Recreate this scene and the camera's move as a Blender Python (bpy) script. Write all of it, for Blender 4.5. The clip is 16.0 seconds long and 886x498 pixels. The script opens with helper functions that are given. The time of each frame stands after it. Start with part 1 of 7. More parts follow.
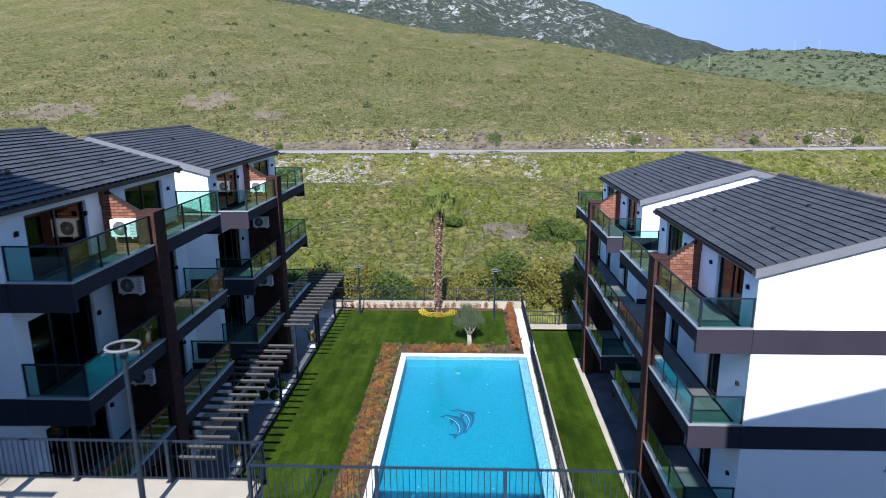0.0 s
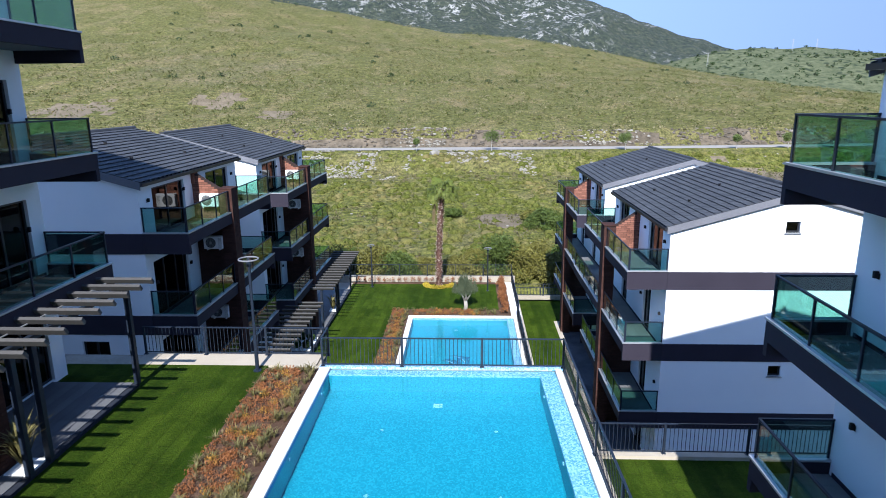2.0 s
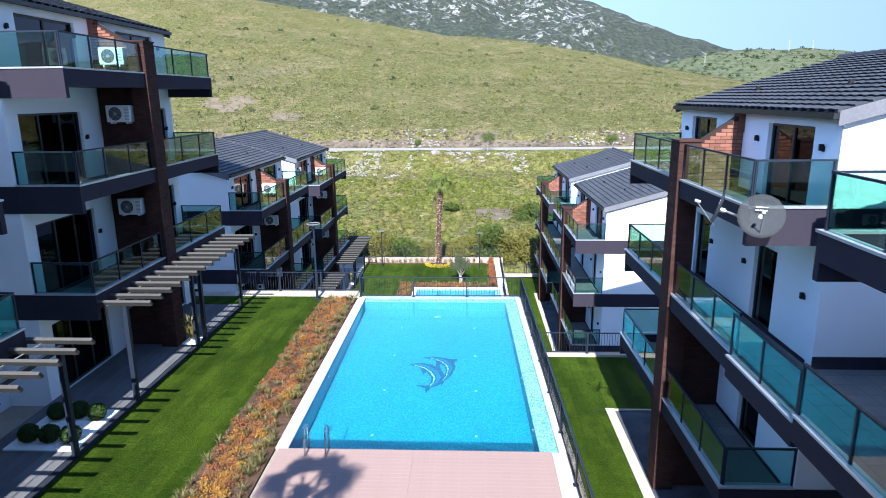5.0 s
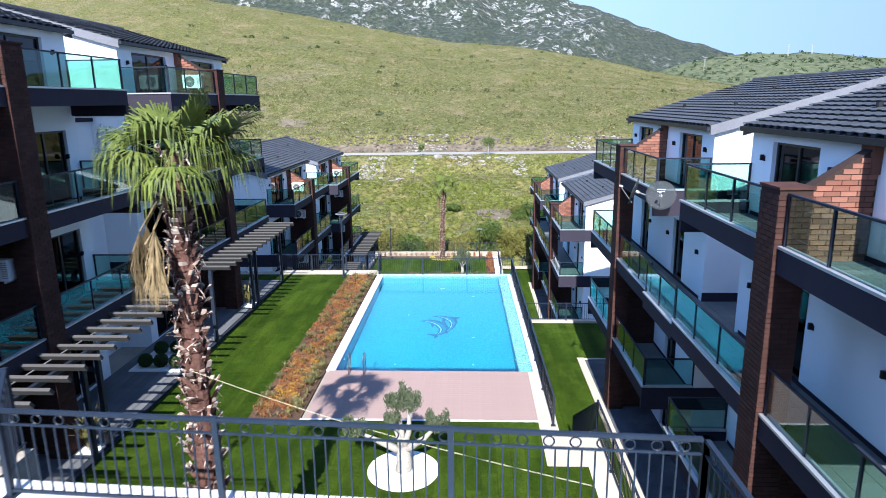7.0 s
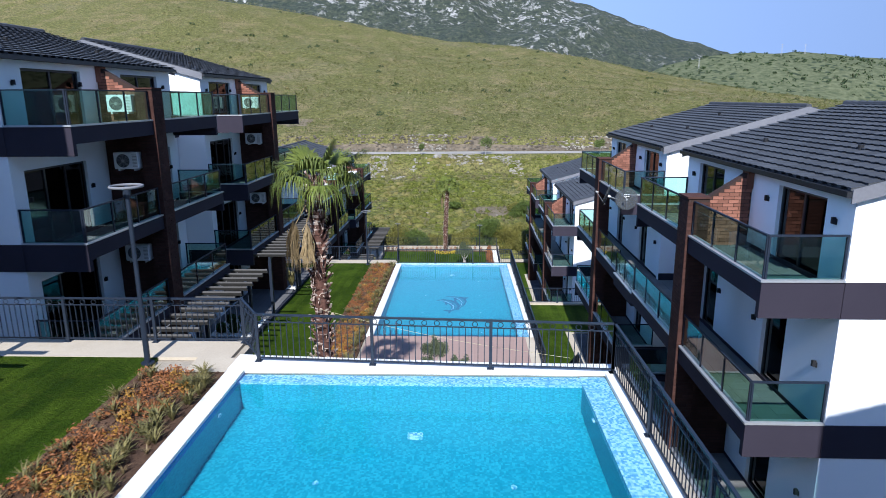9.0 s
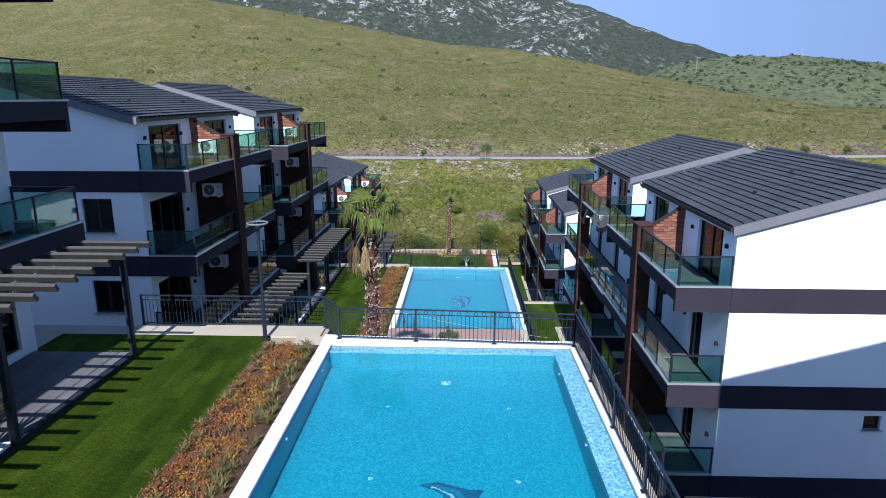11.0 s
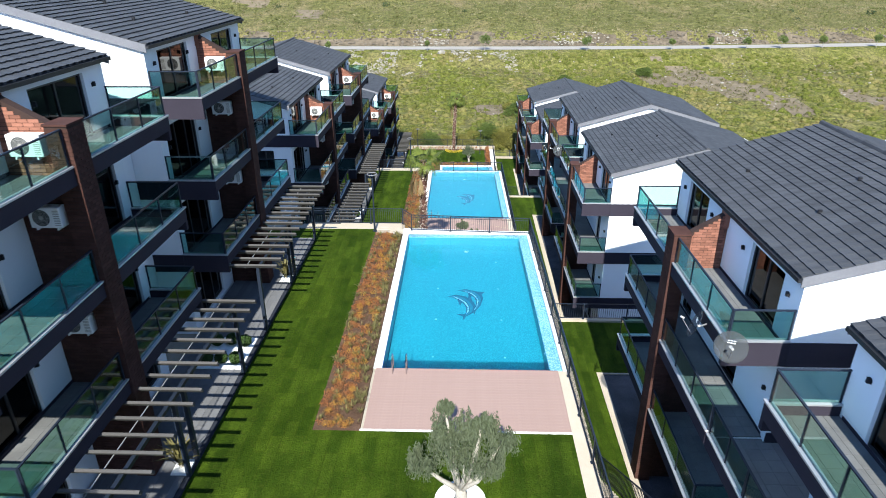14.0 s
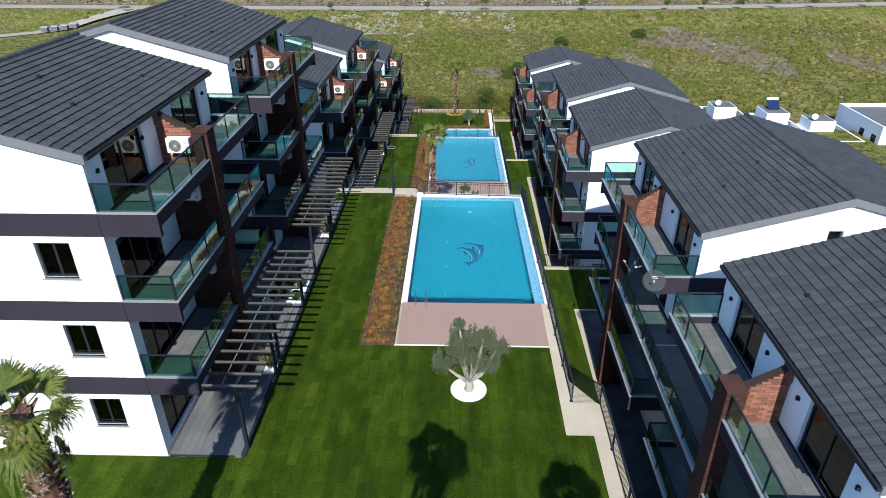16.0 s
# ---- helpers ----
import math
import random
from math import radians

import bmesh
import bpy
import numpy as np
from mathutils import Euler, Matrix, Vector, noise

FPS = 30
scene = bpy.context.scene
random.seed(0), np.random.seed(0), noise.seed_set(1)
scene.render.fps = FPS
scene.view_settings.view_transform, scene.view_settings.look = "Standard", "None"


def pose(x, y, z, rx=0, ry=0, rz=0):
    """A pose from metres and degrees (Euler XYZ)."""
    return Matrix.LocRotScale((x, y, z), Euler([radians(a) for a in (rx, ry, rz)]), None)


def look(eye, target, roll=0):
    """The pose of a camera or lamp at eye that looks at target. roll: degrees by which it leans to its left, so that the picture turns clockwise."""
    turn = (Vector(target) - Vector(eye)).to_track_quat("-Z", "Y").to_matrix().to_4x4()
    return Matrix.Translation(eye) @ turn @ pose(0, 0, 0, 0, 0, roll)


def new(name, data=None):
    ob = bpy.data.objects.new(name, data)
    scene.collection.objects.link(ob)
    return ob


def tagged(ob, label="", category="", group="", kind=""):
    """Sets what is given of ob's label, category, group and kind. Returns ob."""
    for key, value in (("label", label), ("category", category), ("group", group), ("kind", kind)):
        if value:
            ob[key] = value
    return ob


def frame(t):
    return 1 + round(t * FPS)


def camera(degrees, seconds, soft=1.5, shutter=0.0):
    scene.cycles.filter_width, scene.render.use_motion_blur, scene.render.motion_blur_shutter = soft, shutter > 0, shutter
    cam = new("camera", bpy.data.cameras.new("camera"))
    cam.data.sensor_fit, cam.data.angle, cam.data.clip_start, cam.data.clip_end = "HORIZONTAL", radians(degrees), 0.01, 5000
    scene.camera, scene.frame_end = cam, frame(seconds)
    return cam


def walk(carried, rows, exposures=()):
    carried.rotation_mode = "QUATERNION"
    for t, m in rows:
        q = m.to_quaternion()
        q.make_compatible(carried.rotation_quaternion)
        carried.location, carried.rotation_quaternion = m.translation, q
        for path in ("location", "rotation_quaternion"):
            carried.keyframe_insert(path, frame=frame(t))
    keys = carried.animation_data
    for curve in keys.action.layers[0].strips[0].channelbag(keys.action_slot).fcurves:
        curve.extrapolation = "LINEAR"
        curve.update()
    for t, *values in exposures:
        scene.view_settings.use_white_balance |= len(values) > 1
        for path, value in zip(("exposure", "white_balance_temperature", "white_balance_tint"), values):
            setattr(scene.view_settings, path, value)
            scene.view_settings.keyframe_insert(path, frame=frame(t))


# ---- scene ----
cam = camera(70.0, 16.0, soft=0.6, shutter=0.3)
PATH = [
    (0, (0.419, -11.018, 8.105), (0.338, -9.074, 7.64), -0.4),
    (0.5, (0.543, -13.473, 8.149), (0.455, -11.53, 7.686), -0.6),
    (1, (0.591, -15.251, 8.154), (0.506, -13.308, 7.69), -0.5),
    (1.5, (0.666, -16.972, 8.32), (0.581, -15.029, 7.851), -0.5),
    (2, (0.744, -18.679, 8.444), (0.661, -16.737, 7.975), -0.5),
    (2.5, (0.785, -20.37, 8.585), (0.704, -18.428, 8.114), -0.5),
    (3, (0.782, -22.17, 8.752), (0.707, -20.228, 8.28), -0.5),
    (3.5, (0.905, -23.943, 8.905), (0.83, -22.001, 8.433), -0.5),
    (4, (1.01, -25.586, 9.111), (0.936, -23.645, 8.636), -0.4),
    (6.5, (1.555, -33.714, 9.68), (1.458, -31.769, 9.223), -0.8),
    (7, (1.421, -35.343, 9.847), (1.331, -33.398, 9.391), -0.7),
    (7.5, (1.152, -36.953, 10.07), (1.074, -35.007, 9.614), -0.8),
    (8, (0.989, -38.491, 10.369), (0.912, -36.547, 9.906), -0.7),
    (8.5, (0.844, -40.021, 10.661), (0.77, -38.076, 10.198), -0.5),
    (9, (0.738, -41.543, 11.015), (0.663, -39.599, 10.549), -0.4),
    (11.5, (0.257, -49.248, 13.52), (0.189, -47.305, 13.052), -0.0),
    (12, (0.231, -50.65, 14.018), (0.167, -48.712, 13.528), -0.1),
    (12.5, (0.17, -52.23, 14.655), (0.11, -50.302, 14.125), -0.2),
    (13, (-0.061, -55.632, 16.172), (-0.117, -53.729, 15.557), -0.1),
    (13.5, (-0.499, -61.88, 19.403), (-0.551, -60.033, 18.638), -0.1),
    (14, (-0.488, -65.295, 21.105), (-0.546, -63.482, 20.263), -0.2),
    (14.5, (-0.595, -66.985, 22.04), (-0.652, -65.192, 21.156), -0.3),
    (15, (-0.788, -68.737, 22.943), (-0.837, -66.962, 22.024), -0.1),
    (15.5, (-0.755, -70.53, 23.827), (-0.812, -68.767, 22.884), -0.3),
    (16, (-0.948, -72.369, 24.817), (-0.998, -70.619, 23.849), -0.2),
]
walk(cam, [(t, look(eye, target, roll)) for t, eye, target, roll in PATH],
     exposures=[(t, e, 5800 if t < 13 else 6250, 10 if t < 13 else 5) for t, e in ((0.0, 0.95), (1.0, 0.95), (2.0, 1.1), (3.5, 1.4), (4.2, 1.5), (6.5, 1.6), (7.5, 1.27), (8.5, 0.96), (11.5, 0.75), (12.6, 1.0), (13.6, 1.3), (14.2, 1.25), (15.0, 0.92), (16.0, 0.68))])

# ---------------------------------------------------------------- light
SUN_DIR = Vector((0.02, 1.0, -0.84)).normalized()   # the way the sunlight travels
world = bpy.data.worlds.new("sky_world")
scene.world = world
world.use_nodes = True
wn = world.node_tree
sky = wn.nodes.new("ShaderNodeTexSky")
sky.sky_type = "NISHITA"
sky.sun_disc = False
sky.sun_elevation = math.asin(-SUN_DIR.z)
sky.sun_rotation = math.atan2(-SUN_DIR.x, -SUN_DIR.y)
sky.air_density, sky.dust_density, sky.ozone_density = 0.9, 0.0, 3.0
calm = wn.nodes.new("ShaderNodeMix")          # clear dry air: the sky stays blue down to the horizon
calm.data_type, calm.blend_type = "RGBA", "DARKEN"
calm.inputs[0].default_value = 1.0
calm.inputs[7].default_value = (1.9, 2.65, 4.0, 1)
cool = wn.nodes.new("ShaderNodeMix")
cool.data_type, cool.blend_type = "RGBA", "MULTIPLY"
cool.inputs[0].default_value = 1.0
cool.inputs[7].default_value = (0.93, 0.95, 1.06, 1)
wn.links.new(sky.outputs["Color"], calm.inputs[6])
wn.links.new(calm.outputs[2], cool.inputs[6])
# added gain: sky brightened towards -x, to lift the right-hand facades' shade
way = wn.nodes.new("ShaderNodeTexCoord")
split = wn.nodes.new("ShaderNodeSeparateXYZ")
side_gain = wn.nodes.new("ShaderNodeMapRange")
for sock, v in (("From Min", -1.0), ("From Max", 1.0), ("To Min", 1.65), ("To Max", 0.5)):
    side_gain.inputs[sock].default_value = v
tilted_sky = wn.nodes.new("ShaderNodeVectorMath")
tilted_sky.operation = "SCALE"
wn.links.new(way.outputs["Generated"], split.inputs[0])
wn.links.new(split.outputs["X"], side_gain.inputs["Value"])
wn.links.new(cool.outputs[2], tilted_sky.inputs[0])
wn.links.new(side_gain.outputs[0], tilted_sky.inputs["Scale"])
wn.links.new(tilted_sky.outputs[0], wn.nodes["Background"].inputs["Color"])
wn.nodes["Background"].inputs["Strength"].default_value = 0.135
sun = new("sun", bpy.data.lights.new("sun", "SUN"))
sun.data.energy, sun.data.angle, sun.data.color = 4.6, radians(0.5), (1.0, 0.96, 0.89)
sun.rotation_mode = "QUATERNION"
sun.rotation_quaternion = SUN_DIR.to_track_quat("-Z", "Y")

# ---------------------------------------------------------------- materials


def node_mat(name):
    m = bpy.data.materials.new(name)
    m.use_nodes = True
    nt = m.node_tree
    return m, nt, nt.nodes["Principled BSDF"]


def ramp(nt, fac, stops):
    r = nt.nodes.new("ShaderNodeValToRGB")
    el = r.color_ramp.elements
    while len(el) < len(stops):
        el.new(0.5)
    for e, (p, c) in zip(el, stops):
        e.position, e.color = p, (*c, 1)
    nt.links.new(fac, r.inputs["Fac"])
    return r.outputs["Color"]


def tex(nt, scale, detail=4.0, rough=0.6, coords="Object", stretch=None, kind="ShaderNodeTexNoise"):
    tc = nt.nodes.new("ShaderNodeTexCoord")
    src = tc.outputs[coords]
    if coords == "World":
        src = None
    if stretch:
        mp = nt.nodes.new("ShaderNodeMapping")
        mp.inputs["Scale"].default_value = stretch
        nt.links.new(src, mp.inputs["Vector"])
        src = mp.outputs["Vector"]
    t = nt.nodes.new(kind)
    t.inputs["Scale"].default_value = scale
    if kind == "ShaderNodeTexNoise":
        t.inputs["Detail"].default_value = detail
        t.inputs["Roughness"].default_value = rough
    nt.links.new(src, t.inputs["Vector"])
    return t


def mixc(nt, fac, a, b, mode="MIX"):
    n = nt.nodes.new("ShaderNodeMix")
    n.data_type, n.blend_type = "RGBA", mode
    for sock, v in ((n.inputs[0], fac), (n.inputs[6], a), (n.inputs[7], b)):
        if isinstance(v, (int, float)):
            sock.default_value = v
        elif isinstance(v, tuple):
            sock.default_value = (*v, 1)
        else:
            nt.links.new(v, sock)
    return n.outputs[2]


def bump(nt, bsdf, height, strength=0.3, dist=0.02):
    b = nt.nodes.new("ShaderNodeBump")
    b.inputs["Strength"].default_value, b.inputs["Distance"].default_value = strength, dist
    nt.links.new(height, b.inputs["Height"])
    nt.links.new(b.outputs["Normal"], bsdf.inputs["Normal"])


def surface(name, lo, hi, rough=0.7, coarse=0.6, fine=25.0, metal=0.0, relief=0.25, dist=0.01, vary=0.0, spec=None):
    """A two-scale noisy surface between two colours; vary adds a random value per object or island."""
    m, nt, b = node_mat(name)
    big, small = tex(nt, coarse, 5), tex(nt, fine, 3)
    add = nt.nodes.new("ShaderNodeMath")
    add.operation = "MULTIPLY_ADD"
    nt.links.new(small.outputs["Fac"], add.inputs[0])
    add.inputs[1].default_value = 0.45
    half = nt.nodes.new("ShaderNodeMath")
    half.operation = "MULTIPLY"
    nt.links.new(big.outputs["Fac"], half.inputs[0])
    half.inputs[1].default_value = 0.55
    nt.links.new(half.outputs[0], add.inputs[2])
    col = ramp(nt, add.outputs[0], [(0.3, lo), (0.7, hi)])
    if vary:
        oi = nt.nodes.new("ShaderNodeObjectInfo")
        ge = nt.nodes.new("ShaderNodeNewGeometry")
        sm = nt.nodes.new("ShaderNodeMath")
        sm.operation = "ADD"
        nt.links.new(oi.outputs["Random"], sm.inputs[0])
        nt.links.new(ge.outputs["Random Per Island"], sm.inputs[1])
        fr = nt.nodes.new("ShaderNodeMath")
        fr.operation = "FRACT"
        nt.links.new(sm.outputs[0], fr.inputs[0])
        hs = nt.nodes.new("ShaderNodeHueSaturation")
        mr = nt.nodes.new("ShaderNodeMapRange")
        mr.inputs["To Min"].default_value, mr.inputs["To Max"].default_value = 1 - vary, 1 + vary
        nt.links.new(fr.outputs[0], mr.inputs["Value"])
        nt.links.new(mr.outputs[0], hs.inputs["Value"])
        nt.links.new(col, hs.inputs["Color"])
        col = hs.outputs["Color"]
    nt.links.new(col, b.inputs["Base Color"])
    b.inputs["Roughness"].default_value, b.inputs["Metallic"].default_value = rough, metal
    b.inputs["Specular IOR Level"].default_value = spec if spec is not None else (0.5 if rough < 0.5 else 0.1)
    if relief:
        bump(nt, b, small.outputs["Fac"], relief, dist)
    return m


def glass(name, tint, gloss_rough=0.02, ior=1.5, through_kind="Transparent"):
    m, nt, b = node_mat(name)
    nt.nodes.remove(b)
    tr, gl, mx = (nt.nodes.new("ShaderNodeBsdf" + k) if k != "Mix" else nt.nodes.new("ShaderNodeMixShader") for k in (through_kind, "Glossy", "Mix"))
    tr.inputs["Color"].default_value = (*tint, 1)
    gl.inputs["Roughness"].default_value = gloss_rough
    fr = nt.nodes.new("ShaderNodeLayerWeight")
    fr.inputs["Blend"].default_value = 0.5
    pw = nt.nodes.new("ShaderNodeMath")
    pw.operation = "POWER"
    nt.links.new(fr.outputs["Facing"], pw.inputs[0])
    pw.inputs[1].default_value = 4.0
    sc = nt.nodes.new("ShaderNodeMath")
    sc.operation = "MULTIPLY_ADD"
    nt.links.new(pw.outputs[0], sc.inputs[0])
    sc.inputs[1].default_value, sc.inputs[2].default_value = 0.85, ((ior - 1) / (ior + 1)) ** 2
    nt.links.new(sc.outputs[0], mx.inputs[0])
    nt.links.new(tr.outputs[0], mx.inputs[1])
    nt.links.new(gl.outputs[0], mx.inputs[2])
    nt.links.new(mx.outputs[0], nt.nodes["Material Output"].inputs["Surface"])
    return m, nt, fr, gl


M = {}
M["plaster"] = surface("white_plaster", (0.78, 0.79, 0.80), (0.87, 0.87, 0.87), 0.85, 0.35, 60, relief=0.12, dist=0.004)
M["balcony_tile"] = surface("grey_balcony_tile", (0.10, 0.10, 0.10), (0.18, 0.178, 0.175), 0.5, 0.8, 30, relief=0.1, dist=0.002, vary=0.08)
M["balcony_grout"] = surface("dark_balcony_grout", (0.055, 0.056, 0.058), (0.095, 0.096, 0.098), 0.5, 0.8, 30, relief=0.1, dist=0.002)
M["soffit"] = surface("grey_soffit", (0.13, 0.13, 0.14), (0.18, 0.18, 0.19), 0.85, 0.5, 40, relief=0.08, dist=0.003)
M["anthracite"] = surface("anthracite_render", (0.026, 0.022, 0.032), (0.038, 0.033, 0.046), 0.7, 0.5, 50, relief=0.1, dist=0.003)
M["metal_sill"] = surface("light_metal_sill", (0.42, 0.43, 0.45), (0.55, 0.55, 0.56), 0.4, 1.0, 20, metal=0.6, relief=0.05)
M["trim"] = surface("grey_verge_board", (0.13, 0.13, 0.145), (0.18, 0.18, 0.195), 0.55, 0.6, 15, relief=0.1)
M["tile"] = surface("roof_tile", (0.042, 0.0435, 0.048), (0.07, 0.0725, 0.078), 0.6, 0.9, 45, relief=0.3, dist=0.004, vary=0.16)
M["brick"] = surface("red_brick", (0.15, 0.062, 0.042), (0.29, 0.132, 0.092), 0.85, 1.4, 70, relief=0.5, dist=0.006, vary=0.3)
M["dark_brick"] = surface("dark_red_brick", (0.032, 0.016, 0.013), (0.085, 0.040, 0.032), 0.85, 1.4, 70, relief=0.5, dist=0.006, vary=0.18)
M["mortar"] = surface("brick_mortar", (0.03, 0.019, 0.016), (0.055, 0.035, 0.03), 0.95, 1.5, 80, relief=0.3)
M["frame"] = surface("dark_window_frame", (0.012, 0.013, 0.016), (0.022, 0.023, 0.027), 0.45, 2, 40, relief=0.03)
M["rail"] = surface("dark_steel_paint", (0.009, 0.014, 0.025), (0.017, 0.024, 0.039), 0.5, 3, 60, relief=0.08, dist=0.002, spec=0.3)
M["glass"], *_ = glass("green_balcony_glass", (0.61, 0.80, 0.755))
M["glass_edge"] = surface("glass_edge", (0.03, 0.16, 0.13), (0.05, 0.24, 0.19), 0.2, 2, 10, relief=0)
M["pane"], *_ = glass("window_glass", (0.12, 0.135, 0.145))
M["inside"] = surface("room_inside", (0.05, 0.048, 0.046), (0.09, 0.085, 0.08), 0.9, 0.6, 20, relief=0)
M["white_paint"] = surface("white_enamel", (0.70, 0.71, 0.71), (0.80, 0.80, 0.79), 0.4, 2, 50, relief=0.03)
M["black_plastic"] = surface("black_plastic", (0.012, 0.012, 0.014), (0.03, 0.03, 0.033), 0.5, 3, 60, relief=0.05)
M["stone"] = surface("cream_stone", (0.36, 0.305, 0.23), (0.5, 0.43, 0.34), 0.75, 0.7, 30, relief=0.25, dist=0.005, vary=0.06)
M["white_stone"] = surface("white_coping_stone", (0.6, 0.575, 0.54), (0.72, 0.705, 0.67), 0.7, 0.8, 35, relief=0.2, dist=0.004, vary=0.05)
M["wallstone"] = surface("rough_wall_stone", (0.26, 0.22, 0.17), (0.42, 0.37, 0.3), 0.9, 0.9, 14, relief=0.7, dist=0.03, vary=0.15)
M["deck"] = surface("composite_deck_board", (0.265, 0.178, 0.15), (0.335, 0.235, 0.2), 0.6, 0.5, 30, relief=0.15, dist=0.003, vary=0.012)
M["patio"] = surface("grey_patio_plank", (0.092, 0.092, 0.096), (0.16, 0.158, 0.162), 0.6, 0.7, 40, relief=0.15, dist=0.003, vary=0.12)
M["kerb_dark"] = surface("dark_kerb_stone", (0.018, 0.02, 0.028), (0.032, 0.035, 0.045), 0.6, 1, 40, relief=0.2)
M["slat"] = surface("grey_pergola_board", (0.052, 0.049, 0.048), (0.09, 0.085, 0.082), 0.65, 0.8, 35, relief=0.2, dist=0.003, vary=0.08)
M["pebble"] = surface("dark_gravel", (0.035, 0.038, 0.045), (0.11, 0.113, 0.125), 0.9, 1.2, 22, relief=0.8, dist=0.02)
M["white_gravel"] = surface("white_gravel", (0.66, 0.66, 0.64), (0.84, 0.84, 0.82), 0.9, 1.5, 30, relief=0.25, dist=0.01)
M["soil"] = surface("bark_mulch", (0.04, 0.024, 0.016), (0.135, 0.08, 0.052), 0.95, 1.0, 28, relief=0.9, dist=0.03)
M["trunk"] = surface("olive_bark", (0.2, 0.18, 0.15), (0.44, 0.4, 0.35), 0.9, 2, 18, relief=0.6, dist=0.02)
M["asphalt"] = surface("pale_asphalt", (0.25, 0.228, 0.198), (0.34, 0.312, 0.275), 0.95, 0.2, 12, relief=0.2, spec=0.1)
M["concrete"] = surface("grey_concrete", (0.28, 0.275, 0.26), (0.42, 0.41, 0.39), 0.9, 0.5, 20, relief=0.3)
M["chrome"] = surface("polished_steel", (0.6, 0.6, 0.62), (0.7, 0.7, 0.72), 0.15, 2, 20, metal=1.0, relief=0)
M["solar"] = surface("solar_panel", (0.01, 0.02, 0.06), (0.02, 0.035, 0.10), 0.15, 2, 20, relief=0)
M["rope"] = surface("pale_rope", (0.46, 0.4, 0.24), (0.62, 0.55, 0.36), 0.9, 3, 60, relief=0.3)
M["dish"] = surface("grey_mesh_dish", (0.05, 0.055, 0.06), (0.08, 0.086, 0.09), 0.6, 1, 20, relief=0.02)
M["dish"].node_tree.nodes["Principled BSDF"].inputs["Alpha"].default_value = 0.5   # perforated sheet
M["fan_dark"] = surface("dark_grey_fan", (0.05, 0.052, 0.055), (0.085, 0.087, 0.09), 0.6, 2, 30, relief=0)
M["mark"] = surface("pale_print", (0.72, 0.73, 0.74), (0.8, 0.8, 0.8), 0.6, 1, 20, relief=0)


def leaf_mat(name, lo, hi, trans=0.25):
    m = surface(name, lo, hi, 0.6, 1.2, 14, relief=0.0, vary=0.28, spec=0.3)
    b = m.node_tree.nodes["Principled BSDF"]
    b.inputs["Transmission Weight"].default_value = 0.0
    b.inputs["Subsurface Weight"].default_value = 0.0
    return m


M["palm_green"] = leaf_mat("palm_leaf", (0.04, 0.062, 0.008), (0.15, 0.17, 0.03))
M["palm_dry"] = leaf_mat("dry_palm_leaf", (0.11, 0.075, 0.032), (0.30, 0.215, 0.11))
M["olive_leaf"] = leaf_mat("olive_leaf", (0.037, 0.05, 0.023), (0.105, 0.122, 0.07))
M["bush_dark"] = leaf_mat("dark_bush_leaf", (0.03, 0.05, 0.007), (0.092, 0.122, 0.02))
M["bush_light"] = leaf_mat("yellow_green_bush_leaf", (0.066, 0.066, 0.010), (0.175, 0.155, 0.032))
M["box_leaf"] = leaf_mat("boxwood_leaf", (0.0124, 0.031, 0.005), (0.0434, 0.0806, 0.0124))
M["straw"] = leaf_mat("straw_leaf", (0.075, 0.05, 0.022), (0.2, 0.145, 0.065))
M["red_plant"] = leaf_mat("red_bedding_leaf", (0.125, 0.044, 0.016), (0.29, 0.115, 0.038))
M["orange_plant"] = leaf_mat("orange_bedding_leaf", (0.2, 0.09, 0.013), (0.36, 0.2, 0.038))
M["grassy_plant"] = leaf_mat("tuft_grass_leaf", (0.06, 0.058, 0.016), (0.18, 0.15, 0.056))
M["yellow_flower"] = leaf_mat("yellow_flower", (0.341, 0.2356, 0.0124), (0.465, 0.3596, 0.0372))
M["shrub"] = leaf_mat("hillside_shrub", (0.05, 0.06, 0.010), (0.12, 0.13, 0.028))
M["tree_dark"] = leaf_mat("dark_tree_leaf", (0.014, 0.027, 0.008), (0.045, 0.07, 0.018))
M["shrub_dry"] = leaf_mat("dry_hillside_shrub", (0.075, 0.066, 0.025), (0.14, 0.118, 0.055))
M["hill_straw"] = leaf_mat("hill_straw", (0.13, 0.112, 0.055), (0.30, 0.255, 0.14))
M["tree_leaf"] = leaf_mat("tree_leaf", (0.05, 0.078, 0.016), (0.135, 0.165, 0.042))
M["rock"] = surface("pale_limestone", (0.14, 0.125, 0.10), (0.37, 0.34, 0.285), 0.95, 0.4, 5, relief=0.6, dist=0.1, vary=0.15)
M["cut_rock"] = surface("brown_cutting_rock", (0.05, 0.042, 0.032), (0.19, 0.16, 0.125), 0.95, 0.4, 5, relief=0.6, dist=0.1, vary=0.35)
M["bark_palm"] = surface("palm_boot_bark", (0.06, 0.028, 0.022), (0.22, 0.115, 0.088), 0.95, 2.0, 16, relief=0.8, dist=0.03, vary=0.3)
M["boot_pale"] = surface("palm_boot_edge", (0.25, 0.18, 0.14), (0.52, 0.42, 0.355), 0.9, 2.0, 20, relief=0.4, vary=0.25)


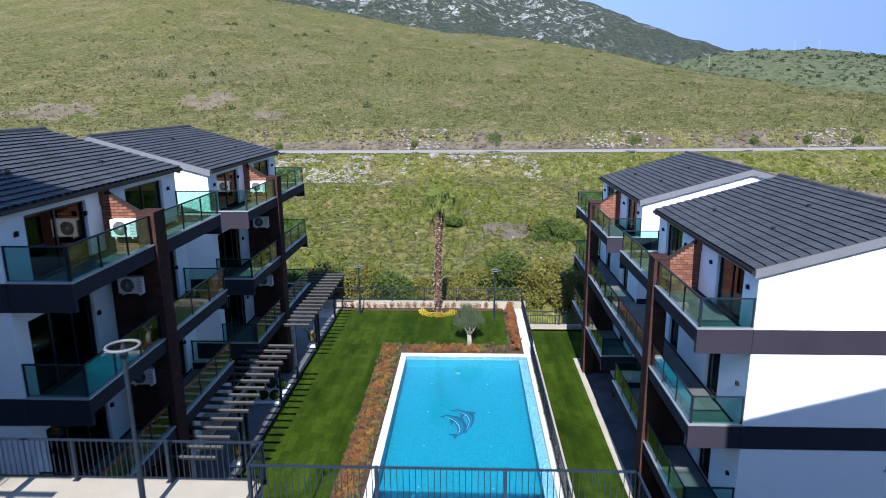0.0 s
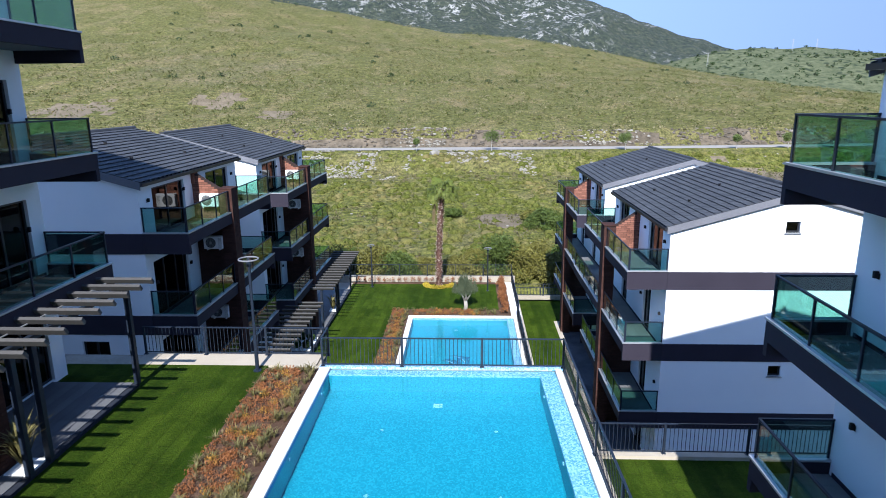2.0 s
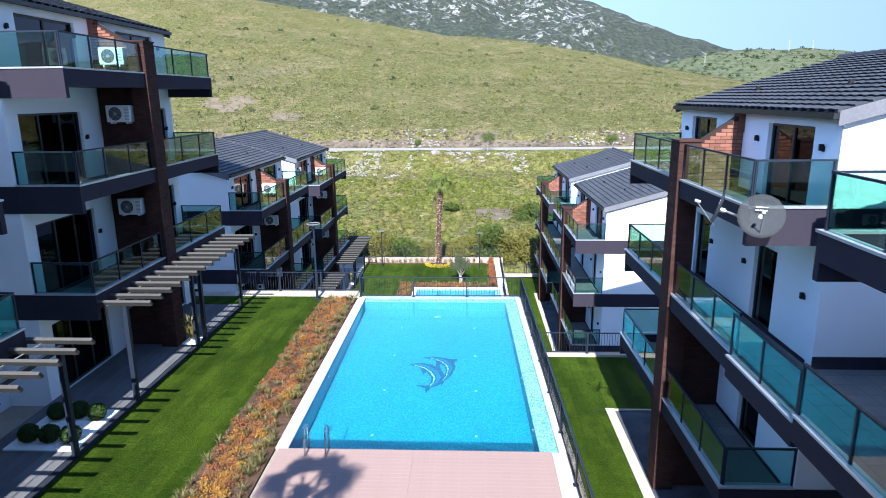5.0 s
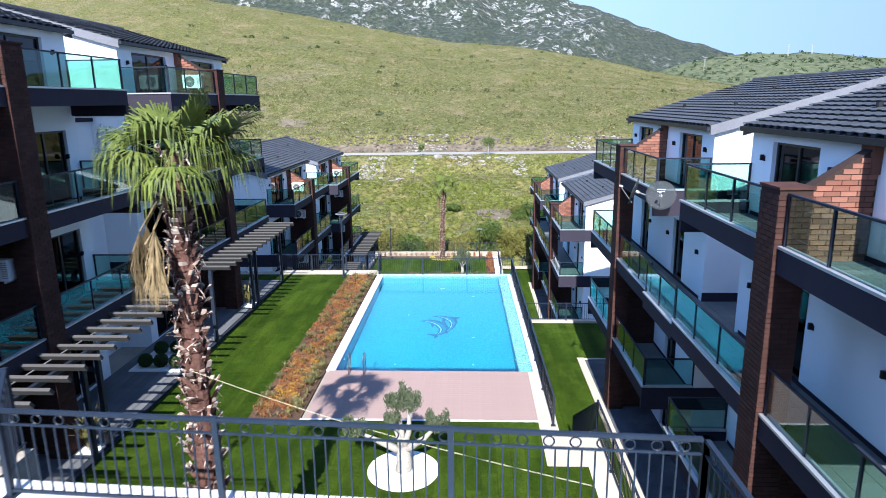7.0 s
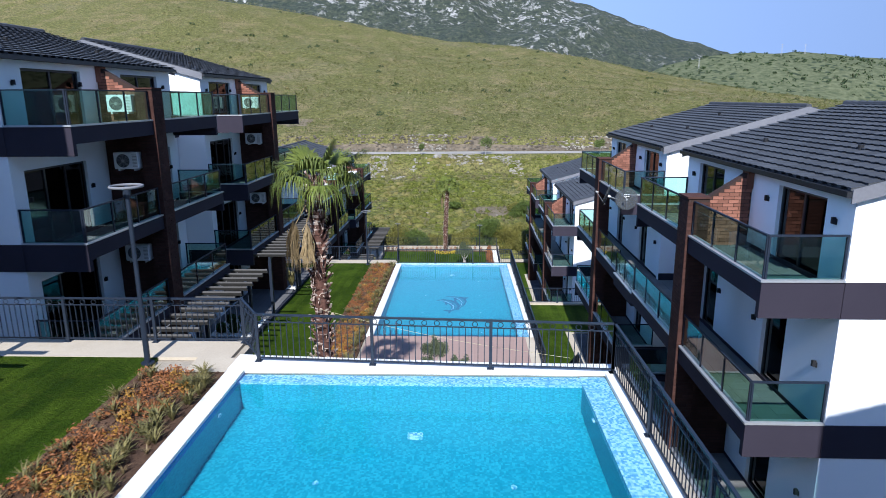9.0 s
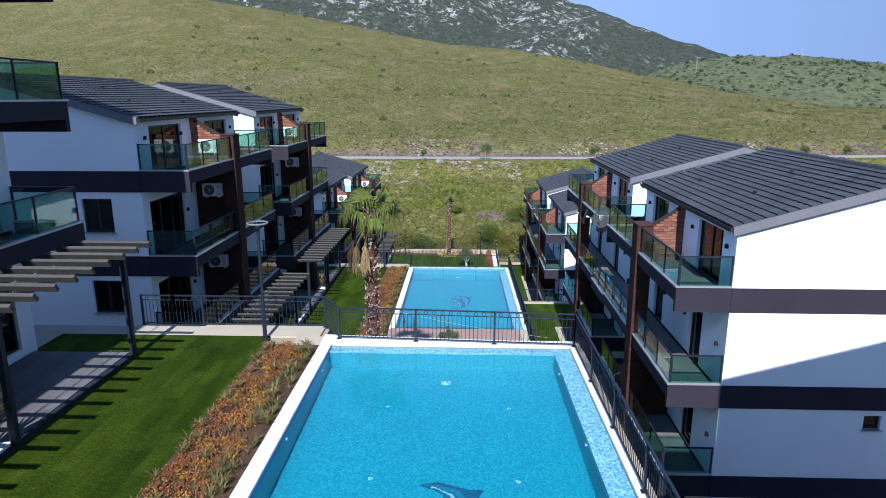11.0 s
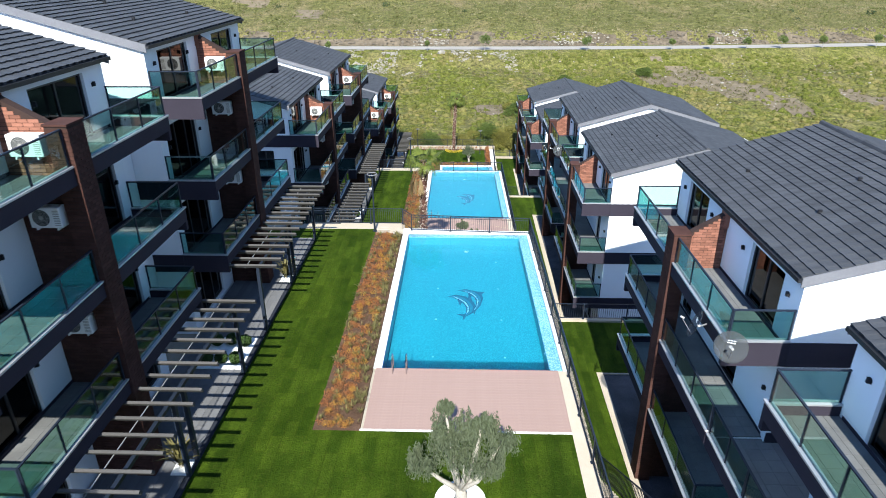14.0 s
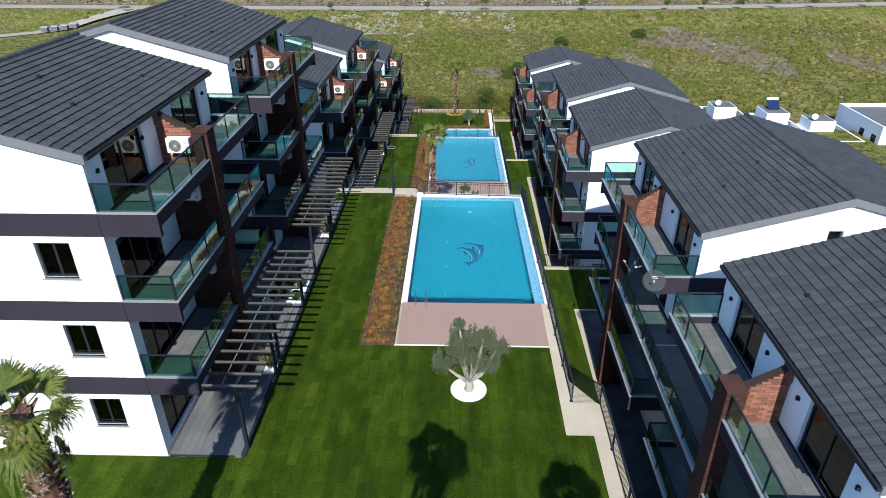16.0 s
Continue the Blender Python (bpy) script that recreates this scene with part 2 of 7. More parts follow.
def lawn_material():
    m, nt, b = node_mat("mown_lawn")
    patch = tex(nt, 1.0, kind="ShaderNodeTexBrick")
    patch.inputs["Color1"].default_value = (0.5, 0.64, 0.5, 1)
    patch.inputs["Color2"].default_value = (1.3, 1.26, 1.15, 1)
    patch.inputs["Mortar"].default_value = (0.8, 0.78, 0.7, 1)
    patch.inputs["Mortar Size"].default_value = 0.018
    patch.inputs["Brick Width"].default_value, patch.inputs["Row Height"].default_value = 1.6, 0.42
    rot = nt.nodes.new("ShaderNodeMapping")
    rot.inputs["Rotation"].default_value = (0, 0, radians(90))
    nt.links.new(nt.nodes["Texture Coordinate"].outputs["Object"], rot.inputs["Vector"])
    nt.links.new(rot.outputs[0], patch.inputs["Vector"])
    big, mid, fine = tex(nt, 0.5, 5), tex(nt, 5.0, 4), tex(nt, 60.0, 3, stretch=(1, 0.5, 1))
    c1 = ramp(nt, big.outputs["Fac"], [(0.3, (0.022, 0.042, 0.003)), (0.7, (0.052, 0.088, 0.009))])
    c2 = ramp(nt, fine.outputs["Fac"], [(0.25, (0.008, 0.018, 0.001)), (0.75, (0.066, 0.105, 0.013))])
    col = mixc(nt, 0.55, c1, c2)
    col = mixc(nt, 0.62, col, mixc(nt, 1.0, col, patch.outputs["Color"], "MULTIPLY"))
    mow = tex(nt, 1.0, 3, 0.6, stretch=(0.9, 0.10, 1))
    col = mixc(nt, 0.75, col, mixc(nt, 1.0, col, ramp(nt, mow.outputs["Fac"], [(0.36, (0.7, 0.74, 0.7)), (0.64, (1.45, 1.35, 1.2))]), "MULTIPLY"))
    dry = ramp(nt, mid.outputs["Fac"], [(0.55, (0, 0, 0)), (0.8, (0.35, 0.35, 0.35))])
    col = mixc(nt, dry, col, (0.078, 0.082, 0.016))
    b.inputs["Roughness"].default_value = 0.9
    b.inputs["Specular IOR Level"].default_value = 0.04
    grain = tex(nt, 14.0, 5, 0.75)
    col = mixc(nt, 0.8, col, mixc(nt, 1.0, col, ramp(nt, grain.outputs["Fac"], [(0.32, (0.62, 0.66, 0.62)), (0.68, (1.25, 1.2, 1.15))]), "MULTIPLY"))
    blotch = tex(nt, 1.7, 4, 0.65, stretch=(1, 0.6, 1))
    col = mixc(nt, 1.0, col, ramp(nt, blotch.outputs["Fac"], [(0.34, (0.74, 0.78, 0.74)), (0.66, (1.1, 1.08, 0.98))]), "MULTIPLY")
    nt.links.new(col, b.inputs["Base Color"])
    bump(nt, b, grain.outputs["Fac"], 1.0, 0.06)
    return m


def mosaic_material(name, stops, size=0.04):
    """Glass mosaic: small square tiles of several blues with pale joints."""
    m, nt, b = node_mat(name)
    tc = nt.nodes.new("ShaderNodeTexCoord")
    mp = nt.nodes.new("ShaderNodeMapping")
    mp.inputs["Scale"].default_value = (1 / size,) * 3
    nt.links.new(tc.outputs["Object"], mp.inputs["Vector"])
    fl = nt.nodes.new("ShaderNodeVectorMath")
    fl.operation = "FLOOR"
    nt.links.new(mp.outputs[0], fl.inputs[0])
    wn_ = nt.nodes.new("ShaderNodeTexWhiteNoise")
    wn_.noise_dimensions = "3D"
    nt.links.new(fl.outputs[0], wn_.inputs["Vector"])
    big = tex(nt, 0.8, 3)
    sm = nt.nodes.new("ShaderNodeMath")
    sm.operation = "MULTIPLY_ADD"
    nt.links.new(big.outputs["Fac"], sm.inputs[0])
    sm.inputs[1].default_value = 0.25
    nt.links.new(wn_.outputs["Value"], sm.inputs[2])
    col = ramp(nt, sm.outputs[0], stops)
    nt.links.new(col, b.inputs["Base Color"])
    b.inputs["Roughness"].default_value = 0.35
    return m


def water_material():
    m, nt, fr, gl = glass("pool_water", (0.52, 0.73, 0.82), 0.015, 1.33, "Refraction")
    rf = nt.nodes["Refraction BSDF"]
    rf.inputs["IOR"].default_value, rf.inputs["Roughness"].default_value = 1.33, 0.0
    n1, n2 = tex(nt, 1.6, 3), tex(nt, 6.0, 2)
    ad = nt.nodes.new("ShaderNodeMath")
    nt.links.new(n1.outputs["Fac"], ad.inputs[0])
    nt.links.new(n2.outputs["Fac"], ad.inputs[1])
    b = nt.nodes.new("ShaderNodeBump")
    b.inputs["Strength"].default_value, b.inputs["Distance"].default_value = 0.12, 0.03
    nt.links.new(ad.outputs[0], b.inputs["Height"])
    nt.links.new(b.outputs[0], fr.inputs["Normal"])
    nt.links.new(b.outputs[0], gl.inputs["Normal"])
    nt.links.new(b.outputs[0], rf.inputs["Normal"])
    return m


def hill_material(name, low, middle, high, dry_amount):
    """Spring hillside or meadow: scrub, grass, dry patches and bare stone."""
    m, nt, b = node_mat(name)
    big, mid, fine = tex(nt, 0.012, 6), tex(nt, 0.10, 6, 0.65, stretch=(1, 0.6, 1)), tex(nt, 0.9, 5, 0.7, stretch=(1, 0.5, 1))
    vor = tex(nt, 0.55, kind="ShaderNodeTexVoronoi")
    green = ramp(nt, fine.outputs["Fac"], [(0.30, low), (0.5, middle), (0.72, high)])
    tuft = ramp(nt, vor.outputs["Distance"], [(0.0, low), (0.55, middle), (0.9, high)])
    col = mixc(nt, 0.55, green, tuft)
    dry = ramp(nt, mid.outputs["Fac"], [(0.47, (0, 0, 0)), (0.70, (dry_amount,) * 3)])
    col = mixc(nt, dry, col, (0.185, 0.145, 0.075))
    ston = ramp(nt, big.outputs["Fac"], [(0.58, (0, 0, 0)), (0.70, (0.55, 0.55, 0.55))])
    col = mixc(nt, ston, col, (0.165, 0.135, 0.09))
    grain = tex(nt, 2.2, 4, 0.8, stretch=(1, 0.5, 1))
    col = mixc(nt, 1.0, col, ramp(nt, grain.outputs["Fac"], [(0.36, (0.42, 0.45, 0.42)), (0.5, (1.0, 1.0, 1.0)), (0.64, (1.62, 1.55, 1.5))]), "MULTIPLY")
    nt.links.new(col, b.inputs["Base Color"])
    b.inputs["Roughness"].default_value = 0.95
    b.inputs["Specular IOR Level"].default_value = 0.1
    ad = nt.nodes.new("ShaderNodeMath")
    nt.links.new(fine.outputs["Fac"], ad.inputs[0])
    nt.links.new(vor.outputs["Distance"], ad.inputs[1])
    bump(nt, b, ad.outputs[0], 0.8, 0.8)
    return m


def mountain_material():
    m, nt, b = node_mat("rocky_mountain")
    big, mid, fine = tex(nt, 0.004, 7, 0.6), tex(nt, 0.034, 6, 0.72, stretch=(1, 1, 0.5)), tex(nt, 0.08, 5, 0.7)
    green = ramp(nt, fine.outputs["Fac"], [(0.35, (0.010, 0.018, 0.008)), (0.5, (0.032, 0.042, 0.02)), (0.68, (0.085, 0.086, 0.046))])
    rock = ramp(nt, fine.outputs["Fac"], [(0.38, (0.07, 0.072, 0.064)), (0.56, (0.46, 0.44, 0.405))])
    f = ramp(nt, mid.outputs["Fac"], [(0.54, (0, 0, 0)), (0.57, (1, 1, 1))])
    g = ramp(nt, big.outputs["Fac"], [(0.44, (0.0, 0.0, 0.0)), (0.58, (1, 1, 1))])
    k = mixc(nt, 1.0, f, g, "MULTIPLY")
    col = mixc(nt, k, green, rock)
    # distance haze, mixed into the surface colour as a faint blue
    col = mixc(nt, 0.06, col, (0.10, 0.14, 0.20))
    nt.links.new(col, b.inputs["Base Color"])
    b.inputs["Roughness"].default_value = 1.0
    bump(nt, b, fine.outputs["Fac"], 1.0, 14.0)
    return m


def far_hill_material():
    """Distant pasture with many dark shrubs."""
    m, nt, b = node_mat("far_pasture")
    big, fine = tex(nt, 0.012, 5), tex(nt, 0.12, 5, 0.7)
    vor = tex(nt, 0.075, kind="ShaderNodeTexVoronoi")
    col = ramp(nt, fine.outputs["Fac"], [(0.35, (0.062, 0.074, 0.038)), (0.65, (0.125, 0.132, 0.075))])
    dots = ramp(nt, vor.outputs["Distance"], [(0.24, (1, 1, 1)), (0.34, (0, 0, 0))])
    many = ramp(nt, big.outputs["Fac"], [(0.42, (0.1, 0.1, 0.1)), (0.6, (0.8, 0.8, 0.8))])
    col = mixc(nt, mixc(nt, 1.0, dots, many, "MULTIPLY"), col, (0.02, 0.032, 0.02))
    nt.links.new(col, b.inputs["Base Color"])
    b.inputs["Roughness"].default_value = 1.0
    b.inputs["Specular IOR Level"].default_value = 0.05
    bump(nt, b, fine.outputs["Fac"], 0.8, 3.0)
    return m


def cushion_material(name, stops, dry):
    """Low cushion shrubs: speckled leaves, each cushion of its own shade."""
    m, nt, b = node_mat(name)
    fine, mid = tex(nt, 4.5, 4, 0.75), tex(nt, 0.06, 5, 0.65)
    col = ramp(nt, fine.outputs["Fac"], stops)
    ge = nt.nodes.new("ShaderNodeNewGeometry")
    sm = nt.nodes.new("ShaderNodeMath")
    sm.operation = "MULTIPLY_ADD"
    nt.links.new(ge.outputs["Random Per Island"], sm.inputs[0])
    sm.inputs[1].default_value = 0.16
    nt.links.new(mid.outputs["Fac"], sm.inputs[2])
    col = mixc(nt, ramp(nt, sm.outputs[0], [(0.55, (0, 0, 0)), (0.76, (0.8, 0.8, 0.8))]), col, dry)
    hs = nt.nodes.new("ShaderNodeHueSaturation")
    mr = nt.nodes.new("ShaderNodeMapRange")
    mr.inputs["To Min"].default_value, mr.inputs["To Max"].default_value = 0.82, 1.2
    nt.links.new(ge.outputs["Random Per Island"], mr.inputs["Value"])
    nt.links.new(mr.outputs[0], hs.inputs["Value"])
    nt.links.new(col, hs.inputs["Color"])
    nt.links.new(hs.outputs["Color"], b.inputs["Base Color"])
    b.inputs["Roughness"].default_value = 0.95
    b.inputs["Specular IOR Level"].default_value = 0.05
    bump(nt, b, fine.outputs["Fac"], 1.0, 0.25)
    return m


M["lawn"] = lawn_material()
M["mosaic"] = mosaic_material("pool_floor_mosaic", [(0.1, (0.013, 0.196, 0.262)), (0.6, (0.019, 0.236, 0.305)), (1.15, (0.038, 0.298, 0.362))])
M["mosaic_pale"] = mosaic_material("pool_edge_mosaic", [(0.1, (0.08, 0.25, 0.42)), (0.5, (0.18, 0.36, 0.5)), (0.9, (0.44, 0.56, 0.65))])
M["mosaic_edge"] = mosaic_material("pool_far_ledge_mosaic", [(0.1, (0.06, 0.24, 0.42)), (0.5, (0.15, 0.35, 0.48)), (0.95, (0.42, 0.55, 0.64))])
M["mosaic_dark"] = mosaic_material("pool_figure_mosaic", [(0.1, (0.006, 0.058, 0.11)), (0.9, (0.016, 0.105, 0.175))])
M["mosaic_mid"] = mosaic_material("pool_figure_mid_mosaic", [(0.1, (0.012, 0.125, 0.19)), (0.9, (0.022, 0.175, 0.25))])
M["mosaic_navy"] = mosaic_material("pool_line_mosaic", [(0.1, (0.008, 0.03, 0.20)), (0.9, (0.03, 0.09, 0.42))])
M["water"] = water_material()
M["hill"] = hill_material("hillside_scrub", (0.06, 0.062, 0.018), (0.108, 0.106, 0.034), (0.162, 0.144, 0.06), 0.8)
M["meadow"] = hill_material("spring_meadow", (0.058, 0.064, 0.012), (0.116, 0.119, 0.027), (0.185, 0.17, 0.06), 0.7)
M["mountain"] = mountain_material()
M["far_hill"] = far_hill_material()
M["cushion"] = cushion_material("cushion_shrub", [(0.3, (0.032, 0.043, 0.008)), (0.5, (0.098, 0.11, 0.022)), (0.7, (0.188, 0.184, 0.05))], (0.2, 0.158, 0.068))
M["hill_cushion"] = cushion_material("hill_cushion_shrub", [(0.3, (0.05, 0.06, 0.017)), (0.5, (0.092, 0.10, 0.034)), (0.7, (0.16, 0.158, 0.062))], (0.23, 0.185, 0.085))
M["stony"] = surface("stony_field_soil", (0.085, 0.066, 0.04), (0.225, 0.18, 0.125), 0.95, 0.25, 2.2, relief=0.9, dist=0.15)
M["cutting"] = surface("road_cutting_earth", (0.045, 0.037, 0.025), (0.20, 0.158, 0.112), 0.95, 0.15, 1.1, relief=0.9, dist=0.3)

# ---------------------------------------------------------------- building helpers
ORIGIN = {}


def thing(name, at=(0, 0, 0), label="", category="", group="", kind=""):
    ob = new(name)
    ob.empty_display_size = 0.2
    ob.location = at
    ORIGIN[ob.name] = Vector(at)
    return tagged(ob, label, category, group, kind)


def mesh_from(bm, name, material):
    me = bpy.data.meshes.new(name)
    bm.normal_update()
    bm.to_mesh(me)
    bm.free()
    me.materials.append(material)
    return me


def part(name, bm, material, parent, label="", smooth=False):
    """One mesh, given in world places, under a thing or a part."""
    o = ORIGIN[parent.name]
    bmesh.ops.translate(bm, verts=bm.verts, vec=-o)
    me = mesh_from(bm, name, material)
    if smooth:
        for p in me.polygons:
            p.use_smooth = True
    ob = new(name, me)
    ob.parent = parent
    ORIGIN[ob.name] = o
    return tagged(ob, label)


def solid(name, bm, material, label="", category="", group="", kind="", smooth=False):
    """A top-level thing or piece of the setting that is one mesh, given in world places."""
    me = mesh_from(bm, name, material)
    if smooth:
        for p in me.polygons:
            p.use_smooth = True
    ob = new(name, me)
    ORIGIN[ob.name] = Vector((0, 0, 0))
    return tagged(ob, label, category, group, kind)


def piece(name, me, parent, at, rot=(0, 0, 0), scale=(1, 1, 1)):
    ob = new(name, me)
    ob.parent = parent
    ob.location = Vector(at) - ORIGIN[parent.name]
    ob.rotation_euler = rot
    ob.scale = scale
    return ob


def box(bm, x0, x1, y0, y1, z0, z1, bevel=0.0):
    x0, x1 = min(x0, x1), max(x0, x1)
    y0, y1 = min(y0, y1), max(y0, y1)
    v = [bm.verts.new(p) for p in ((x0, y0, z0), (x1, y0, z0), (x1, y1, z0), (x0, y1, z0), (x0, y0, z1), (x1, y0, z1), (x1, y1, z1), (x0, y1, z1))]
    f = [bm.faces.new([v[i] for i in q]) for q in ((3, 2, 1, 0), (4, 5, 6, 7), (0, 1, 5, 4), (1, 2, 6, 5), (2, 3, 7, 6), (3, 0, 4, 7))]
    if bevel:
        edges = list({e for q in f for e in q.edges})
        bmesh.ops.bevel(bm, geom=edges, offset=bevel, segments=1, affect="EDGES")
    return bm


def boxes(*items, bevel=0.0):
    bm = bmesh.new()
    for it in items:
        box(bm, *it, bevel=bevel)
    return bm


def prism(bm, a, b):
    """A solid between two outlines of as many corners."""
    va, vb = [bm.verts.new(p) for p in a], [bm.verts.new(p) for p in b]
    n = len(a)
    bm.faces.new(va[::-1]), bm.faces.new(vb)
    for i in range(n):
        bm.faces.new((va[i], va[(i + 1) % n], vb[(i + 1) % n], vb[i]))
    return bm


def rod(bm, a, b, r, sides=8, r2=None):
    a, b = Vector(a), Vector(b)
    r2 = r if r2 is None else r2
    d = (b - a).normalized()
    s = d.orthogonal().normalized()
    t = d.cross(s)
    ring = [(math.cos(2 * math.pi * i / sides), math.sin(2 * math.pi * i / sides)) for i in range(sides)]
    return prism(bm, [a + r * (c * s + k * t) for c, k in ring], [b + r2 * (c * s + k * t) for c, k in ring])


def hoop(bm, centre, axis, radius, r, n=14, sides=5):
    centre, axis = Vector(centre), Vector(axis).normalized()
    s = axis.orthogonal().normalized()
    t = axis.cross(s)
    rows = []
    for i in range(n):
        a = 2 * math.pi * i / n
        out = math.cos(a) * s + math.sin(a) * t
        rows.append([bm.verts.new(centre + out * (radius + r * math.cos(2 * math.pi * k / sides)) + axis * r * math.sin(2 * math.pi * k / sides)) for k in range(sides)])
    for i in range(n):
        for k in range(sides):
            p, q = rows[i], rows[(i + 1) % n]
            bm.faces.new((p[k], p[(k + 1) % sides], q[(k + 1) % sides], q[k]))
    return bm


def wall_cells(bm, a0, a1, z0, top, holes, breaks, place, d0, d1):
    """A wall with openings: place(a, d, z) gives the point; top(a) its upper edge; holes are (a0, a1, z0, z1)."""
    cuts = sorted({a0, a1, *[h[0] for h in holes], *[h[1] for h in holes], *[b for b in breaks if a0 < b < a1]})
    rows = sorted({z for h in holes for z in h[2:]})
    for p, q in zip(cuts, cuts[1:]):
        mid = (p + q) / 2
        lo = z0
        spans = []
        for h in sorted((h for h in holes if h[0] < mid < h[1]), key=lambda h: h[2]):
            if h[2] > lo + 0.001:
                spans.append((lo, h[2], h[2]))
            lo = h[3]
        if min(top(p), top(q)) > lo + 0.001:
            spans.append((lo, top(p), top(q)))
        cells = []
        for lo, hp, hq in spans:
            for z in rows:
                if lo + 0.001 < z < min(hp, hq) - 0.001:
                    cells.append((lo, z, z))
                    lo = z
            cells.append((lo, hp, hq))
        for lo, hp, hq in cells:
            prism(bm, [place(p, d0, lo), place(q, d0, lo), place(q, d0, hq), place(p, d0, hp)],
                  [place(p, d1, lo), place(q, d1, lo), place(q, d1, hq), place(p, d1, hp)])
    bmesh.ops.remove_doubles(bm, verts=bm.verts, dist=0.0005)
    bmesh.ops.recalc_face_normals(bm, faces=bm.faces)
    return bm


def joined_boxes(items):
    """Many small boxes (centre, half size) as vertices and faces of one mesh."""
    n = len(items)
    c = np.array([i[0] for i in items], dtype=float).reshape(n, 1, 3)
    h = np.array([i[1] for i in items], dtype=float).reshape(n, 1, 3)
    corner = np.array([(-1, -1, -1), (1, -1, -1), (1, 1, -1), (-1, 1, -1), (-1, -1, 1), (1, -1, 1), (1, 1, 1), (-1, 1, 1)], dtype=float)
    verts = (c + h * corner).reshape(-1, 3)
    quad = np.array([(3, 2, 1, 0), (4, 5, 6, 7), (0, 1, 5, 4), (1, 2, 6, 5), (2, 3, 7, 6), (3, 0, 4, 7)])
    faces = (np.arange(n).reshape(n, 1, 1) * 8 + quad).reshape(-1, 4)
    return verts, faces


def stuff_mesh(name, verts, faces, material, parent=None, label="", kind="stuff", category=""):
    me = bpy.data.meshes.new(name)
    o = ORIGIN[parent.name] if parent else Vector((0, 0, 0))
    me.from_pydata([tuple(v) for v in np.asarray(verts) - np.array(o)], [], [tuple(int(i) for i in f) for f in faces])
    me.materials.append(material)
    me.update()
    ob = new(name, me)
    ob.parent = parent
    ORIGIN[ob.name] = o
    return tagged(ob, label, category, "", kind)


BRICK_L, BRICK_H, BRICK_GAP, PROUD = 0.29, 0.1, 0.014, 0.012


def unit_box(name, hx, hy, hz, material, bevel=0.0):
    return mesh_from(box(bmesh.new(), -hx, hx, -hy, hy, -hz, hz, bevel=bevel), name, material)


BRICK_X = unit_box("brick_mesh_x", BRICK_L / 2 - BRICK_GAP / 2, PROUD, BRICK_H / 2 - BRICK_GAP / 2, M["brick"])
DARK_X = unit_box("dark_brick_mesh_x", BRICK_L / 2 - BRICK_GAP / 2, PROUD, BRICK_H / 2 - BRICK_GAP / 2, M["dark_brick"])
DARK_Y = unit_box("dark_brick_mesh_y", PROUD, BRICK_L / 2 - BRICK_GAP / 2, BRICK_H / 2 - BRICK_GAP / 2, M["dark_brick"])
BRICK_Y = unit_box("brick_mesh_y", PROUD, BRICK_L / 2 - BRICK_GAP / 2, BRICK_H / 2 - BRICK_GAP / 2, M["brick"])


def brick_face(axis, a0, a1, plane, z0, top):
    """Running bond on one upright face. axis: the way that the courses run. Gives (centre, half size)."""
    out = []
    n = int((max(top(a0), top(a1)) - z0) / BRICK_H)
    for k in range(n):
        z = z0 + (k + 0.5) * BRICK_H
        a = a0 - (BRICK_L / 2 if k % 2 else 0)
        while a < a1 - 0.03:
            p, q = max(a, a0), min(a + BRICK_L, a1)
            m = (p + q) / 2
            if q - p > 0.06 and z + BRICK_H * 0.45 < min(top(p), top(q)) + 0.02:
                half = ((q - p) / 2 - BRICK_GAP / 2, PROUD, BRICK_H / 2 - BRICK_GAP / 2)
                out.append(((m, plane, z), half) if axis == "x" else ((plane, m, z), (PROUD, half[0], half[2])))
            a += BRICK_L
    return out


def lay_bricks(parent, bricks, single, dark=False):
    """The topmost 300 as pieces where they can be told apart, the rest joined."""
    bricks = sorted(bricks, key=lambda b: -b[0][2])
    cut = 300 if single else 0
    for c, h in bricks[:cut]:
        along_x = h[1] == PROUD
        full = BRICK_L / 2 - BRICK_GAP / 2
        piece("brick", (DARK_X if along_x else DARK_Y) if dark else (BRICK_X if along_x else BRICK_Y), parent, c, (0, 0, 0), ((h[0] / full, 1, 1) if along_x else (1, h[1] / full, 1)))
    if bricks[cut:]:
        stuff_mesh("brickwork", *joined_boxes(bricks[cut:]), M["dark_brick" if dark else "brick"], parent)


SLOPE = 0.28
TILE_W, TILE_L = 0.36, 0.335


def tile_shape(w, l):
    """A profiled interlocking roof tile, flat pan and raised roll, with a side rib below: corners (along, across, up) and faces."""
    top = [(-w, 0.014), (-0.12 * w, 0.014), (0.1 * w, 0.025), (0.75 * w, 0.025), (w, 0.014)]
    line = top + [(v, h - 0.018) for v, h in reversed(top)]
    n = len(line)
    verts = [(d, v, h) for d in (-l, l) for v, h in line]
    faces = [(i, (i + 1) % n, n + (i + 1) % n, n + i) for i in range(n)]
    for o in (0, n):
        faces += [(o + i, o + i + 1, o + n - 2 - i, o + n - 1 - i) for i in range(len(top) - 1)]
    k = len(verts)
    verts += [(d, v, h) for d in (-l, l) for v, h in ((-w, -0.06), (-w + 0.12, -0.06), (-w + 0.12, -0.006), (-w, -0.006))]
    faces += [(k + i, k + (i + 1) % 4, k + 4 + (i + 1) % 4, k + 4 + i) for i in range(4)] + [(k, k + 1, k + 2, k + 3), (k + 7, k + 6, k + 5, k + 4)]
    return verts, faces


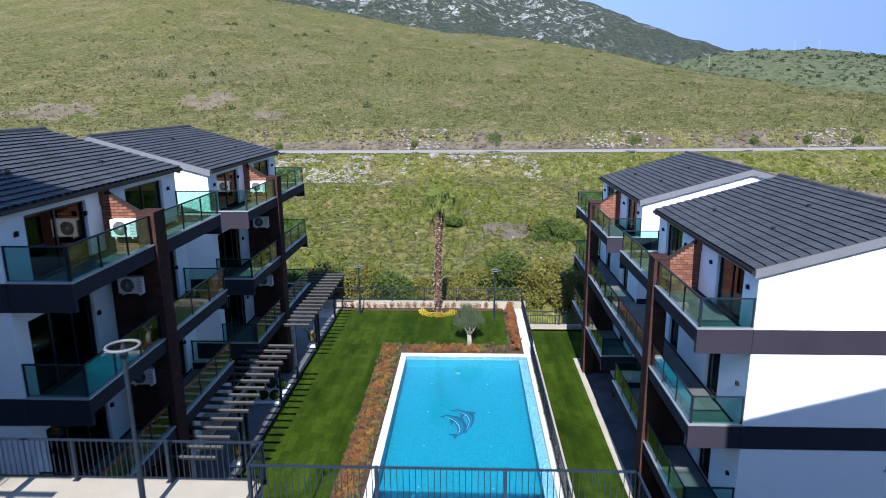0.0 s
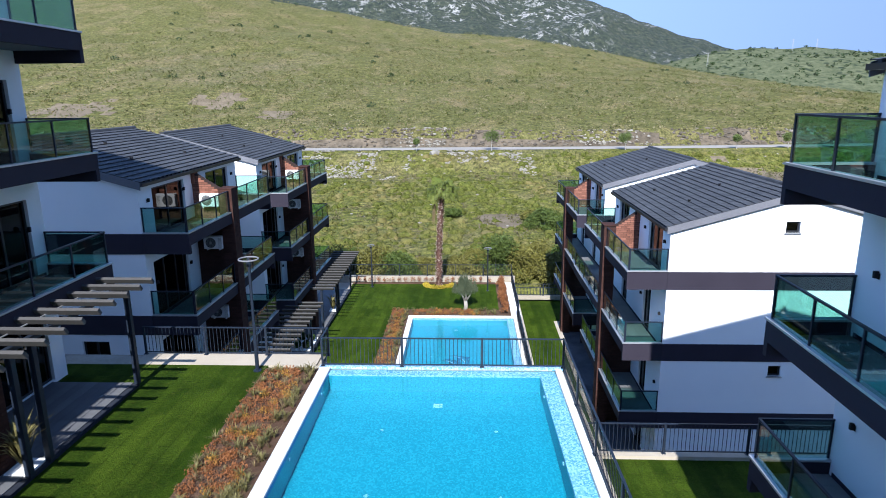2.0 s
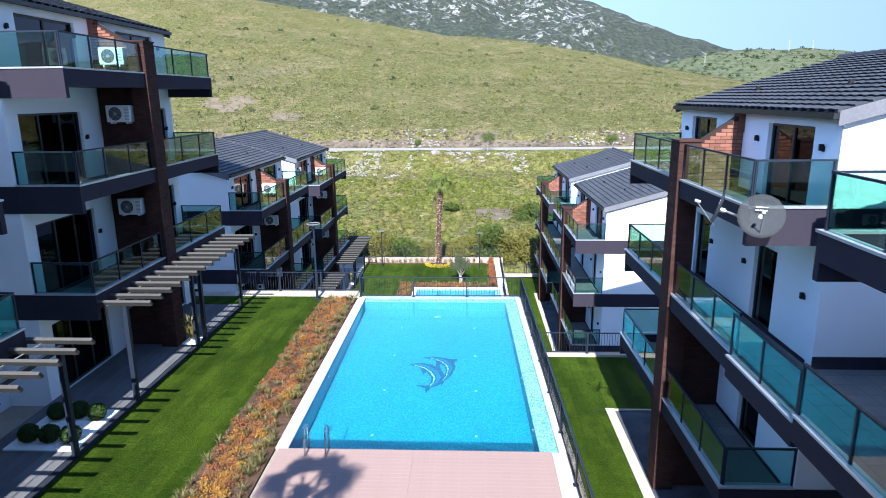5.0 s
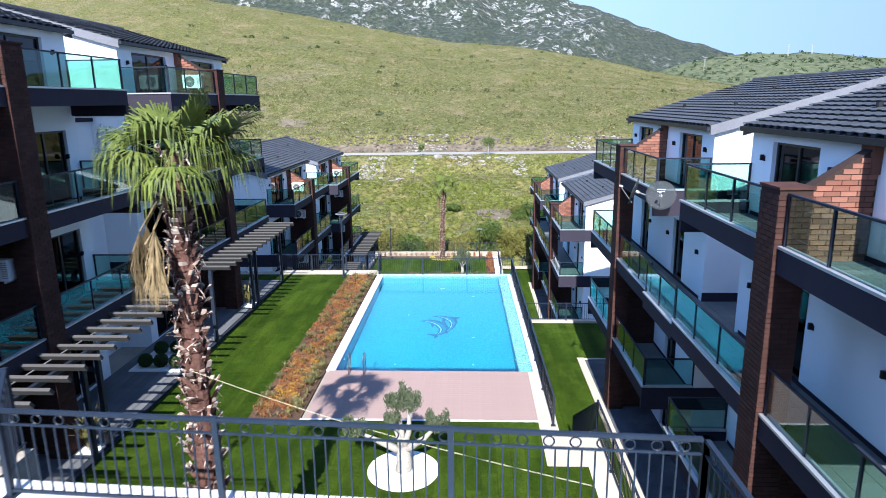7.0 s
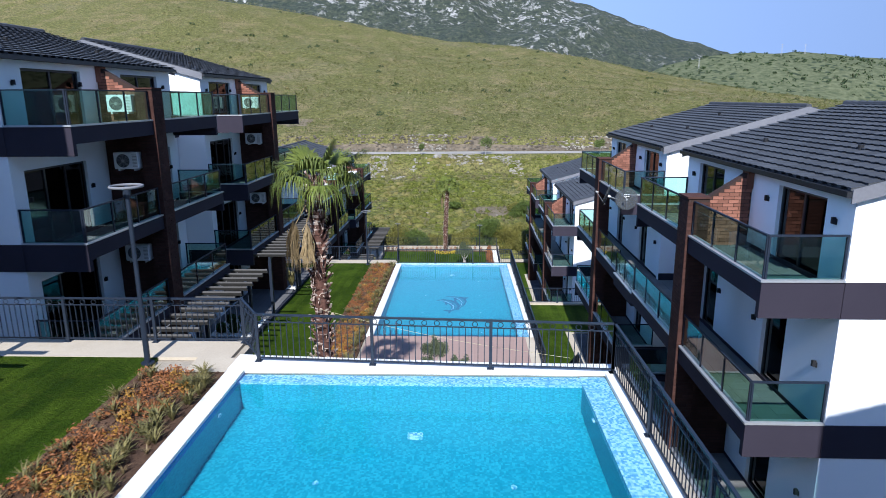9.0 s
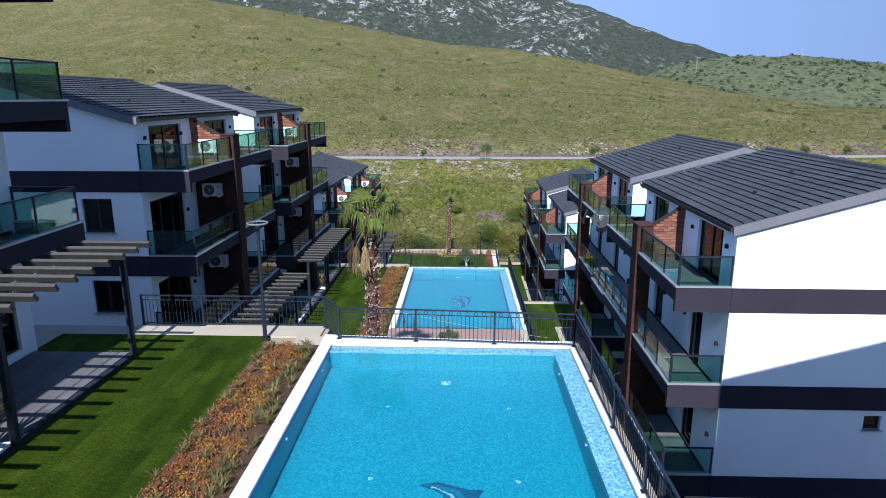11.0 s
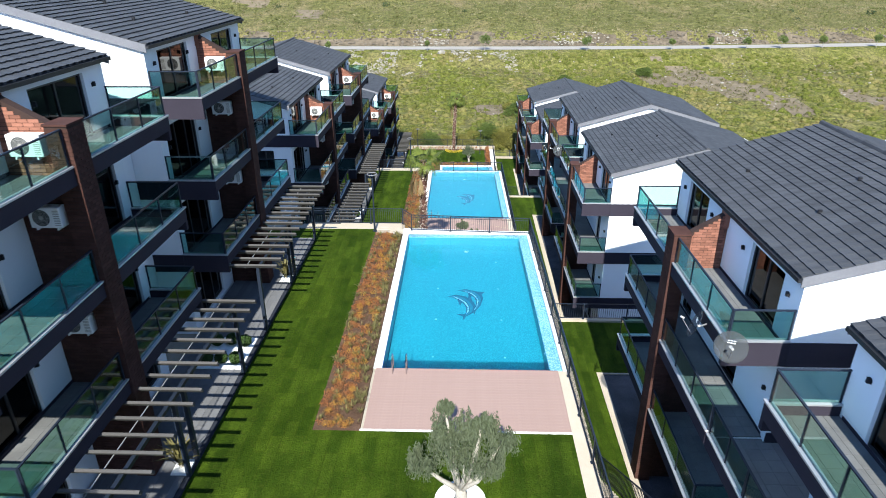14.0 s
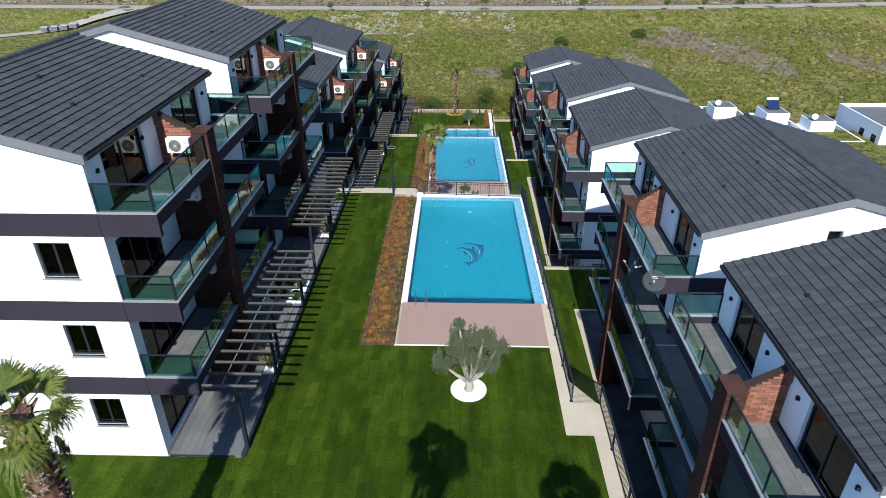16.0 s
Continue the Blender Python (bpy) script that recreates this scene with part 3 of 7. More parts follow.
def tile_mesh():
    me = bpy.data.meshes.new("roof_tile_mesh")
    verts, faces = tile_shape(TILE_W / 2 - 0.001, TILE_L / 2 + 0.03)
    me.from_pydata(verts, [], faces)
    me.materials.append(M["tile"])
    return me


TILE = tile_mesh()
RIDGE_CAP = mesh_from(rod(bmesh.new(), (0, -0.22, -0.01), (0, 0.22, 0.01), 0.12, 8), "ridge_cap_mesh", M["tile"])
PANE_T = 0.012


def window(parent, place, a0, a1, z0, z1, d, panes=2, sill=False, name="window"):
    """A dark framed window or sliding door in an opening; place(a, d, z)."""
    def slab(p, q, lo, hi, d0, d1):
        return prism(bmesh.new(), [place(p, d0, lo), place(q, d0, lo), place(q, d0, hi), place(p, d0, hi)], [place(p, d1, lo), place(q, d1, lo), place(q, d1, hi), place(p, d1, hi)])
    f = 0.07
    step = (a1 - a0) / panes
    lights = [(a0 + i * step + (f if i == 0 else 0.04), a0 + (i + 1) * step - (f if i == panes - 1 else 0.04), z0 + f, z1 - f) for i in range(panes)]
    bm = wall_cells(bmesh.new(), a0, a1, z0, lambda a: z1, lights, [], place, d, d + 0.08)
    win = part(name, bm, M["frame"], parent)
    for i in range(panes):
        p, q = a0 + i * step + 0.05, a0 + (i + 1) * step - 0.05
        b = slab(p, q, z0 + f, z1 - f, d + 0.035, d + 0.035 + PANE_T)
        bmesh.ops.recalc_face_normals(b, faces=b.faces)
        part("pane", b, M["pane"], win)
    if sill:
        b = slab(a0 - 0.06, a1 + 0.06, z0 - 0.05, z0, -0.06, 0.08)
        bmesh.ops.recalc_face_normals(b, faces=b.faces)
        part("sill", b, M["metal_sill"], win)
    return win


RAIL_POST = mesh_from(box(bmesh.new(), -0.022, 0.022, -0.022, 0.022, 0.0, 0.95), "rail_post_mesh", M["rail"])


def balustrade(parent, pts, z, height=0.92):
    """Glass panels with a dark top rail and posts along the corners given (x, y)."""
    for (x0, y0), (x1, y1) in zip(pts, pts[1:]):
        length = math.hypot(x1 - x0, y1 - y0)
        n = max(1, round(length / 1.55))
        ux, uy = (x1 - x0) / length, (y1 - y0) / length
        for i in range(n):
            a, b = i * length / n + 0.02, (i + 1) * length / n - 0.02
            p, q = (x0 + ux * a, y0 + uy * a), (x0 + ux * b, y0 + uy * b)
            t = 0.008
            prism_pts = lambda k: [(p[0] - uy * k, p[1] + ux * k, z), (q[0] - uy * k, q[1] + ux * k, z), (q[0] - uy * k, q[1] + ux * k, z + height), (p[0] - uy * k, p[1] + ux * k, z + height)]
            bm = prism(bmesh.new(), prism_pts(-t), prism_pts(t))
            bmesh.ops.recalc_face_normals(bm, faces=bm.faces)
            part("glass_panel", bm, M["glass"], parent)
        for i in range(n + 1):
            a = min(max(i * length / n, 0.03), length - 0.03)
            piece("rail_post", RAIL_POST, parent, (x0 + ux * a, y0 + uy * a, z - 0.03))
        k = 0.028
        bm = prism(bmesh.new(), [(x0 - uy * k, y0 + ux * k, z + height), (x0 + uy * k, y0 - ux * k, z + height), (x0 + uy * k, y0 - ux * k, z + height + 0.04), (x0 - uy * k, y0 + ux * k, z + height + 0.04)],
                   [(x1 - uy * k, y1 + ux * k, z + height), (x1 + uy * k, y1 - ux * k, z + height), (x1 + uy * k, y1 - ux * k, z + height + 0.04), (x1 - uy * k, y1 + ux * k, z + height + 0.04)])
        bmesh.ops.recalc_face_normals(bm, faces=bm.faces)
        part("handrail", bm, M["rail"], parent)


def ac_unit(x, y, z, facing):
    """A split air conditioner's outdoor unit; facing: the way its fan looks along y."""
    ac = thing("air_conditioner", (x, y, z), "white outdoor air conditioner unit on the brick wall", "air conditioner", "air conditioners")
    part("case", boxes((x - 0.43, x + 0.43, y - 0.15, y + 0.15, z, z + 0.58), bevel=0.02), M["white_paint"], ac)
    f = y + facing * 0.155
    bm = bmesh.new()
    for r in (0.232, 0.19, 0.15, 0.11, 0.07):
        hoop(bm, (x - 0.1, f, z + 0.29), (0, 1, 0), r, 0.004, 16, 4)
    for k in range(8):
        a = math.pi * k / 4
        rod(bm, (x - 0.1 + 0.05 * math.cos(a), f, z + 0.29 + 0.05 * math.sin(a)), (x - 0.1 + 0.235 * math.cos(a), f, z + 0.29 + 0.235 * math.sin(a)), 0.004, 4)
    part("fan_guard", bm, M["concrete"], ac, "grey wire fan guard")
    part("fan_hub", rod(bmesh.new(), (x - 0.1, f - facing * 0.004, z + 0.29), (x - 0.1, f + facing * 0.004, z + 0.29), 0.055, 14), M["concrete"], ac)
    part("fan_opening", rod(bmesh.new(), (x - 0.1, y + facing * 0.14, z + 0.29), (x - 0.1, y + facing * 0.153, z + 0.29), 0.235, 24), M["fan_dark"], ac, "dark fan opening")
    part("side_grille", boxes(*[(x + 0.24, x + 0.40, f - 0.004, f + 0.004, z + 0.08 + 0.05 * i, z + 0.10 + 0.05 * i) for i in range(9)]), M["concrete"], ac)
    part("bracket", boxes((x - 0.3, x - 0.26, y - 0.15, y + 0.2, z - 0.06, z - 0.002), (x + 0.26, x + 0.3, y - 0.15, y + 0.2, z - 0.06, z - 0.002)), M["white_paint"], ac)
    return ac


DEPTH = 10.6


def module(bld, s, y0, y1, uf, uw, z1, zg, py, near_windows=(), single="", open_near=False, open_far=False, ac=False, narrow=False, rise=1.95, storey=3.3):
    """One half of a terraced house pair, of three balconied storeys under a tiled gable roof.
    open_near, open_far: ends at which the middle balcony runs on into the link. s: side of the garden; y0, y1: near and far end; uf, uw: balcony front and house wall from the garden's axis; z1: top balcony edge."""
    X = lambda u: s * u
    ub, ur = uw + DEPTH, uw + DEPTH / 2
    levels = [z1, z1 - storey, z1 - 2 * storey]
    ue, ze = uw - 0.2, z1 + rise
    roof_z = lambda u: ze + SLOPE * (u - ue) if u <= ur else ze + SLOPE * (2 * ur - u - ue)
    # front wall
    place_f = lambda a, d, z: (X(uw + d), a, z)
    wide = 3.9 if not narrow else 3.25
    holes = [(y0 + 1.05, y0 + wide, z1 - 0.3, z1 + 1.62), (y1 - wide, y1 - 1.15, z1 - 0.3, z1 + 1.62)]
    for zk in (levels[1], levels[2], levels[2] - storey):
        if zk - 0.3 < zg - 0.6:
            continue
        lo = max(zk - 0.3, zg + 0.12)
        if narrow:
            holes += [(py - 2.8, py - 1.6, lo, lo + 2.15), (py + 1.6, py + 2.8, lo, lo + 2.15)]
        else:
            holes += [(y0 + 0.55, y0 + 3.6, lo, lo + 2.35), (y1 - 3.6, y1 - 0.6, lo, lo + 2.35)]
    bm = wall_cells(bmesh.new(), y0 + 0.25, y1 - 0.25, zg - 0.5, lambda a: roof_z(uw) - 0.05, holes, [], place_f, 0.0, 0.25)
    part("front_wall", bm, M["plaster"], bld)
    for h in holes:
        window(bld, place_f, *h, 0.1, 1 if h[1] - h[0] < 1.3 else 2 if h[1] - h[0] < 3 else 3, name="sliding_door" if h[1] - h[0] > 1.3 else "door")
    # gable and back walls
    for yy, d, wins in ((y0, 1, near_windows), (y1, -1, ())):
        place_g = lambda a, dd, z, yy=yy, d=d: (X(a), yy + d * dd, z)
        holes_g = [(uw + a, uw + b, z1 + lo, z1 + hi) for a, b, lo, hi in wins]
        bm = wall_cells(bmesh.new(), uw, ub, zg - 0.5, lambda a: roof_z(a) - 0.06, holes_g, [ur], place_g, 0.0, 0.25)
        part("gable_wall", bm, M["plaster"], bld)
        for h in holes_g:
            window(bld, place_g, *h, 0.1, 2 if h[1] - h[0] > 0.9 else 1, True)
    part("back_wall", boxes((X(ub - 0.25), X(ub), y0 + 0.25, y1 - 0.25, zg - 0.5, roof_z(ub) - 0.06)), M["plaster"], bld)
    # storeys
    for k, zk in enumerate(levels):
        bal = part("balcony", boxes((X(uf + 0.15), X(uw + 0.3), y0 + 0.15, y1 - 0.15, zk - 0.46, zk - 0.32)), M["plaster" if narrow else "soffit"], bld, "pale balcony slab")
        part("balcony_floor", boxes((X(uf + 0.16), X(uw - 0.004), y0 + 0.16, y1 - 0.16, zk - 0.32, zk - 0.30)), M["balcony_grout"], bal, "grey tiled balcony floor")
        fu, fv = abs(uw - uf) - 0.164, y1 - y0 - 0.32
        mu, mv = max(1, round(fu / 0.45)), max(1, round(fv / 0.45))
        fu0, fv0 = min(X(uf + 0.16), X(uw - 0.004)), y0 + 0.16
        tile_bm = boxes(*[(fu0 + fu * i / mu + 0.004, fu0 + fu * (i + 1) / mu - 0.004, fv0 + fv * j / mv + 0.004, fv0 + fv * (j + 1) / mv - 0.004, zk - 0.30, zk - 0.290) for i in range(mu) for j in range(mv)])
        tagged(part("floor_tiles", tile_bm, M["balcony_tile"], bal), kind="stuff")
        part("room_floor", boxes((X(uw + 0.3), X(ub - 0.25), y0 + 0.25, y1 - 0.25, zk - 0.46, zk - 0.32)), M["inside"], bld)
        on, of = open_near and k == 1, open_far and k == 1
        ends = ([] if on else [(X(uf), X(uw), y0 - 0.004, y0 + 0.15, zk - 0.8, zk)]) + ([] if of else [(X(uf), X(uw), y1 - 0.15, y1 + 0.004, zk - 0.8, zk)])
        for bx in [(X(uf), X(uf + 0.15), y0 if on else y0 + 0.151, y1 if of else y1 - 0.151, zk - 0.47, zk)] + ends:
            part("fascia", boxes(bx), M["anthracite"], bal, "dark grey rendered balcony fascia")
        for bx in ((X(uw), X(ub), y0 - 0.025, y0, zk - 0.8, zk), (X(uw), X(ub), y1, y1 + 0.025, zk - 0.8, zk)):
            part("wall_band", boxes(bx), M["anthracite"], bld, "dark grey rendered wall band")
        edge = [(X(uf - 0.03), X(uf + 0.17), y0 - (0 if on else 0.03), y1 + (0 if of else 0.03), zk + 0.002, zk + 0.05)]
        edge += [] if on else [(X(uf + 0.17), X(uw), y0 - 0.03, y0 + 0.17, zk + 0.002, zk + 0.05)]
        edge += [] if of else [(X(uf + 0.17), X(uw), y1 - 0.17, y1 + 0.03, zk + 0.002, zk + 0.05)]
        for bx in edge:
            part("edge_sill", boxes(bx), M["metal_sill"], bal, "light metal edge sill")
        c = uf + 0.07
        balustrade(bal, [(X(c), y0), (X(c), py - 0.42)] if on else [(X(uw), y0 + 0.07), (X(c), y0 + 0.07), (X(c), py - 0.42)], zk + 0.05)
        balustrade(bal, [(X(c), py + 0.42), (X(c), y1)] if of else [(X(c), py + 0.42), (X(c), y1 - 0.07), (X(uw), y1 - 0.07)], zk + 0.05)
        part("skirting", boxes((X(uw - 0.018), X(uw - 0.002), y0 + 0.26, y1 - 0.26, zk - 0.288, zk - 0.19)), M["anthracite"], bal, "dark skirting along the wall")
        for yy in (y0 + 0.62, y0 + 3.75, y1 - 0.75, y1 - 3.8):
            lamp = part("wall_lamp", boxes((X(uw - 0.1), X(uw - 0.02), yy - 0.035, yy + 0.035, zk + 1.14, zk + 1.28), (X(uw - 0.02), X(uw), yy - 0.05, yy + 0.05, zk + 1.12, zk + 1.24)), M["black_plastic"], bld)
        if ac and uw - uf > 1.4:
            ac_unit(X(uw - 0.85), py - 0.16 - 0.18, zk + (1.66 if k else 0.3), -1)
    # brick pillar at the balcony front, brick dividing wall behind it and its chimney
    pz = z1 + 1.06
    pw = 0.38
    p0, p1 = uf - 0.08, uf + 0.52
    pillar = part("brick_pillar", boxes((X(p0 + 0.012), X(p1 - 0.012), py - pw + 0.012, py + pw - 0.012, zg - 0.5, pz)), M["mortar"], bld, "dark red brick pillar")
    zb = zg
    flat = lambda a: pz
    br = brick_face("x", min(X(p0), X(p1)), max(X(p0), X(p1)), py - pw + 0.012, zb, flat) + brick_face("x", min(X(p0), X(p1)), max(X(p0), X(p1)), py + pw - 0.012, zb, flat)
    br += brick_face("y", py - pw, py + pw, X(p0 + 0.012), zb, flat) + brick_face("y", py - pw, py + pw, X(p1 - 0.012), zb, flat)
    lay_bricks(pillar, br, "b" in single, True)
    part("capping", boxes((X(p0 - 0.02), X(p1 + 0.02), py - pw - 0.02, py + pw + 0.02, pz, pz + 0.05)), M["dark_brick"], pillar)
    top_f = lambda u: pz - 0.02 + (z1 + 1.86 - pz) * (u - p1) / (uw - p1)
    t = 0.13
    fz = z1 - 0.3 if narrow else zg
    sec = [(X(p1), 0, fz), (X(uw), 0, fz), (X(uw), 0, top_f(uw)), (X(p1), 0, top_f(p1))]
    bm = prism(bmesh.new(), [(a, py - t, z) for a, _, z in sec], [(a, py + t, z) for a, _, z in sec])
    bmesh.ops.recalc_face_normals(bm, faces=bm.faces)
    fin = part("brick_wall", bm, M["mortar"], bld, "red brick dividing wall with a sloping top")
    lo, hi = min(X(p1), X(uw)), max(X(p1), X(uw))
    tf = lambda a: top_f(abs(a))
    face = brick_face("x", lo, hi, py - t, fz, tf) + brick_face("x", lo, hi, py + t, fz, tf)
    # courses below the top balcony take the dark brick: slab shade put into colour
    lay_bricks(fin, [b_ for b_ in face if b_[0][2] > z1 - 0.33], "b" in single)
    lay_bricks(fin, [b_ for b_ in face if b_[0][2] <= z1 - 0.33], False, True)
    # here too the dark brick colour stands for the shade under the balcony
    if narrow:
        lz0, lz1 = zg, levels[1] - 0.8
        low = part("brick_wall", boxes((X(p1), X(uw - 0.004), py - t, py + t, lz0, lz1)), M["mortar"], bld, "brick dividing wall under the middle balcony, shade in its colour")
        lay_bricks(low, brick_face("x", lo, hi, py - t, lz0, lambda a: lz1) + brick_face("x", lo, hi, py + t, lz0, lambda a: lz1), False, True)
    part("brick_stub", boxes((X(uw - 0.16), X(uw - 0.004), py - 0.2, py + 0.2, z1 + 1.3, roof_z(uw) - 0.16)), M["brick"], bld, "short brick stub under the eave")
    # roof
    deck = bmesh.new()
    e0, e1 = y0 - 0.14, y1 + 0.14
    prof = [(ue, ze - 0.14), (ue, ze), (ur, roof_z(ur)), (2 * ur - ue, ze), (2 * ur - ue, ze - 0.14), (ur, roof_z(ur) - 0.14)]
    prism(deck, [(X(u), e0, z) for u, z in prof], [(X(u), e1, z) for u, z in prof])
    bmesh.ops.recalc_face_normals(deck, faces=deck.faces)
    roof = part("roof", deck, M["tile"], bld, "dark grey tiled gable roof")
    ang = math.atan(SLOPE)
    run = TILE_L * math.cos(ang)
    courses = int((ur - ue) / run)
    across = int((e1 - e0) / TILE_W)
    tw = (e1 - e0) / across
    todo = []
    for i in range(courses + 1):
        for j in range(across):
            u = ue + (i + 0.5) * run
            if u > ur - 0.1:
                continue
            todo.append((u, e0 + (j + 0.5) * tw))
    tilt = ang - 0.125
    rest = []
    for n, (u, y) in enumerate(todo):
        z = roof_z(u) + 0.04
        if "t" in single and n < 300:
            piece("tile", TILE, roof, (X(u), y, z), (0, -s * tilt, 0), (1, tw / TILE_W, 1))
        else:
            rest.append((u, y, z))
    bm_v, bm_f = [], []
    hw, hl = tw / 2 - 0.001, TILE_L / 2 + 0.03
    cs, sn = math.cos(tilt), math.sin(tilt)
    plain_v = [(dl, dy, tt) for tt in (0.0, 0.028) for dl, dy in ((-hl, -hw), (hl, -hw), (hl, hw), (-hl, hw))]
    plain_f = [(4, 5, 6, 7), (0, 1, 5, 4), (1, 2, 6, 5), (2, 3, 7, 6), (3, 0, 4, 7)]
    for u, y, z in rest + [(2 * ur - u, y, roof_z(u) + 0.04) for u, y in todo]:
        up = 1 if u < ur else -1
        shape_v, shape_f = tile_shape(hw, hl) if up == 1 else (plain_v, plain_f)
        b0 = len(bm_v)
        bm_v += [(X(u + up * (dl * cs - tt * sn)), y + dy, z + dl * sn + tt * cs) for dl, dy, tt in shape_v]
        bm_f += [[b0 + i for i in q] for q in shape_f]
    stuff_mesh("tiles", bm_v, bm_f, M["tile"], roof)
    # ridge caps, verges, gutter, vents
    n_cap = round((e1 - e0) / 0.42)
    step = (e1 - e0) / n_cap
    if "t" in single:
        for k in range(n_cap):
            piece("ridge_cap", RIDGE_CAP, roof, (X(ur), e0 + (k + 0.5) * step, roof_z(ur) + 0.03))
    else:
        cap = bmesh.new()
        for k in range(n_cap):
            rod(cap, (X(ur), e0 + k * step, roof_z(ur) + 0.02), (X(ur), e0 + k * step + 0.44, roof_z(ur) + 0.04), 0.12, 8)
        tagged(part("ridge_capping", cap, M["tile"], roof), kind="stuff")
    for yv in (e0 - 0.03, e1):
        for pr in ([(ue, ze - 0.26), (ue, ze + 0.03), (ur, roof_z(ur) + 0.03), (ur, roof_z(ur) - 0.26)], [(2 * ur - ue, ze - 0.26), (2 * ur - ue, ze + 0.03), (ur, roof_z(ur) + 0.03), (ur, roof_z(ur) - 0.26)]):
            verge = prism(bmesh.new(), [(X(u), yv, z) for u, z in pr], [(X(u), yv + 0.03, z) for u, z in pr])
            bmesh.ops.recalc_face_normals(verge, faces=verge.faces)
            part("verge_board", verge, M["trim"], roof, "grey metal verge board")
    part("gutter", boxes((X(ue - 0.1), X(ue), e0, e1, ze - 0.13, ze - 0.01)), M["frame"], roof)
    for j, (fu, fy) in enumerate(((0.35, 0.3), (0.28, 0.72), (0.7, 0.45))):
        u, y = ue + fu * (ur - ue), y0 + fy * (y1 - y0)
        part("roof_vent", rod(bmesh.new(), (X(u), y, roof_z(u)), (X(u), y, roof_z(u) + 0.16), 0.07, 8), M["black_plastic"], roof)


def building(s, near, far, zg, single, label, ac, narrow, wins_n, wins_f, storey=3.3):
    """Two roofed halves with a narrow recessed link between; near, far: (y0, y1, pillar, balcony front, wall, top level)."""
    bld = thing("apartment_building", (s * near[4], near[0], zg), label, "building", "terraced apartment buildings")
    for (y0, y1, py, uf, uw, z1, *more), sg, wins, first in ((near, single[0], wins_n, True), (far, single[1], wins_f, False)):
        module(bld, s, y0, y1, uf, uw, z1, zg, py, wins, sg, open_near=narrow and not first, open_far=narrow and first, ac=ac, narrow=narrow, rise=more[0] if more else 1.95, storey=storey)
    X = lambda u: s * u
    y0, y1, uw, uf, z1 = near[1] + 0.03, far[0] - 0.03, near[4] + (2.4 if narrow else 1.3), near[3], min(near[5], far[5])
    part("link_wall", boxes((X(uw), X(uw + 0.25), y0, y1, zg - 0.5, z1 - 1.0)), M["plaster"], bld, "recessed white link wall")
    part("link_roof", boxes((X(uw - 0.1), X(uw + 7), y0, y1, z1 - 1.0, z1 - 0.85)), M["anthracite"], bld)
    if narrow:
        zk = z1 - storey
        y0, y1 = near[1] - 0.145, far[0] + 0.145
        bal = part("link_balcony", boxes((X(uf + 0.16), X(uw), y0, y1, zk - 0.46, zk - 0.315)), M["plaster"], bld, "pale link balcony slab")
        fu0, fu1 = min(X(uf + 0.16), X(uw)), max(X(uf + 0.16), X(uw))
        mu, mv = round((fu1 - fu0) / 0.45), round((y1 - y0) / 0.45)
        tile_bm = boxes(*[(fu0 + (fu1 - fu0) * i / mu + 0.004, fu0 + (fu1 - fu0) * (i + 1) / mu - 0.004, y0 + (y1 - y0) * j / mv + 0.004, y0 + (y1 - y0) * (j + 1) / mv - 0.004, zk - 0.312, zk - 0.288) for i in range(mu) for j in range(mv)])
        tagged(part("floor_tiles", tile_bm, M["balcony_tile"], bal), kind="stuff")
        y0, y1 = near[1] + 0.002, far[0] - 0.002
        part("fascia", boxes((X(uf), X(uf + 0.15), y0, y1, zk - 0.47, zk)), M["anthracite"], bal, "dark grey rendered balcony fascia")
        part("edge_sill", boxes((X(uf - 0.03), X(uf + 0.17), y0, y1, zk + 0.002, zk + 0.05)), M["metal_sill"], bal, "light metal edge sill")
        balustrade(bal, [(X(uf + 0.07), y0), (X(uf + 0.07), y1)], zk + 0.05)
        part("link_beam", boxes((X(uw - 0.3), X(uw - 0.004), y0, y1, z1 - 3.0, z1 - 2.75)), M["anthracite"], bld)
    else:
        for zk in (z1 - 2.4, z1 - 5.7):
            window(bld, lambda a, d, z: (X(uw + d), a, z), y0 + 0.8, y0 + 1.8, zk, zk + 1.3, -0.09, 1)
    return bld


TXT = "white three-storey apartment building with dark roof tiles, "
A_Z, B_Z, C_Z = -7.41, 0.0, 5.71          # garden levels
stack = [(1.2, 2.38, -2.37, -1.05), (1.2, 2.38, -5.63, -4.29), (1.2, 2.38, -8.98, -7.64)]
small = [(4.75, 5.33, 1.72, 2.2), (4.7, 5.25, -4.8, -4.3)]
building(-1, (-54.8, -44.4, -49.7, 10.4, 12.3, 16.22), (-41.4, -30.7, -36.4, 10.4, 12.3, 16.2), C_Z, ("bt", "t"), TXT + "upper garden", True, False, stack, ())
building(-1, (-24.4, -14.1, -19.4, 10.05, 11.95, 10.3), (-11.05, -0.7, -6.15, 10.0, 11.9, 10.23), B_Z, ("", "b"), TXT + "middle garden", True, False, stack[:2], ())
building(-1, (4.45, 14.6, 9.3, 9.94, 11.72, 3.43), (17.9, 28.3, 22.8, 9.94, 11.72, 2.95), A_Z, ("", ""), TXT + "lower garden", True, False, [(1.9, 3.0, -5.7, -4.4)], ())
building(1, (-62.2, -52.6, -57.75, 6.96, 8.75, 11.2, 2.1), (-50.1, -39.7, -44.75, 6.92, 8.7, 11.27, 2.08), 0.7, ("t", "t"), TXT + "upper pool", False, True, small, small, 3.2)
building(1, (-28.5, -18.5, -23.6, 6.95, 8.67, 7.18), (-15.55, -5.6, -10.7, 7.1, 8.8, 7.05), -2.75, ("b", ""), TXT + "middle pool", False, True, small, small)
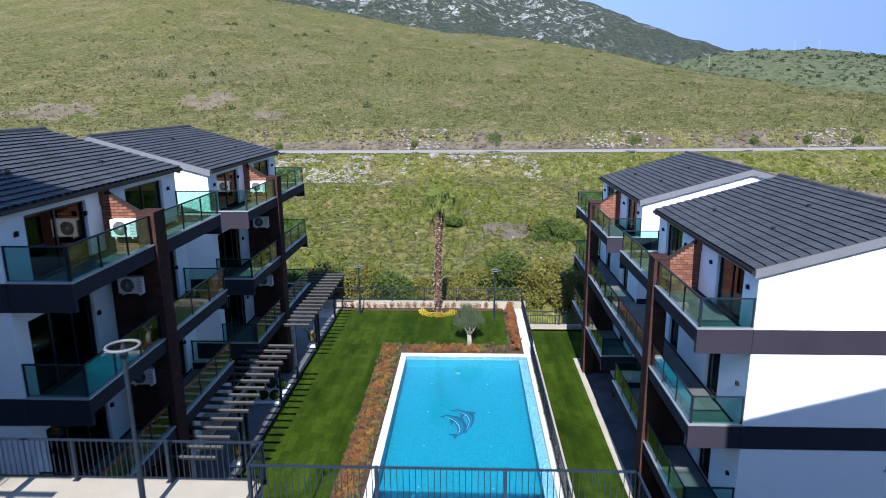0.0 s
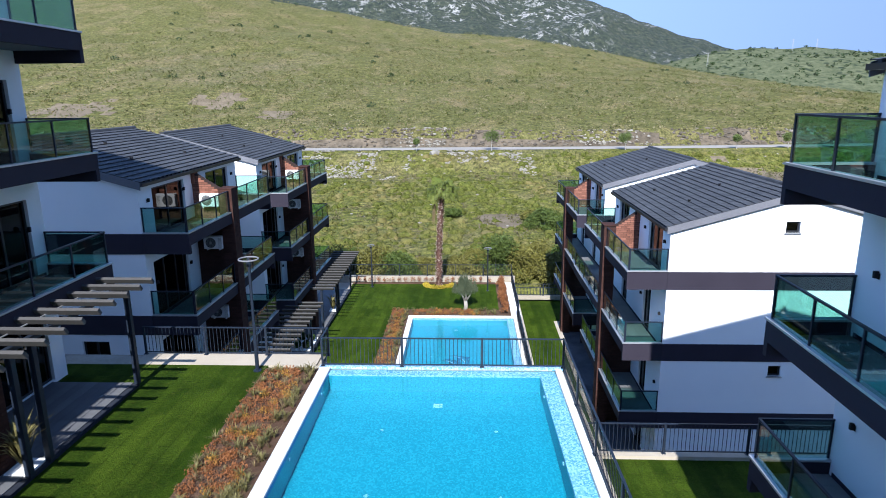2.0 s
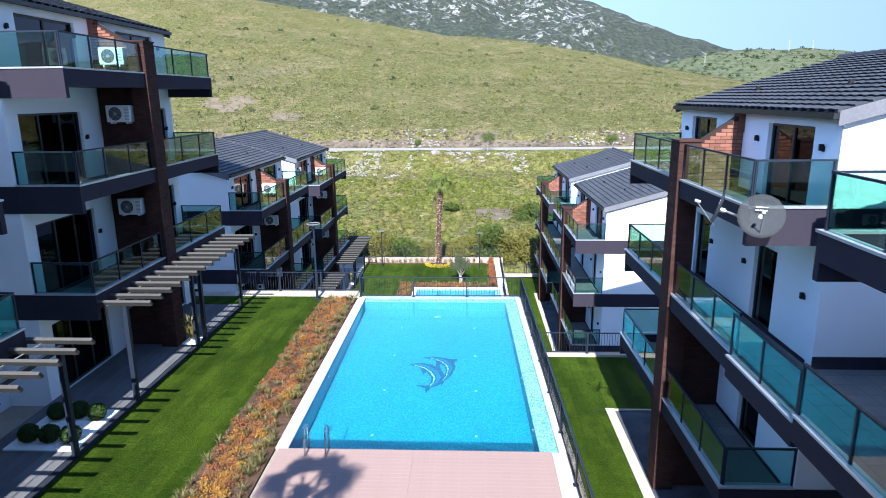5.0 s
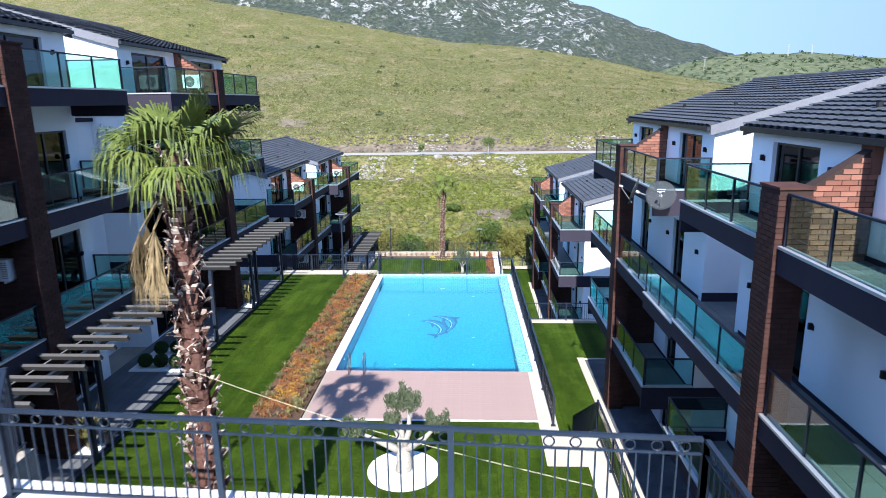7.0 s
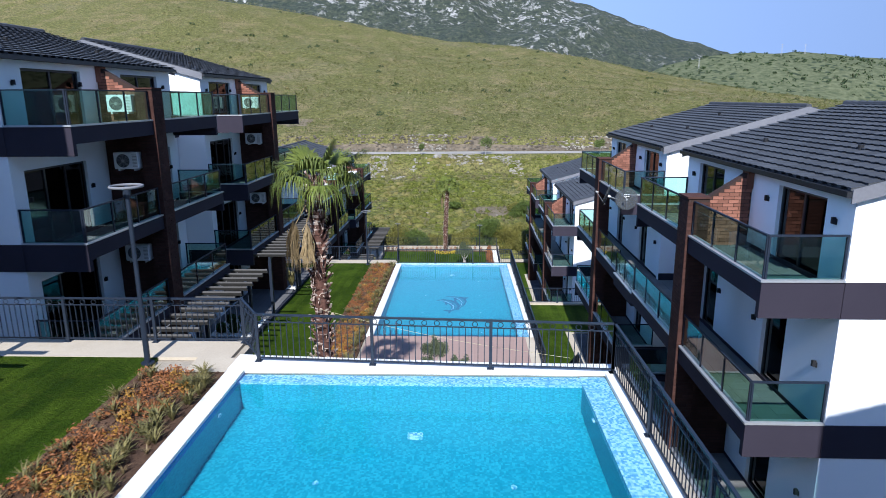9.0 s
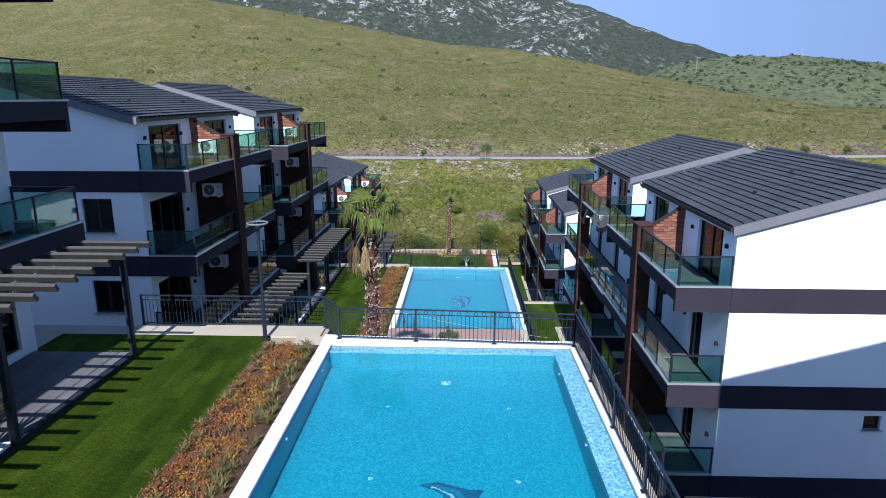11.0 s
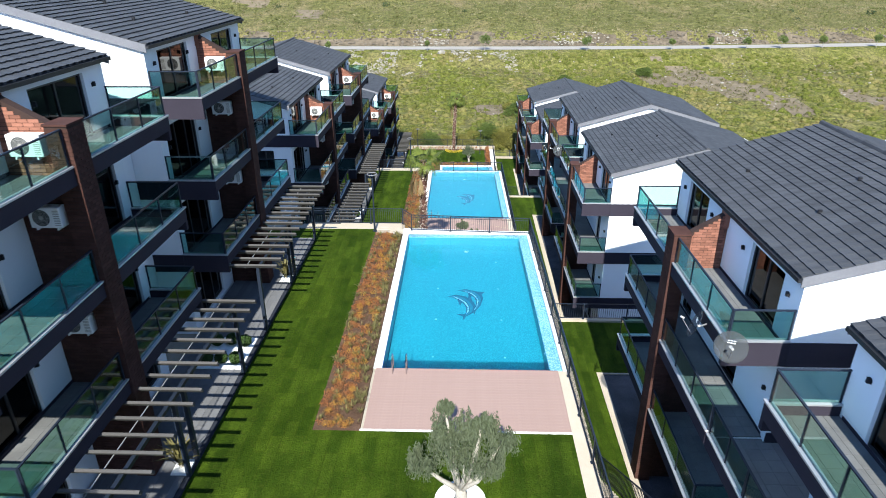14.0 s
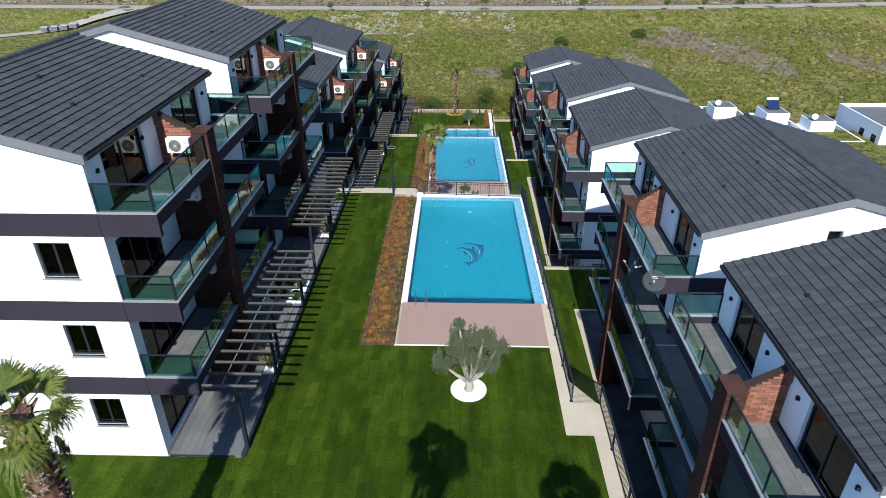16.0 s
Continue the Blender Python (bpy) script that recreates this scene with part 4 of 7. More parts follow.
building(1, (7.88, 18.2, 12.9, 7.55, 9.27, 1.03), (21.3, 31.0, 26.2, 7.6, 9.3, 1.0), -8.8, ("", ""), TXT + "lower pool", False, True, small, small)

# ---------------------------------------------------------------- gardens


def tapered(bm, yn, yf, taper):
    """Draws the right-hand side in towards the far end: the upper basins are not quite rectangular."""
    for v in bm.verts:
        if v.co.x > 2.0:
            v.co.x -= taper * min(max((v.co.y - yn) / (yf - yn), 0), 1)
    return bm


def pool(label, z, yf, yn, x0=-3.7, x1=3.7, figure_at=(0.0, 0.0), taper=0.0):
    """A swimming pool sunk into its terrace, water a little below the coping."""
    wz = z - 0.028
    tp = lambda bm: tapered(bm, yn, yf, taper)
    fl = z - 1.4
    p = thing("swimming_pool", (0, yn, fl), label, "pool", "swimming pools")
    part("pool_floor", tp(boxes((x0 - 0.2, x1 + 0.2, yn - 0.2, yf + 0.2, fl - 0.2, fl))), M["mosaic"], p, "blue glass mosaic floor")
    part("pool_wall", tp(boxes((x0 - 0.2, x0, yn, yf, fl, z - 0.1), (x1 - 0.5, x1, yn, yf, fl, z - 0.30), (x0, x1 - 0.5, yf - 0.32, yf + 0.15, fl, z - 0.26), (x0, x1 - 0.5, yn - 0.2, yn, fl, z - 0.1))), M["mosaic"], p, "blue glass mosaic wall")
    part("pool_ledge", tp(boxes((x1 - 0.5, x1, yn, yf, z - 0.30, z - 0.10))), M["mosaic_pale"], p, "pale blue and white mosaic ledge")
    part("far_ledge", tp(boxes((x0, x1 - 0.5, yf - 0.32, yf - 0.004, z - 0.26, z - 0.13))), M["mosaic_pale"], p, "pale blue mosaic ledge")
    part("waterline", boxes((x0, x0 + 0.006, yn, yf, z - 0.22, z - 0.02)), M["mosaic_navy"], p, "navy mosaic waterline band")
    bm = bmesh.new()
    bm.faces.new([bm.verts.new(c) for c in ((x0 + 0.002, yn + 0.002, wz), (x1 - 0.002, yn + 0.002, wz), (x1 - 0.002, yf - 0.004, wz), (x0 + 0.002, yf - 0.004, wz))])
    part("water", tp(bm), M["water"], p, "clear pool water").visible_shadow = False
    # pool lights
    for yy in np.linspace(yn + 1.6, yf - 1.4, 4):
        part("pool_light", rod(bmesh.new(), (x0 + 0.001, yy, z - 0.45), (x0 + 0.03, yy, z - 0.45), 0.065, 12), M["mosaic_pale"], p)
        part("pool_light", tp(rod(bmesh.new(), (x1 - 0.5, yy, z - 0.45), (x1 - 0.53, yy, z - 0.45), 0.065, 12)), M["mosaic_pale"], p)
    for xx in (-1.7, 1.5):
        for yy in np.linspace(yn + 2, yf - 2.6, 4):
            part("floor_inlet", rod(bmesh.new(), (xx, yy, fl), (xx, yy, fl + 0.015), 0.055, 12), M["mosaic_edge"], p)
    part("drain_grate", boxes((-0.34, -0.06, yf - 1.3, yf - 1.07, fl, fl + 0.008), *[(-0.33, -0.07, yf - 1.29 + 0.036 * i, yf - 1.275 + 0.036 * i, fl + 0.008, fl + 0.02) for i in range(6)]), M["mosaic_edge"], p, "pale drain grate")
    # two leaping dolphins laid in mosaic: back and belly lines from beak to tail, fins as triangles
    cx, cy = figure_at[0], yf + figure_at[1]
    for lift, back, belly, fins in (
            (0.0, ((-1.06, -6.4), (-0.66, -6.2), (-0.14, -6.38), (0.24, -6.9), (0.38, -7.42), (0.26, -7.94), (-0.05, -8.24)),
             ((-1.06, -6.43), (-0.75, -6.5), (-0.5, -6.72), (-0.28, -7.0), (-0.1, -7.45), (-0.1, -7.85), (-0.19, -8.15)),
             (((-0.02, -6.5), (0.06, -6.05), (0.24, -6.95)), ((-0.1, -8.1), (-0.64, -8.1), (-0.2, -8.36)), ((-0.06, -8.2), (-0.24, -8.66), (-0.3, -8.28)), ((-0.58, -6.62), (-0.3, -6.86), (-0.42, -7.3)))),
            (0.012, ((-0.53, -5.72), (-0.15, -5.62), (0.43, -5.82), (0.68, -6.2), (0.75, -6.57), (0.62, -7.23), (0.29, -7.93)),
             ((-0.53, -5.75), (-0.2, -5.85), (0.08, -6.08), (0.3, -6.4), (0.42, -6.8), (0.38, -7.35), (0.22, -7.85)),
             (((0.38, -5.83), (0.85, -5.87), (0.66, -6.25)), ((0.2, -7.7), (0.38, -7.7), (0.3, -8.14)), ((-0.02, -5.96), (0.22, -6.15), (0.05, -6.72))))):
        bands = {"dolphin_outline": bmesh.new(), "dolphin_body": bmesh.new(), "dolphin_belly": bmesh.new()}
        steps = 4
        fine = [[(cx + a[0] + (b[0] - a[0]) * k / steps, cy + a[1] + (b[1] - a[1]) * k / steps) for a, b in zip(ln, ln[1:]) for k in range(steps)] + [(cx + ln[-1][0], cy + ln[-1][1])] for ln in (back, belly)]
        for i in range(len(fine[0]) - 1):
            q = lambda j, o: (fine[0][j][0] + (fine[1][j][0] - fine[0][j][0]) * o, fine[0][j][1] + (fine[1][j][1] - fine[0][j][1]) * o)
            for key, o0, o1 in (("dolphin_outline", -0.04, 0.3), ("dolphin_body", 0.3, 0.62), ("dolphin_outline", 0.62, 0.72), ("dolphin_belly" if i > 2 else "dolphin_outline", 0.72, 0.88), ("dolphin_outline", 0.88, 1.04)):
                flat_ = [q(i, o0), q(i + 1, o0), q(i + 1, o1), q(i, o1)]
                prism(bands[key], [(a, b, fl + 0.001) for a, b in flat_], [(a, b, fl + lift + 0.004) for a, b in flat_])
        for k, fin_ in enumerate(fins):
            prism(bands["dolphin_outline"], [(cx + a, cy + b, fl + 0.001) for a, b in fin_], [(cx + a, cy + b, fl + lift + 0.006 + 0.0015 * k) for a, b in fin_])
        for nm, mt, lb in (("dolphin_outline", "mosaic_dark", "dark blue mosaic dolphin figure"), ("dolphin_body", "mosaic_mid", ""), ("dolphin_belly", "mosaic_pale", "pale mosaic belly line")):
            bmesh.ops.recalc_face_normals(bands[nm], faces=bands[nm].faces)
            part(nm, bands[nm], M[mt], p, lb)
    return p


def coping(z, yf, yn, x0, x1, far, taper=0.0):
    """White coping stones round the pool's sides."""
    c = thing("pool_coping", (x0, yn, z), "white stone coping along the pool edge", "coping", kind="structure")
    L = 0.6
    n = round((yf - yn) / L)
    L = (yf - yn) / n
    me = unit_box("coping_stone_mesh", 0.175, L / 2 - 0.003, 0.04, M["white_stone"], 0.006)
    me2 = unit_box("coping_stone_mesh_narrow", 0.1, L / 2 - 0.003, 0.04, M["white_stone"], 0.006)
    for i in range(n):
        y = yn + (i + 0.5) * L
        piece("coping_stone", me, c, (x0 - 0.175, y, z + 0.0))
        piece("coping_stone", me2, c, (x1 + 0.1 - taper * (i + 0.5) / n, y, z), (0, 0, math.atan(taper / (yf - yn))))
    if far:
        me3 = unit_box("coping_stone_mesh_far", 0.3, 0.17, 0.04, M["white_stone"], 0.006)
        k = round((x1 - x0 + 0.7) / 0.6)
        for i in range(k):
            piece("coping_stone", me3, c, (x0 - 0.35 + (i + 0.5) * (x1 - x0 + 0.6) / k, yf + 0.17, z + 0.002))
    return c


def fence(pts, z, label, height=1.02, rings=False, posts_every=2.35, single=True):
    """A dark steel railing along corners (x, y): posts, two rails and upright bars, each bar its own piece."""
    f = thing("railing", (pts[0][0], pts[0][1], z), label, "railing", "garden railings")
    bar_lo, bar_hi = 0.08, height - (0.16 if rings else 0.03)
    bar = unit_box("bar_mesh", 0.0075, 0.0075, (bar_hi - bar_lo) / 2, M["rail"])
    for (x0, y0), (x1, y1) in zip(pts, pts[1:]):
        L = math.hypot(x1 - x0, y1 - y0)
        ux, uy = (x1 - x0) / L, (y1 - y0) / L
        n = max(1, round(L / posts_every))
        for i in range(n + (1 if (x1, y1) == pts[-1] else 0)):
            a = L * i / n
            x, y = x0 + ux * a, y0 + uy * a
            part("post", boxes((x - 0.03, x + 0.03, y - 0.03, y + 0.03, z, z + height + 0.02), (x - 0.07, x + 0.07, y - 0.07, y + 0.07, z, z + 0.012)), M["rail"], f)
        for lo, hi, w in ((height - 0.025, height + 0.012, 0.024), (0.06, 0.09, 0.015)) + (((height - 0.17, height - 0.15, 0.012),) if rings else ()):
            k = w
            a_ = [(x0 - uy * k, y0 + ux * k, z + lo), (x0 + uy * k, y0 - ux * k, z + lo), (x0 + uy * k, y0 - ux * k, z + hi), (x0 - uy * k, y0 + ux * k, z + hi)]
            b_ = [(x1 - uy * k, y1 + ux * k, z + lo), (x1 + uy * k, y1 - ux * k, z + lo), (x1 + uy * k, y1 - ux * k, z + hi), (x1 - uy * k, y1 + ux * k, z + hi)]
            bm = prism(bmesh.new(), a_, b_)
            bmesh.ops.recalc_face_normals(bm, faces=bm.faces)
            part("rail", bm, M["rail"], f)
        m = max(1, round(L / 0.125))
        spots = [(x0 + ux * L * i / m, y0 + uy * L * i / m, z + (bar_lo + bar_hi) / 2) for i in range(1, m)]
        if single:
            for c in spots:
                piece("bar", bar, f, c)
        else:
            stuff_mesh("bar_infill", *joined_boxes([(c, (0.0075, 0.0075, (bar_hi - bar_lo) / 2)) for c in spots]), M["rail"], f)
        if rings:
            me = mesh_from(hoop(bmesh.new(), (0, 0, 0), (-uy, ux, 0), 0.052, 0.008, 12, 4), "ring_mesh", M["rail"])
            for i in range(1, m, 2):
                a = L * (i + 0.5) / m
                piece("ring", me, f, (x0 + ux * a, y0 + uy * a, z + height - 0.092))
    return f


def plank_floor(name, label, x0, x1, y0, y1, z, w, material, along="x", thick=0.03, length=2.4, kind="structure", category="deck"):
    """Boards with open joints on a dark bed."""
    d = thing(name, ((x0 + x1) / 2, y0, z - thick), label, category, kind=kind)
    part("bed", boxes((x0, x1, y0, y1, z - thick - 0.1, z - thick + 0.012)), M["kerb_dark"] if along == "y" else material, d)
    if along == "x":
        n, L = round((y1 - y0) / w), x1 - x0
    else:
        n, L = round((x1 - x0) / w), y1 - y0
    k = max(1, round(L / length))
    sw, sl = ((y1 - y0) if along == "x" else (x1 - x0)) / n, L / k
    me = unit_box("board_mesh", (sl / 2 - 0.003) if along == "x" else (sw / 2 - 0.003), (sw / 2 - 0.0012) if along == "x" else (sl / 2 - 0.003), thick / 2, material, 0.001)
    for i in range(n):
        for j in range(k):
            a, b = (j + 0.5) * sl, (i + 0.5) * sw
            piece("board", me, d, (x0 + a, y0 + b, z - thick / 2) if along == "x" else (x0 + b, y0 + a, z - thick / 2))
    return d


def slab_ob(name, label, material, *bx, category="ground", kind="structure"):
    return solid(name, boxes(*bx), material, label, category, "", kind)


def garden(z, yp, yn_pool, y_walk, y_near, y_land, label, body_low, edge=0.44, taper=0.25):
    """One garden: body, lawn, walk, planting bed, coping. yp: pool's far edge."""
    b = 0.35
    yd = yn_pool - 3.8                       # deck's near edge
    # the raised body round the pool, in blocks that leave the basin free
    body = [(-30.0, -4.06, y_near, y_walk - 0.02, body_low, z - 0.05), (-4.06, 4.05, yp + 0.16, yp + max(edge, 0.2) - 0.02, body_low, z - 0.02),
            (-4.06, 4.1, y_near, yn_pool - 0.21, body_low, z - 0.05), (3.7, 4.1, yn_pool - 0.21, yp + 0.16, body_low, z - 0.06), (-4.06, -3.91, yn_pool - 0.21, yp + 0.16, body_low, z - 0.06),
            (-3.91, 3.7, yn_pool - 0.21, yp + 0.16, body_low, z - 1.7), (4.1, 5.3, y_near, y_land, body_low, z - 0.05)]
    solid("garden_body", tapered(boxes(*body), yn_pool, yp, taper), M["wallstone"], "stone-faced retaining body of the " + label, "ground", "", "structure")
    # walks
    slab_ob("walk", "cream stone walk along the retaining wall of the " + label, M["stone"],
            (-10.2, -4.2, y_walk - 0.95, y_walk, z - 0.04, z + 0.03), (-4.9, -4.06, yp - 0.1, y_walk - 0.95, z - 0.04, z + 0.03),
            (3.5, 4.08, y_land, yn_pool - 0.05, z - 0.045, z + 0.025), (3.5, 5.25, y_land - 1.9, y_land, z - 0.045, z + 0.025), (4.62, 5.25, y_near, y_land - 1.9, z - 0.045, z + 0.025))
    # lawn
    slab_ob("lawn", "short mown green lawn of the " + label, M["lawn"],
            (-9.25, -5.75, y_near, y_walk - 0.95, z - 0.05, z + 0.02), (-5.75, -4.06, y_near, yd, z - 0.05, z + 0.02), (-4.06, 3.5, y_near, yd, z - 0.05, z + 0.02), (3.5, 4.62, y_near, y_land - 1.9, z - 0.05, z + 0.02), *([(-30, -9.25, y_near, -54.9, z - 0.05, z + 0.02)] if y_near < -60 else []), category="lawn")
    slab_ob("planting_bed", "bark mulch planting bed beside the pool", M["soil"], (-5.75, -4.06, yd, yp - 0.1, z - 0.05, z + 0.025), category="flower bed")
    plank_floor("pool_deck", "pinkish brown composite deck boards beside the pool", -3.95, 3.5, yd + 0.1, yn_pool, z + 0.02, 0.16, M["deck"], "x", length=3.7)
    slab_ob("deck_edge", "pale stone deck edging", M["white_stone"], (-4.06, 3.5, yd, yd + 0.098, z - 0.04, z + 0.03))
    coping(z, yp, yn_pool, -3.7, 3.7, False, taper)
    slab_ob("pool_edge", "white stone edge between pool and railing" if edge > 0.3 else "pale mosaic edge between pool and railing", M["white_stone" if edge > 0.3 else "mosaic_pale"], (-4.06, 3.96 - taper, yp + 0.004, yp + edge, z - 0.03, z + 0.035), category="coping")
    slab_ob("lawn_strip", "shaded lawn strip before the patio of the " + label, M["lawn"], (-12.4, -9.25, yp - 2.2, y_walk - 0.95, z - 0.05, z + 0.022), category="lawn")


garden(B_Z, 0.0, -13.4, 1.05, -28.6, -17.75, "middle garden", -9.0, 0.2)
garden(C_Z, -29.95, -43.85, -28.4, -66.0, -51.5, "upper garden", -3.5)
pool("rectangular blue mosaic swimming pool of the middle garden", B_Z, 0.0, -13.4, taper=0.25)
pool("rectangular blue mosaic swimming pool of the upper garden", C_Z, -29.95, -43.85, figure_at=(-0.1, -0.17), taper=0.25)
# lower garden: its pool lies free in the lawn
PA0, PA1 = 25.45, 11.0
slab_ob("garden_body", "stone-faced retaining body of the lower garden", M["wallstone"], (-30, -3.75, 0.6, 34.6, -14, A_Z - 0.05), (-3.75, 4.3, PA0 + 0.16, 34.6, -14, A_Z - 0.05), (3.95, 4.7, 0.6, 34.6, -14, A_Z - 0.06), (-3.75, 3.95, 0.6, PA1 - 0.21, -14, A_Z - 0.05), (-3.75, 3.95, PA1 - 0.21, PA0 + 0.16, -14, A_Z - 1.7))
slab_ob("lawn", "short mown green lawn of the lower garden", M["lawn"], (-9.4, -5.1, 0.7, 34.5, A_Z - 0.05, A_Z + 0.02), (-5.1, 3.0, 27.2, 33.9, A_Z - 0.05, A_Z + 0.02), category="lawn")
slab_ob("planting_bed", "bark mulch planting bed round the lower pool", M["soil"], (-5.1, -3.75, 0.7, 27.2, A_Z - 0.05, A_Z + 0.025), (-3.75, 3.0, PA0 + 0.36, 27.2, A_Z - 0.05, A_Z + 0.025), (3.0, 3.85, PA0 + 0.36, 34.2, A_Z - 0.05, A_Z + 0.025), (-9.4, 3.0, 33.9, 34.5, A_Z - 0.05, A_Z + 0.025), category="flower bed")
pool("rectangular blue mosaic swimming pool of the lower garden", A_Z, PA0, PA1, -3.4, 4.0)
coping(A_Z, PA0, PA1, -3.4, 4.0, True)
slab_ob("pool_deck", "pinkish brown composite deck beside the lower pool", M["deck"], (-3.75, 3.95, 0.7, PA1, A_Z - 0.05, A_Z + 0.02), category="deck")
slab_ob("wall_far", "cream stone garden wall behind the lower lawn", M["wallstone"], (-20, 4.7, 34.5, 34.8, -14, A_Z + 0.55), (4.7, 12.0, 33.2, 33.5, -14, -8.2), category="wall")
slab_ob("walk", "white stone walk beside the lower pool fence", M["white_stone"], (3.87, 4.6, PA0 + 0.36, 34.4, A_Z - 0.05, A_Z + 0.05))

# the upper garden's front wall runs a little askew: its coping goes on beyond the railing
ledge = [(-4.06, -29.504), (1.6, -29.504), (-3.4, -29.22), (-4.06, -29.16)]
for nm, z0, z1, mt, lb in (("wall_front", -3.5, C_Z - 0.03, "wallstone", "stone-faced front wall of the upper garden"), ("wall_coping", C_Z - 0.03, C_Z + 0.033, "white_stone", "white stone coping on the front wall of the upper garden")):
    bm = prism(bmesh.new(), [(x, y, z0) for x, y in ledge], [(x, y, z1) for x, y in ledge])
    bmesh.ops.recalc_face_normals(bm, faces=bm.faces)
    solid(nm, bm, M[mt], lb, "wall", "", "structure")

# right-hand lower lawns, kerbs and gravel strips below the pools
for z, y0, y1, xk, nm in ((1.2, -62.0, -32.6, 6.65, "upper"), (-2.62, -31.0, -0.8, 6.6, "middle"), (-8.65, 0.5, 33.2, 7.3, "lower")):
    slab_ob("lawn", "narrow mown lawn below the " + nm + " pool", M["lawn"], (3.72, xk, y0, y1, z - 0.3, z), category="lawn")
    slab_ob("lawn", "mown lawn at the end of the gravel strip of the " + nm + " building", M["lawn"], (xk, xk + 6, y1 - 5.1, y1, z - 0.3, z - 0.004), category="lawn")
    slab_ob("kerb", "white stone kerb of the gravel strip", M["stone"], (xk, xk + 0.34, y0, y1 - 5.1, z - 0.3, z + 0.05), (xk + 0.34, xk + 3, y1 - 5.2, y1 - 5.1, z - 0.3, z + 0.03), category="kerb")
    slab_ob("gravel_strip", "dark pebble strip along the building", M["pebble"], (xk + 0.34, xk + 6, y0, y1 - 5.2, z - 0.3, z - 0.03))
    slab_ob("wall_right", "cream retaining wall end with coping", M["stone"], (3.87, 16.0, y1, y1 + 0.35, z - 7.0, z + 0.12), category="wall")
    fence([(4.25, y1 + 0.18), (12.0, y1 + 0.18)], z + 0.12, "dark steel railing on the retaining wall end")

# added filler slab, out of view: reflects sky light onto the gable behind
slab_ob("walk", "unseen pale slab added to bounce light onto the middle building wall", M["concrete"], (7.0, 19.2, -32.25, -28.52, -3.2, -1.6))

# railings
fence([(-10.2, 0.95), (-3.97, 0.95), (-3.97, 0.1), (3.72, 0.1)], B_Z + 0.03, "dark steel railing on the wall of the middle garden", height=0.97)
fence([(3.72, 0.1), (3.94, -17.4)], B_Z + 0.03, "dark steel railing beside the middle pool", height=0.97)
fence([(5.2, -17.75), (5.2, -28.4)], B_Z + 0.03, "dark steel railing beside the lawn")
fence([(-10.2, -28.5), (-4.2, -28.5), (-3.55, -29.5), (3.6, -29.92)], C_Z + 0.03, "dark steel railing with rings on the wall of the upper garden", rings=True)
fence([(3.6, -29.92), (4.0, -51.4)], C_Z + 0.03, "dark steel railing beside the upper pool", rings=True)
fence([(5.2, -51.5), (5.2, -62.0)], C_Z + 0.03, "dark steel railing beside the upper lawn", rings=True)
fence([(-20, 34.65), (4.4, 34.65)], A_Z + 0.55, "dark steel railing on the far garden wall", single=False)
fence([(4.4, 34.6), (4.4, 25.9), (4.28, 25.6), (4.28, 1.0)], A_Z + 0.02, "dark steel railing beside the lower pool", single=False)
fence([(4.6, 33.35), (12, 33.35)], -8.2, "dark steel railing on the far wall end", single=False)

# stairs down to the right-hand lawns
for z, y0, low in ((B_Z, -17.75, -2.62), (C_Z, -51.5, 1.2)):
    st = thing("garden_stairs", (4.65, y0, low), "cream stone garden stairs with a steel railing", "stairs")
    n = round((z - low) / 0.185)
    rise = (z - low) / n
    me = unit_box("step_mesh", 0.5, 0.16, rise / 2, M["stone"], 0.008)
    for i in range(n - 1):
        piece("step", me, st, (4.62, y0 + 0.16 + i * 0.29, z - (i + 1) * rise - rise / 2 + 0.0))
    part("stringer", prism(bmesh.new(), [(4.14, y0, z - 0.3), (4.14, y0 + n * 0.29, low - 0.1), (4.14, y0, low - 0.1)], [(5.1, y0, z - 0.3 - 0.1), (5.1, y0 + n * 0.29, low - 0.2), (5.1, y0, low - 0.2)]), M["concrete"], st)
    bm = bmesh.new()
    ye, zl = y0 + n * 0.29, low
    rod(bm, (5.18, y0, z + 1.0), (5.18, ye, zl + 1.0), 0.028, 6)
    rod(bm, (5.18, y0, z + 0.1), (5.18, ye, zl + 0.1), 0.016, 6)
    part("stair_rail", bm, M["rail"], st)
    k = int(n * 0.29 / 0.125)
    for i in range(k + 1):
        f = i / k
        yy, zz = y0 + (ye - y0) * f, z + (zl - z) * f
        part("bar", boxes((5.17, 5.19, yy - 0.01, yy + 0.01, zz + 0.02, zz + 1.0)), M["rail"], st)

# ---------------------------------------------------------------- hillside


def ridge_height(x):
    return float(np.interp(x, (-900, -112, -50, -17, 41, 99, 170, 221, 277, 420, 900), (185, 71.7, 58.6, 52.2, 42.6, 33.4, 18.4, 9.0, -1.8, -24, -50)))


def smooth(a, b, t):
    t = min(max((t - a) / (b - a), 0), 1)
    return t * t * (3 - 2 * t)


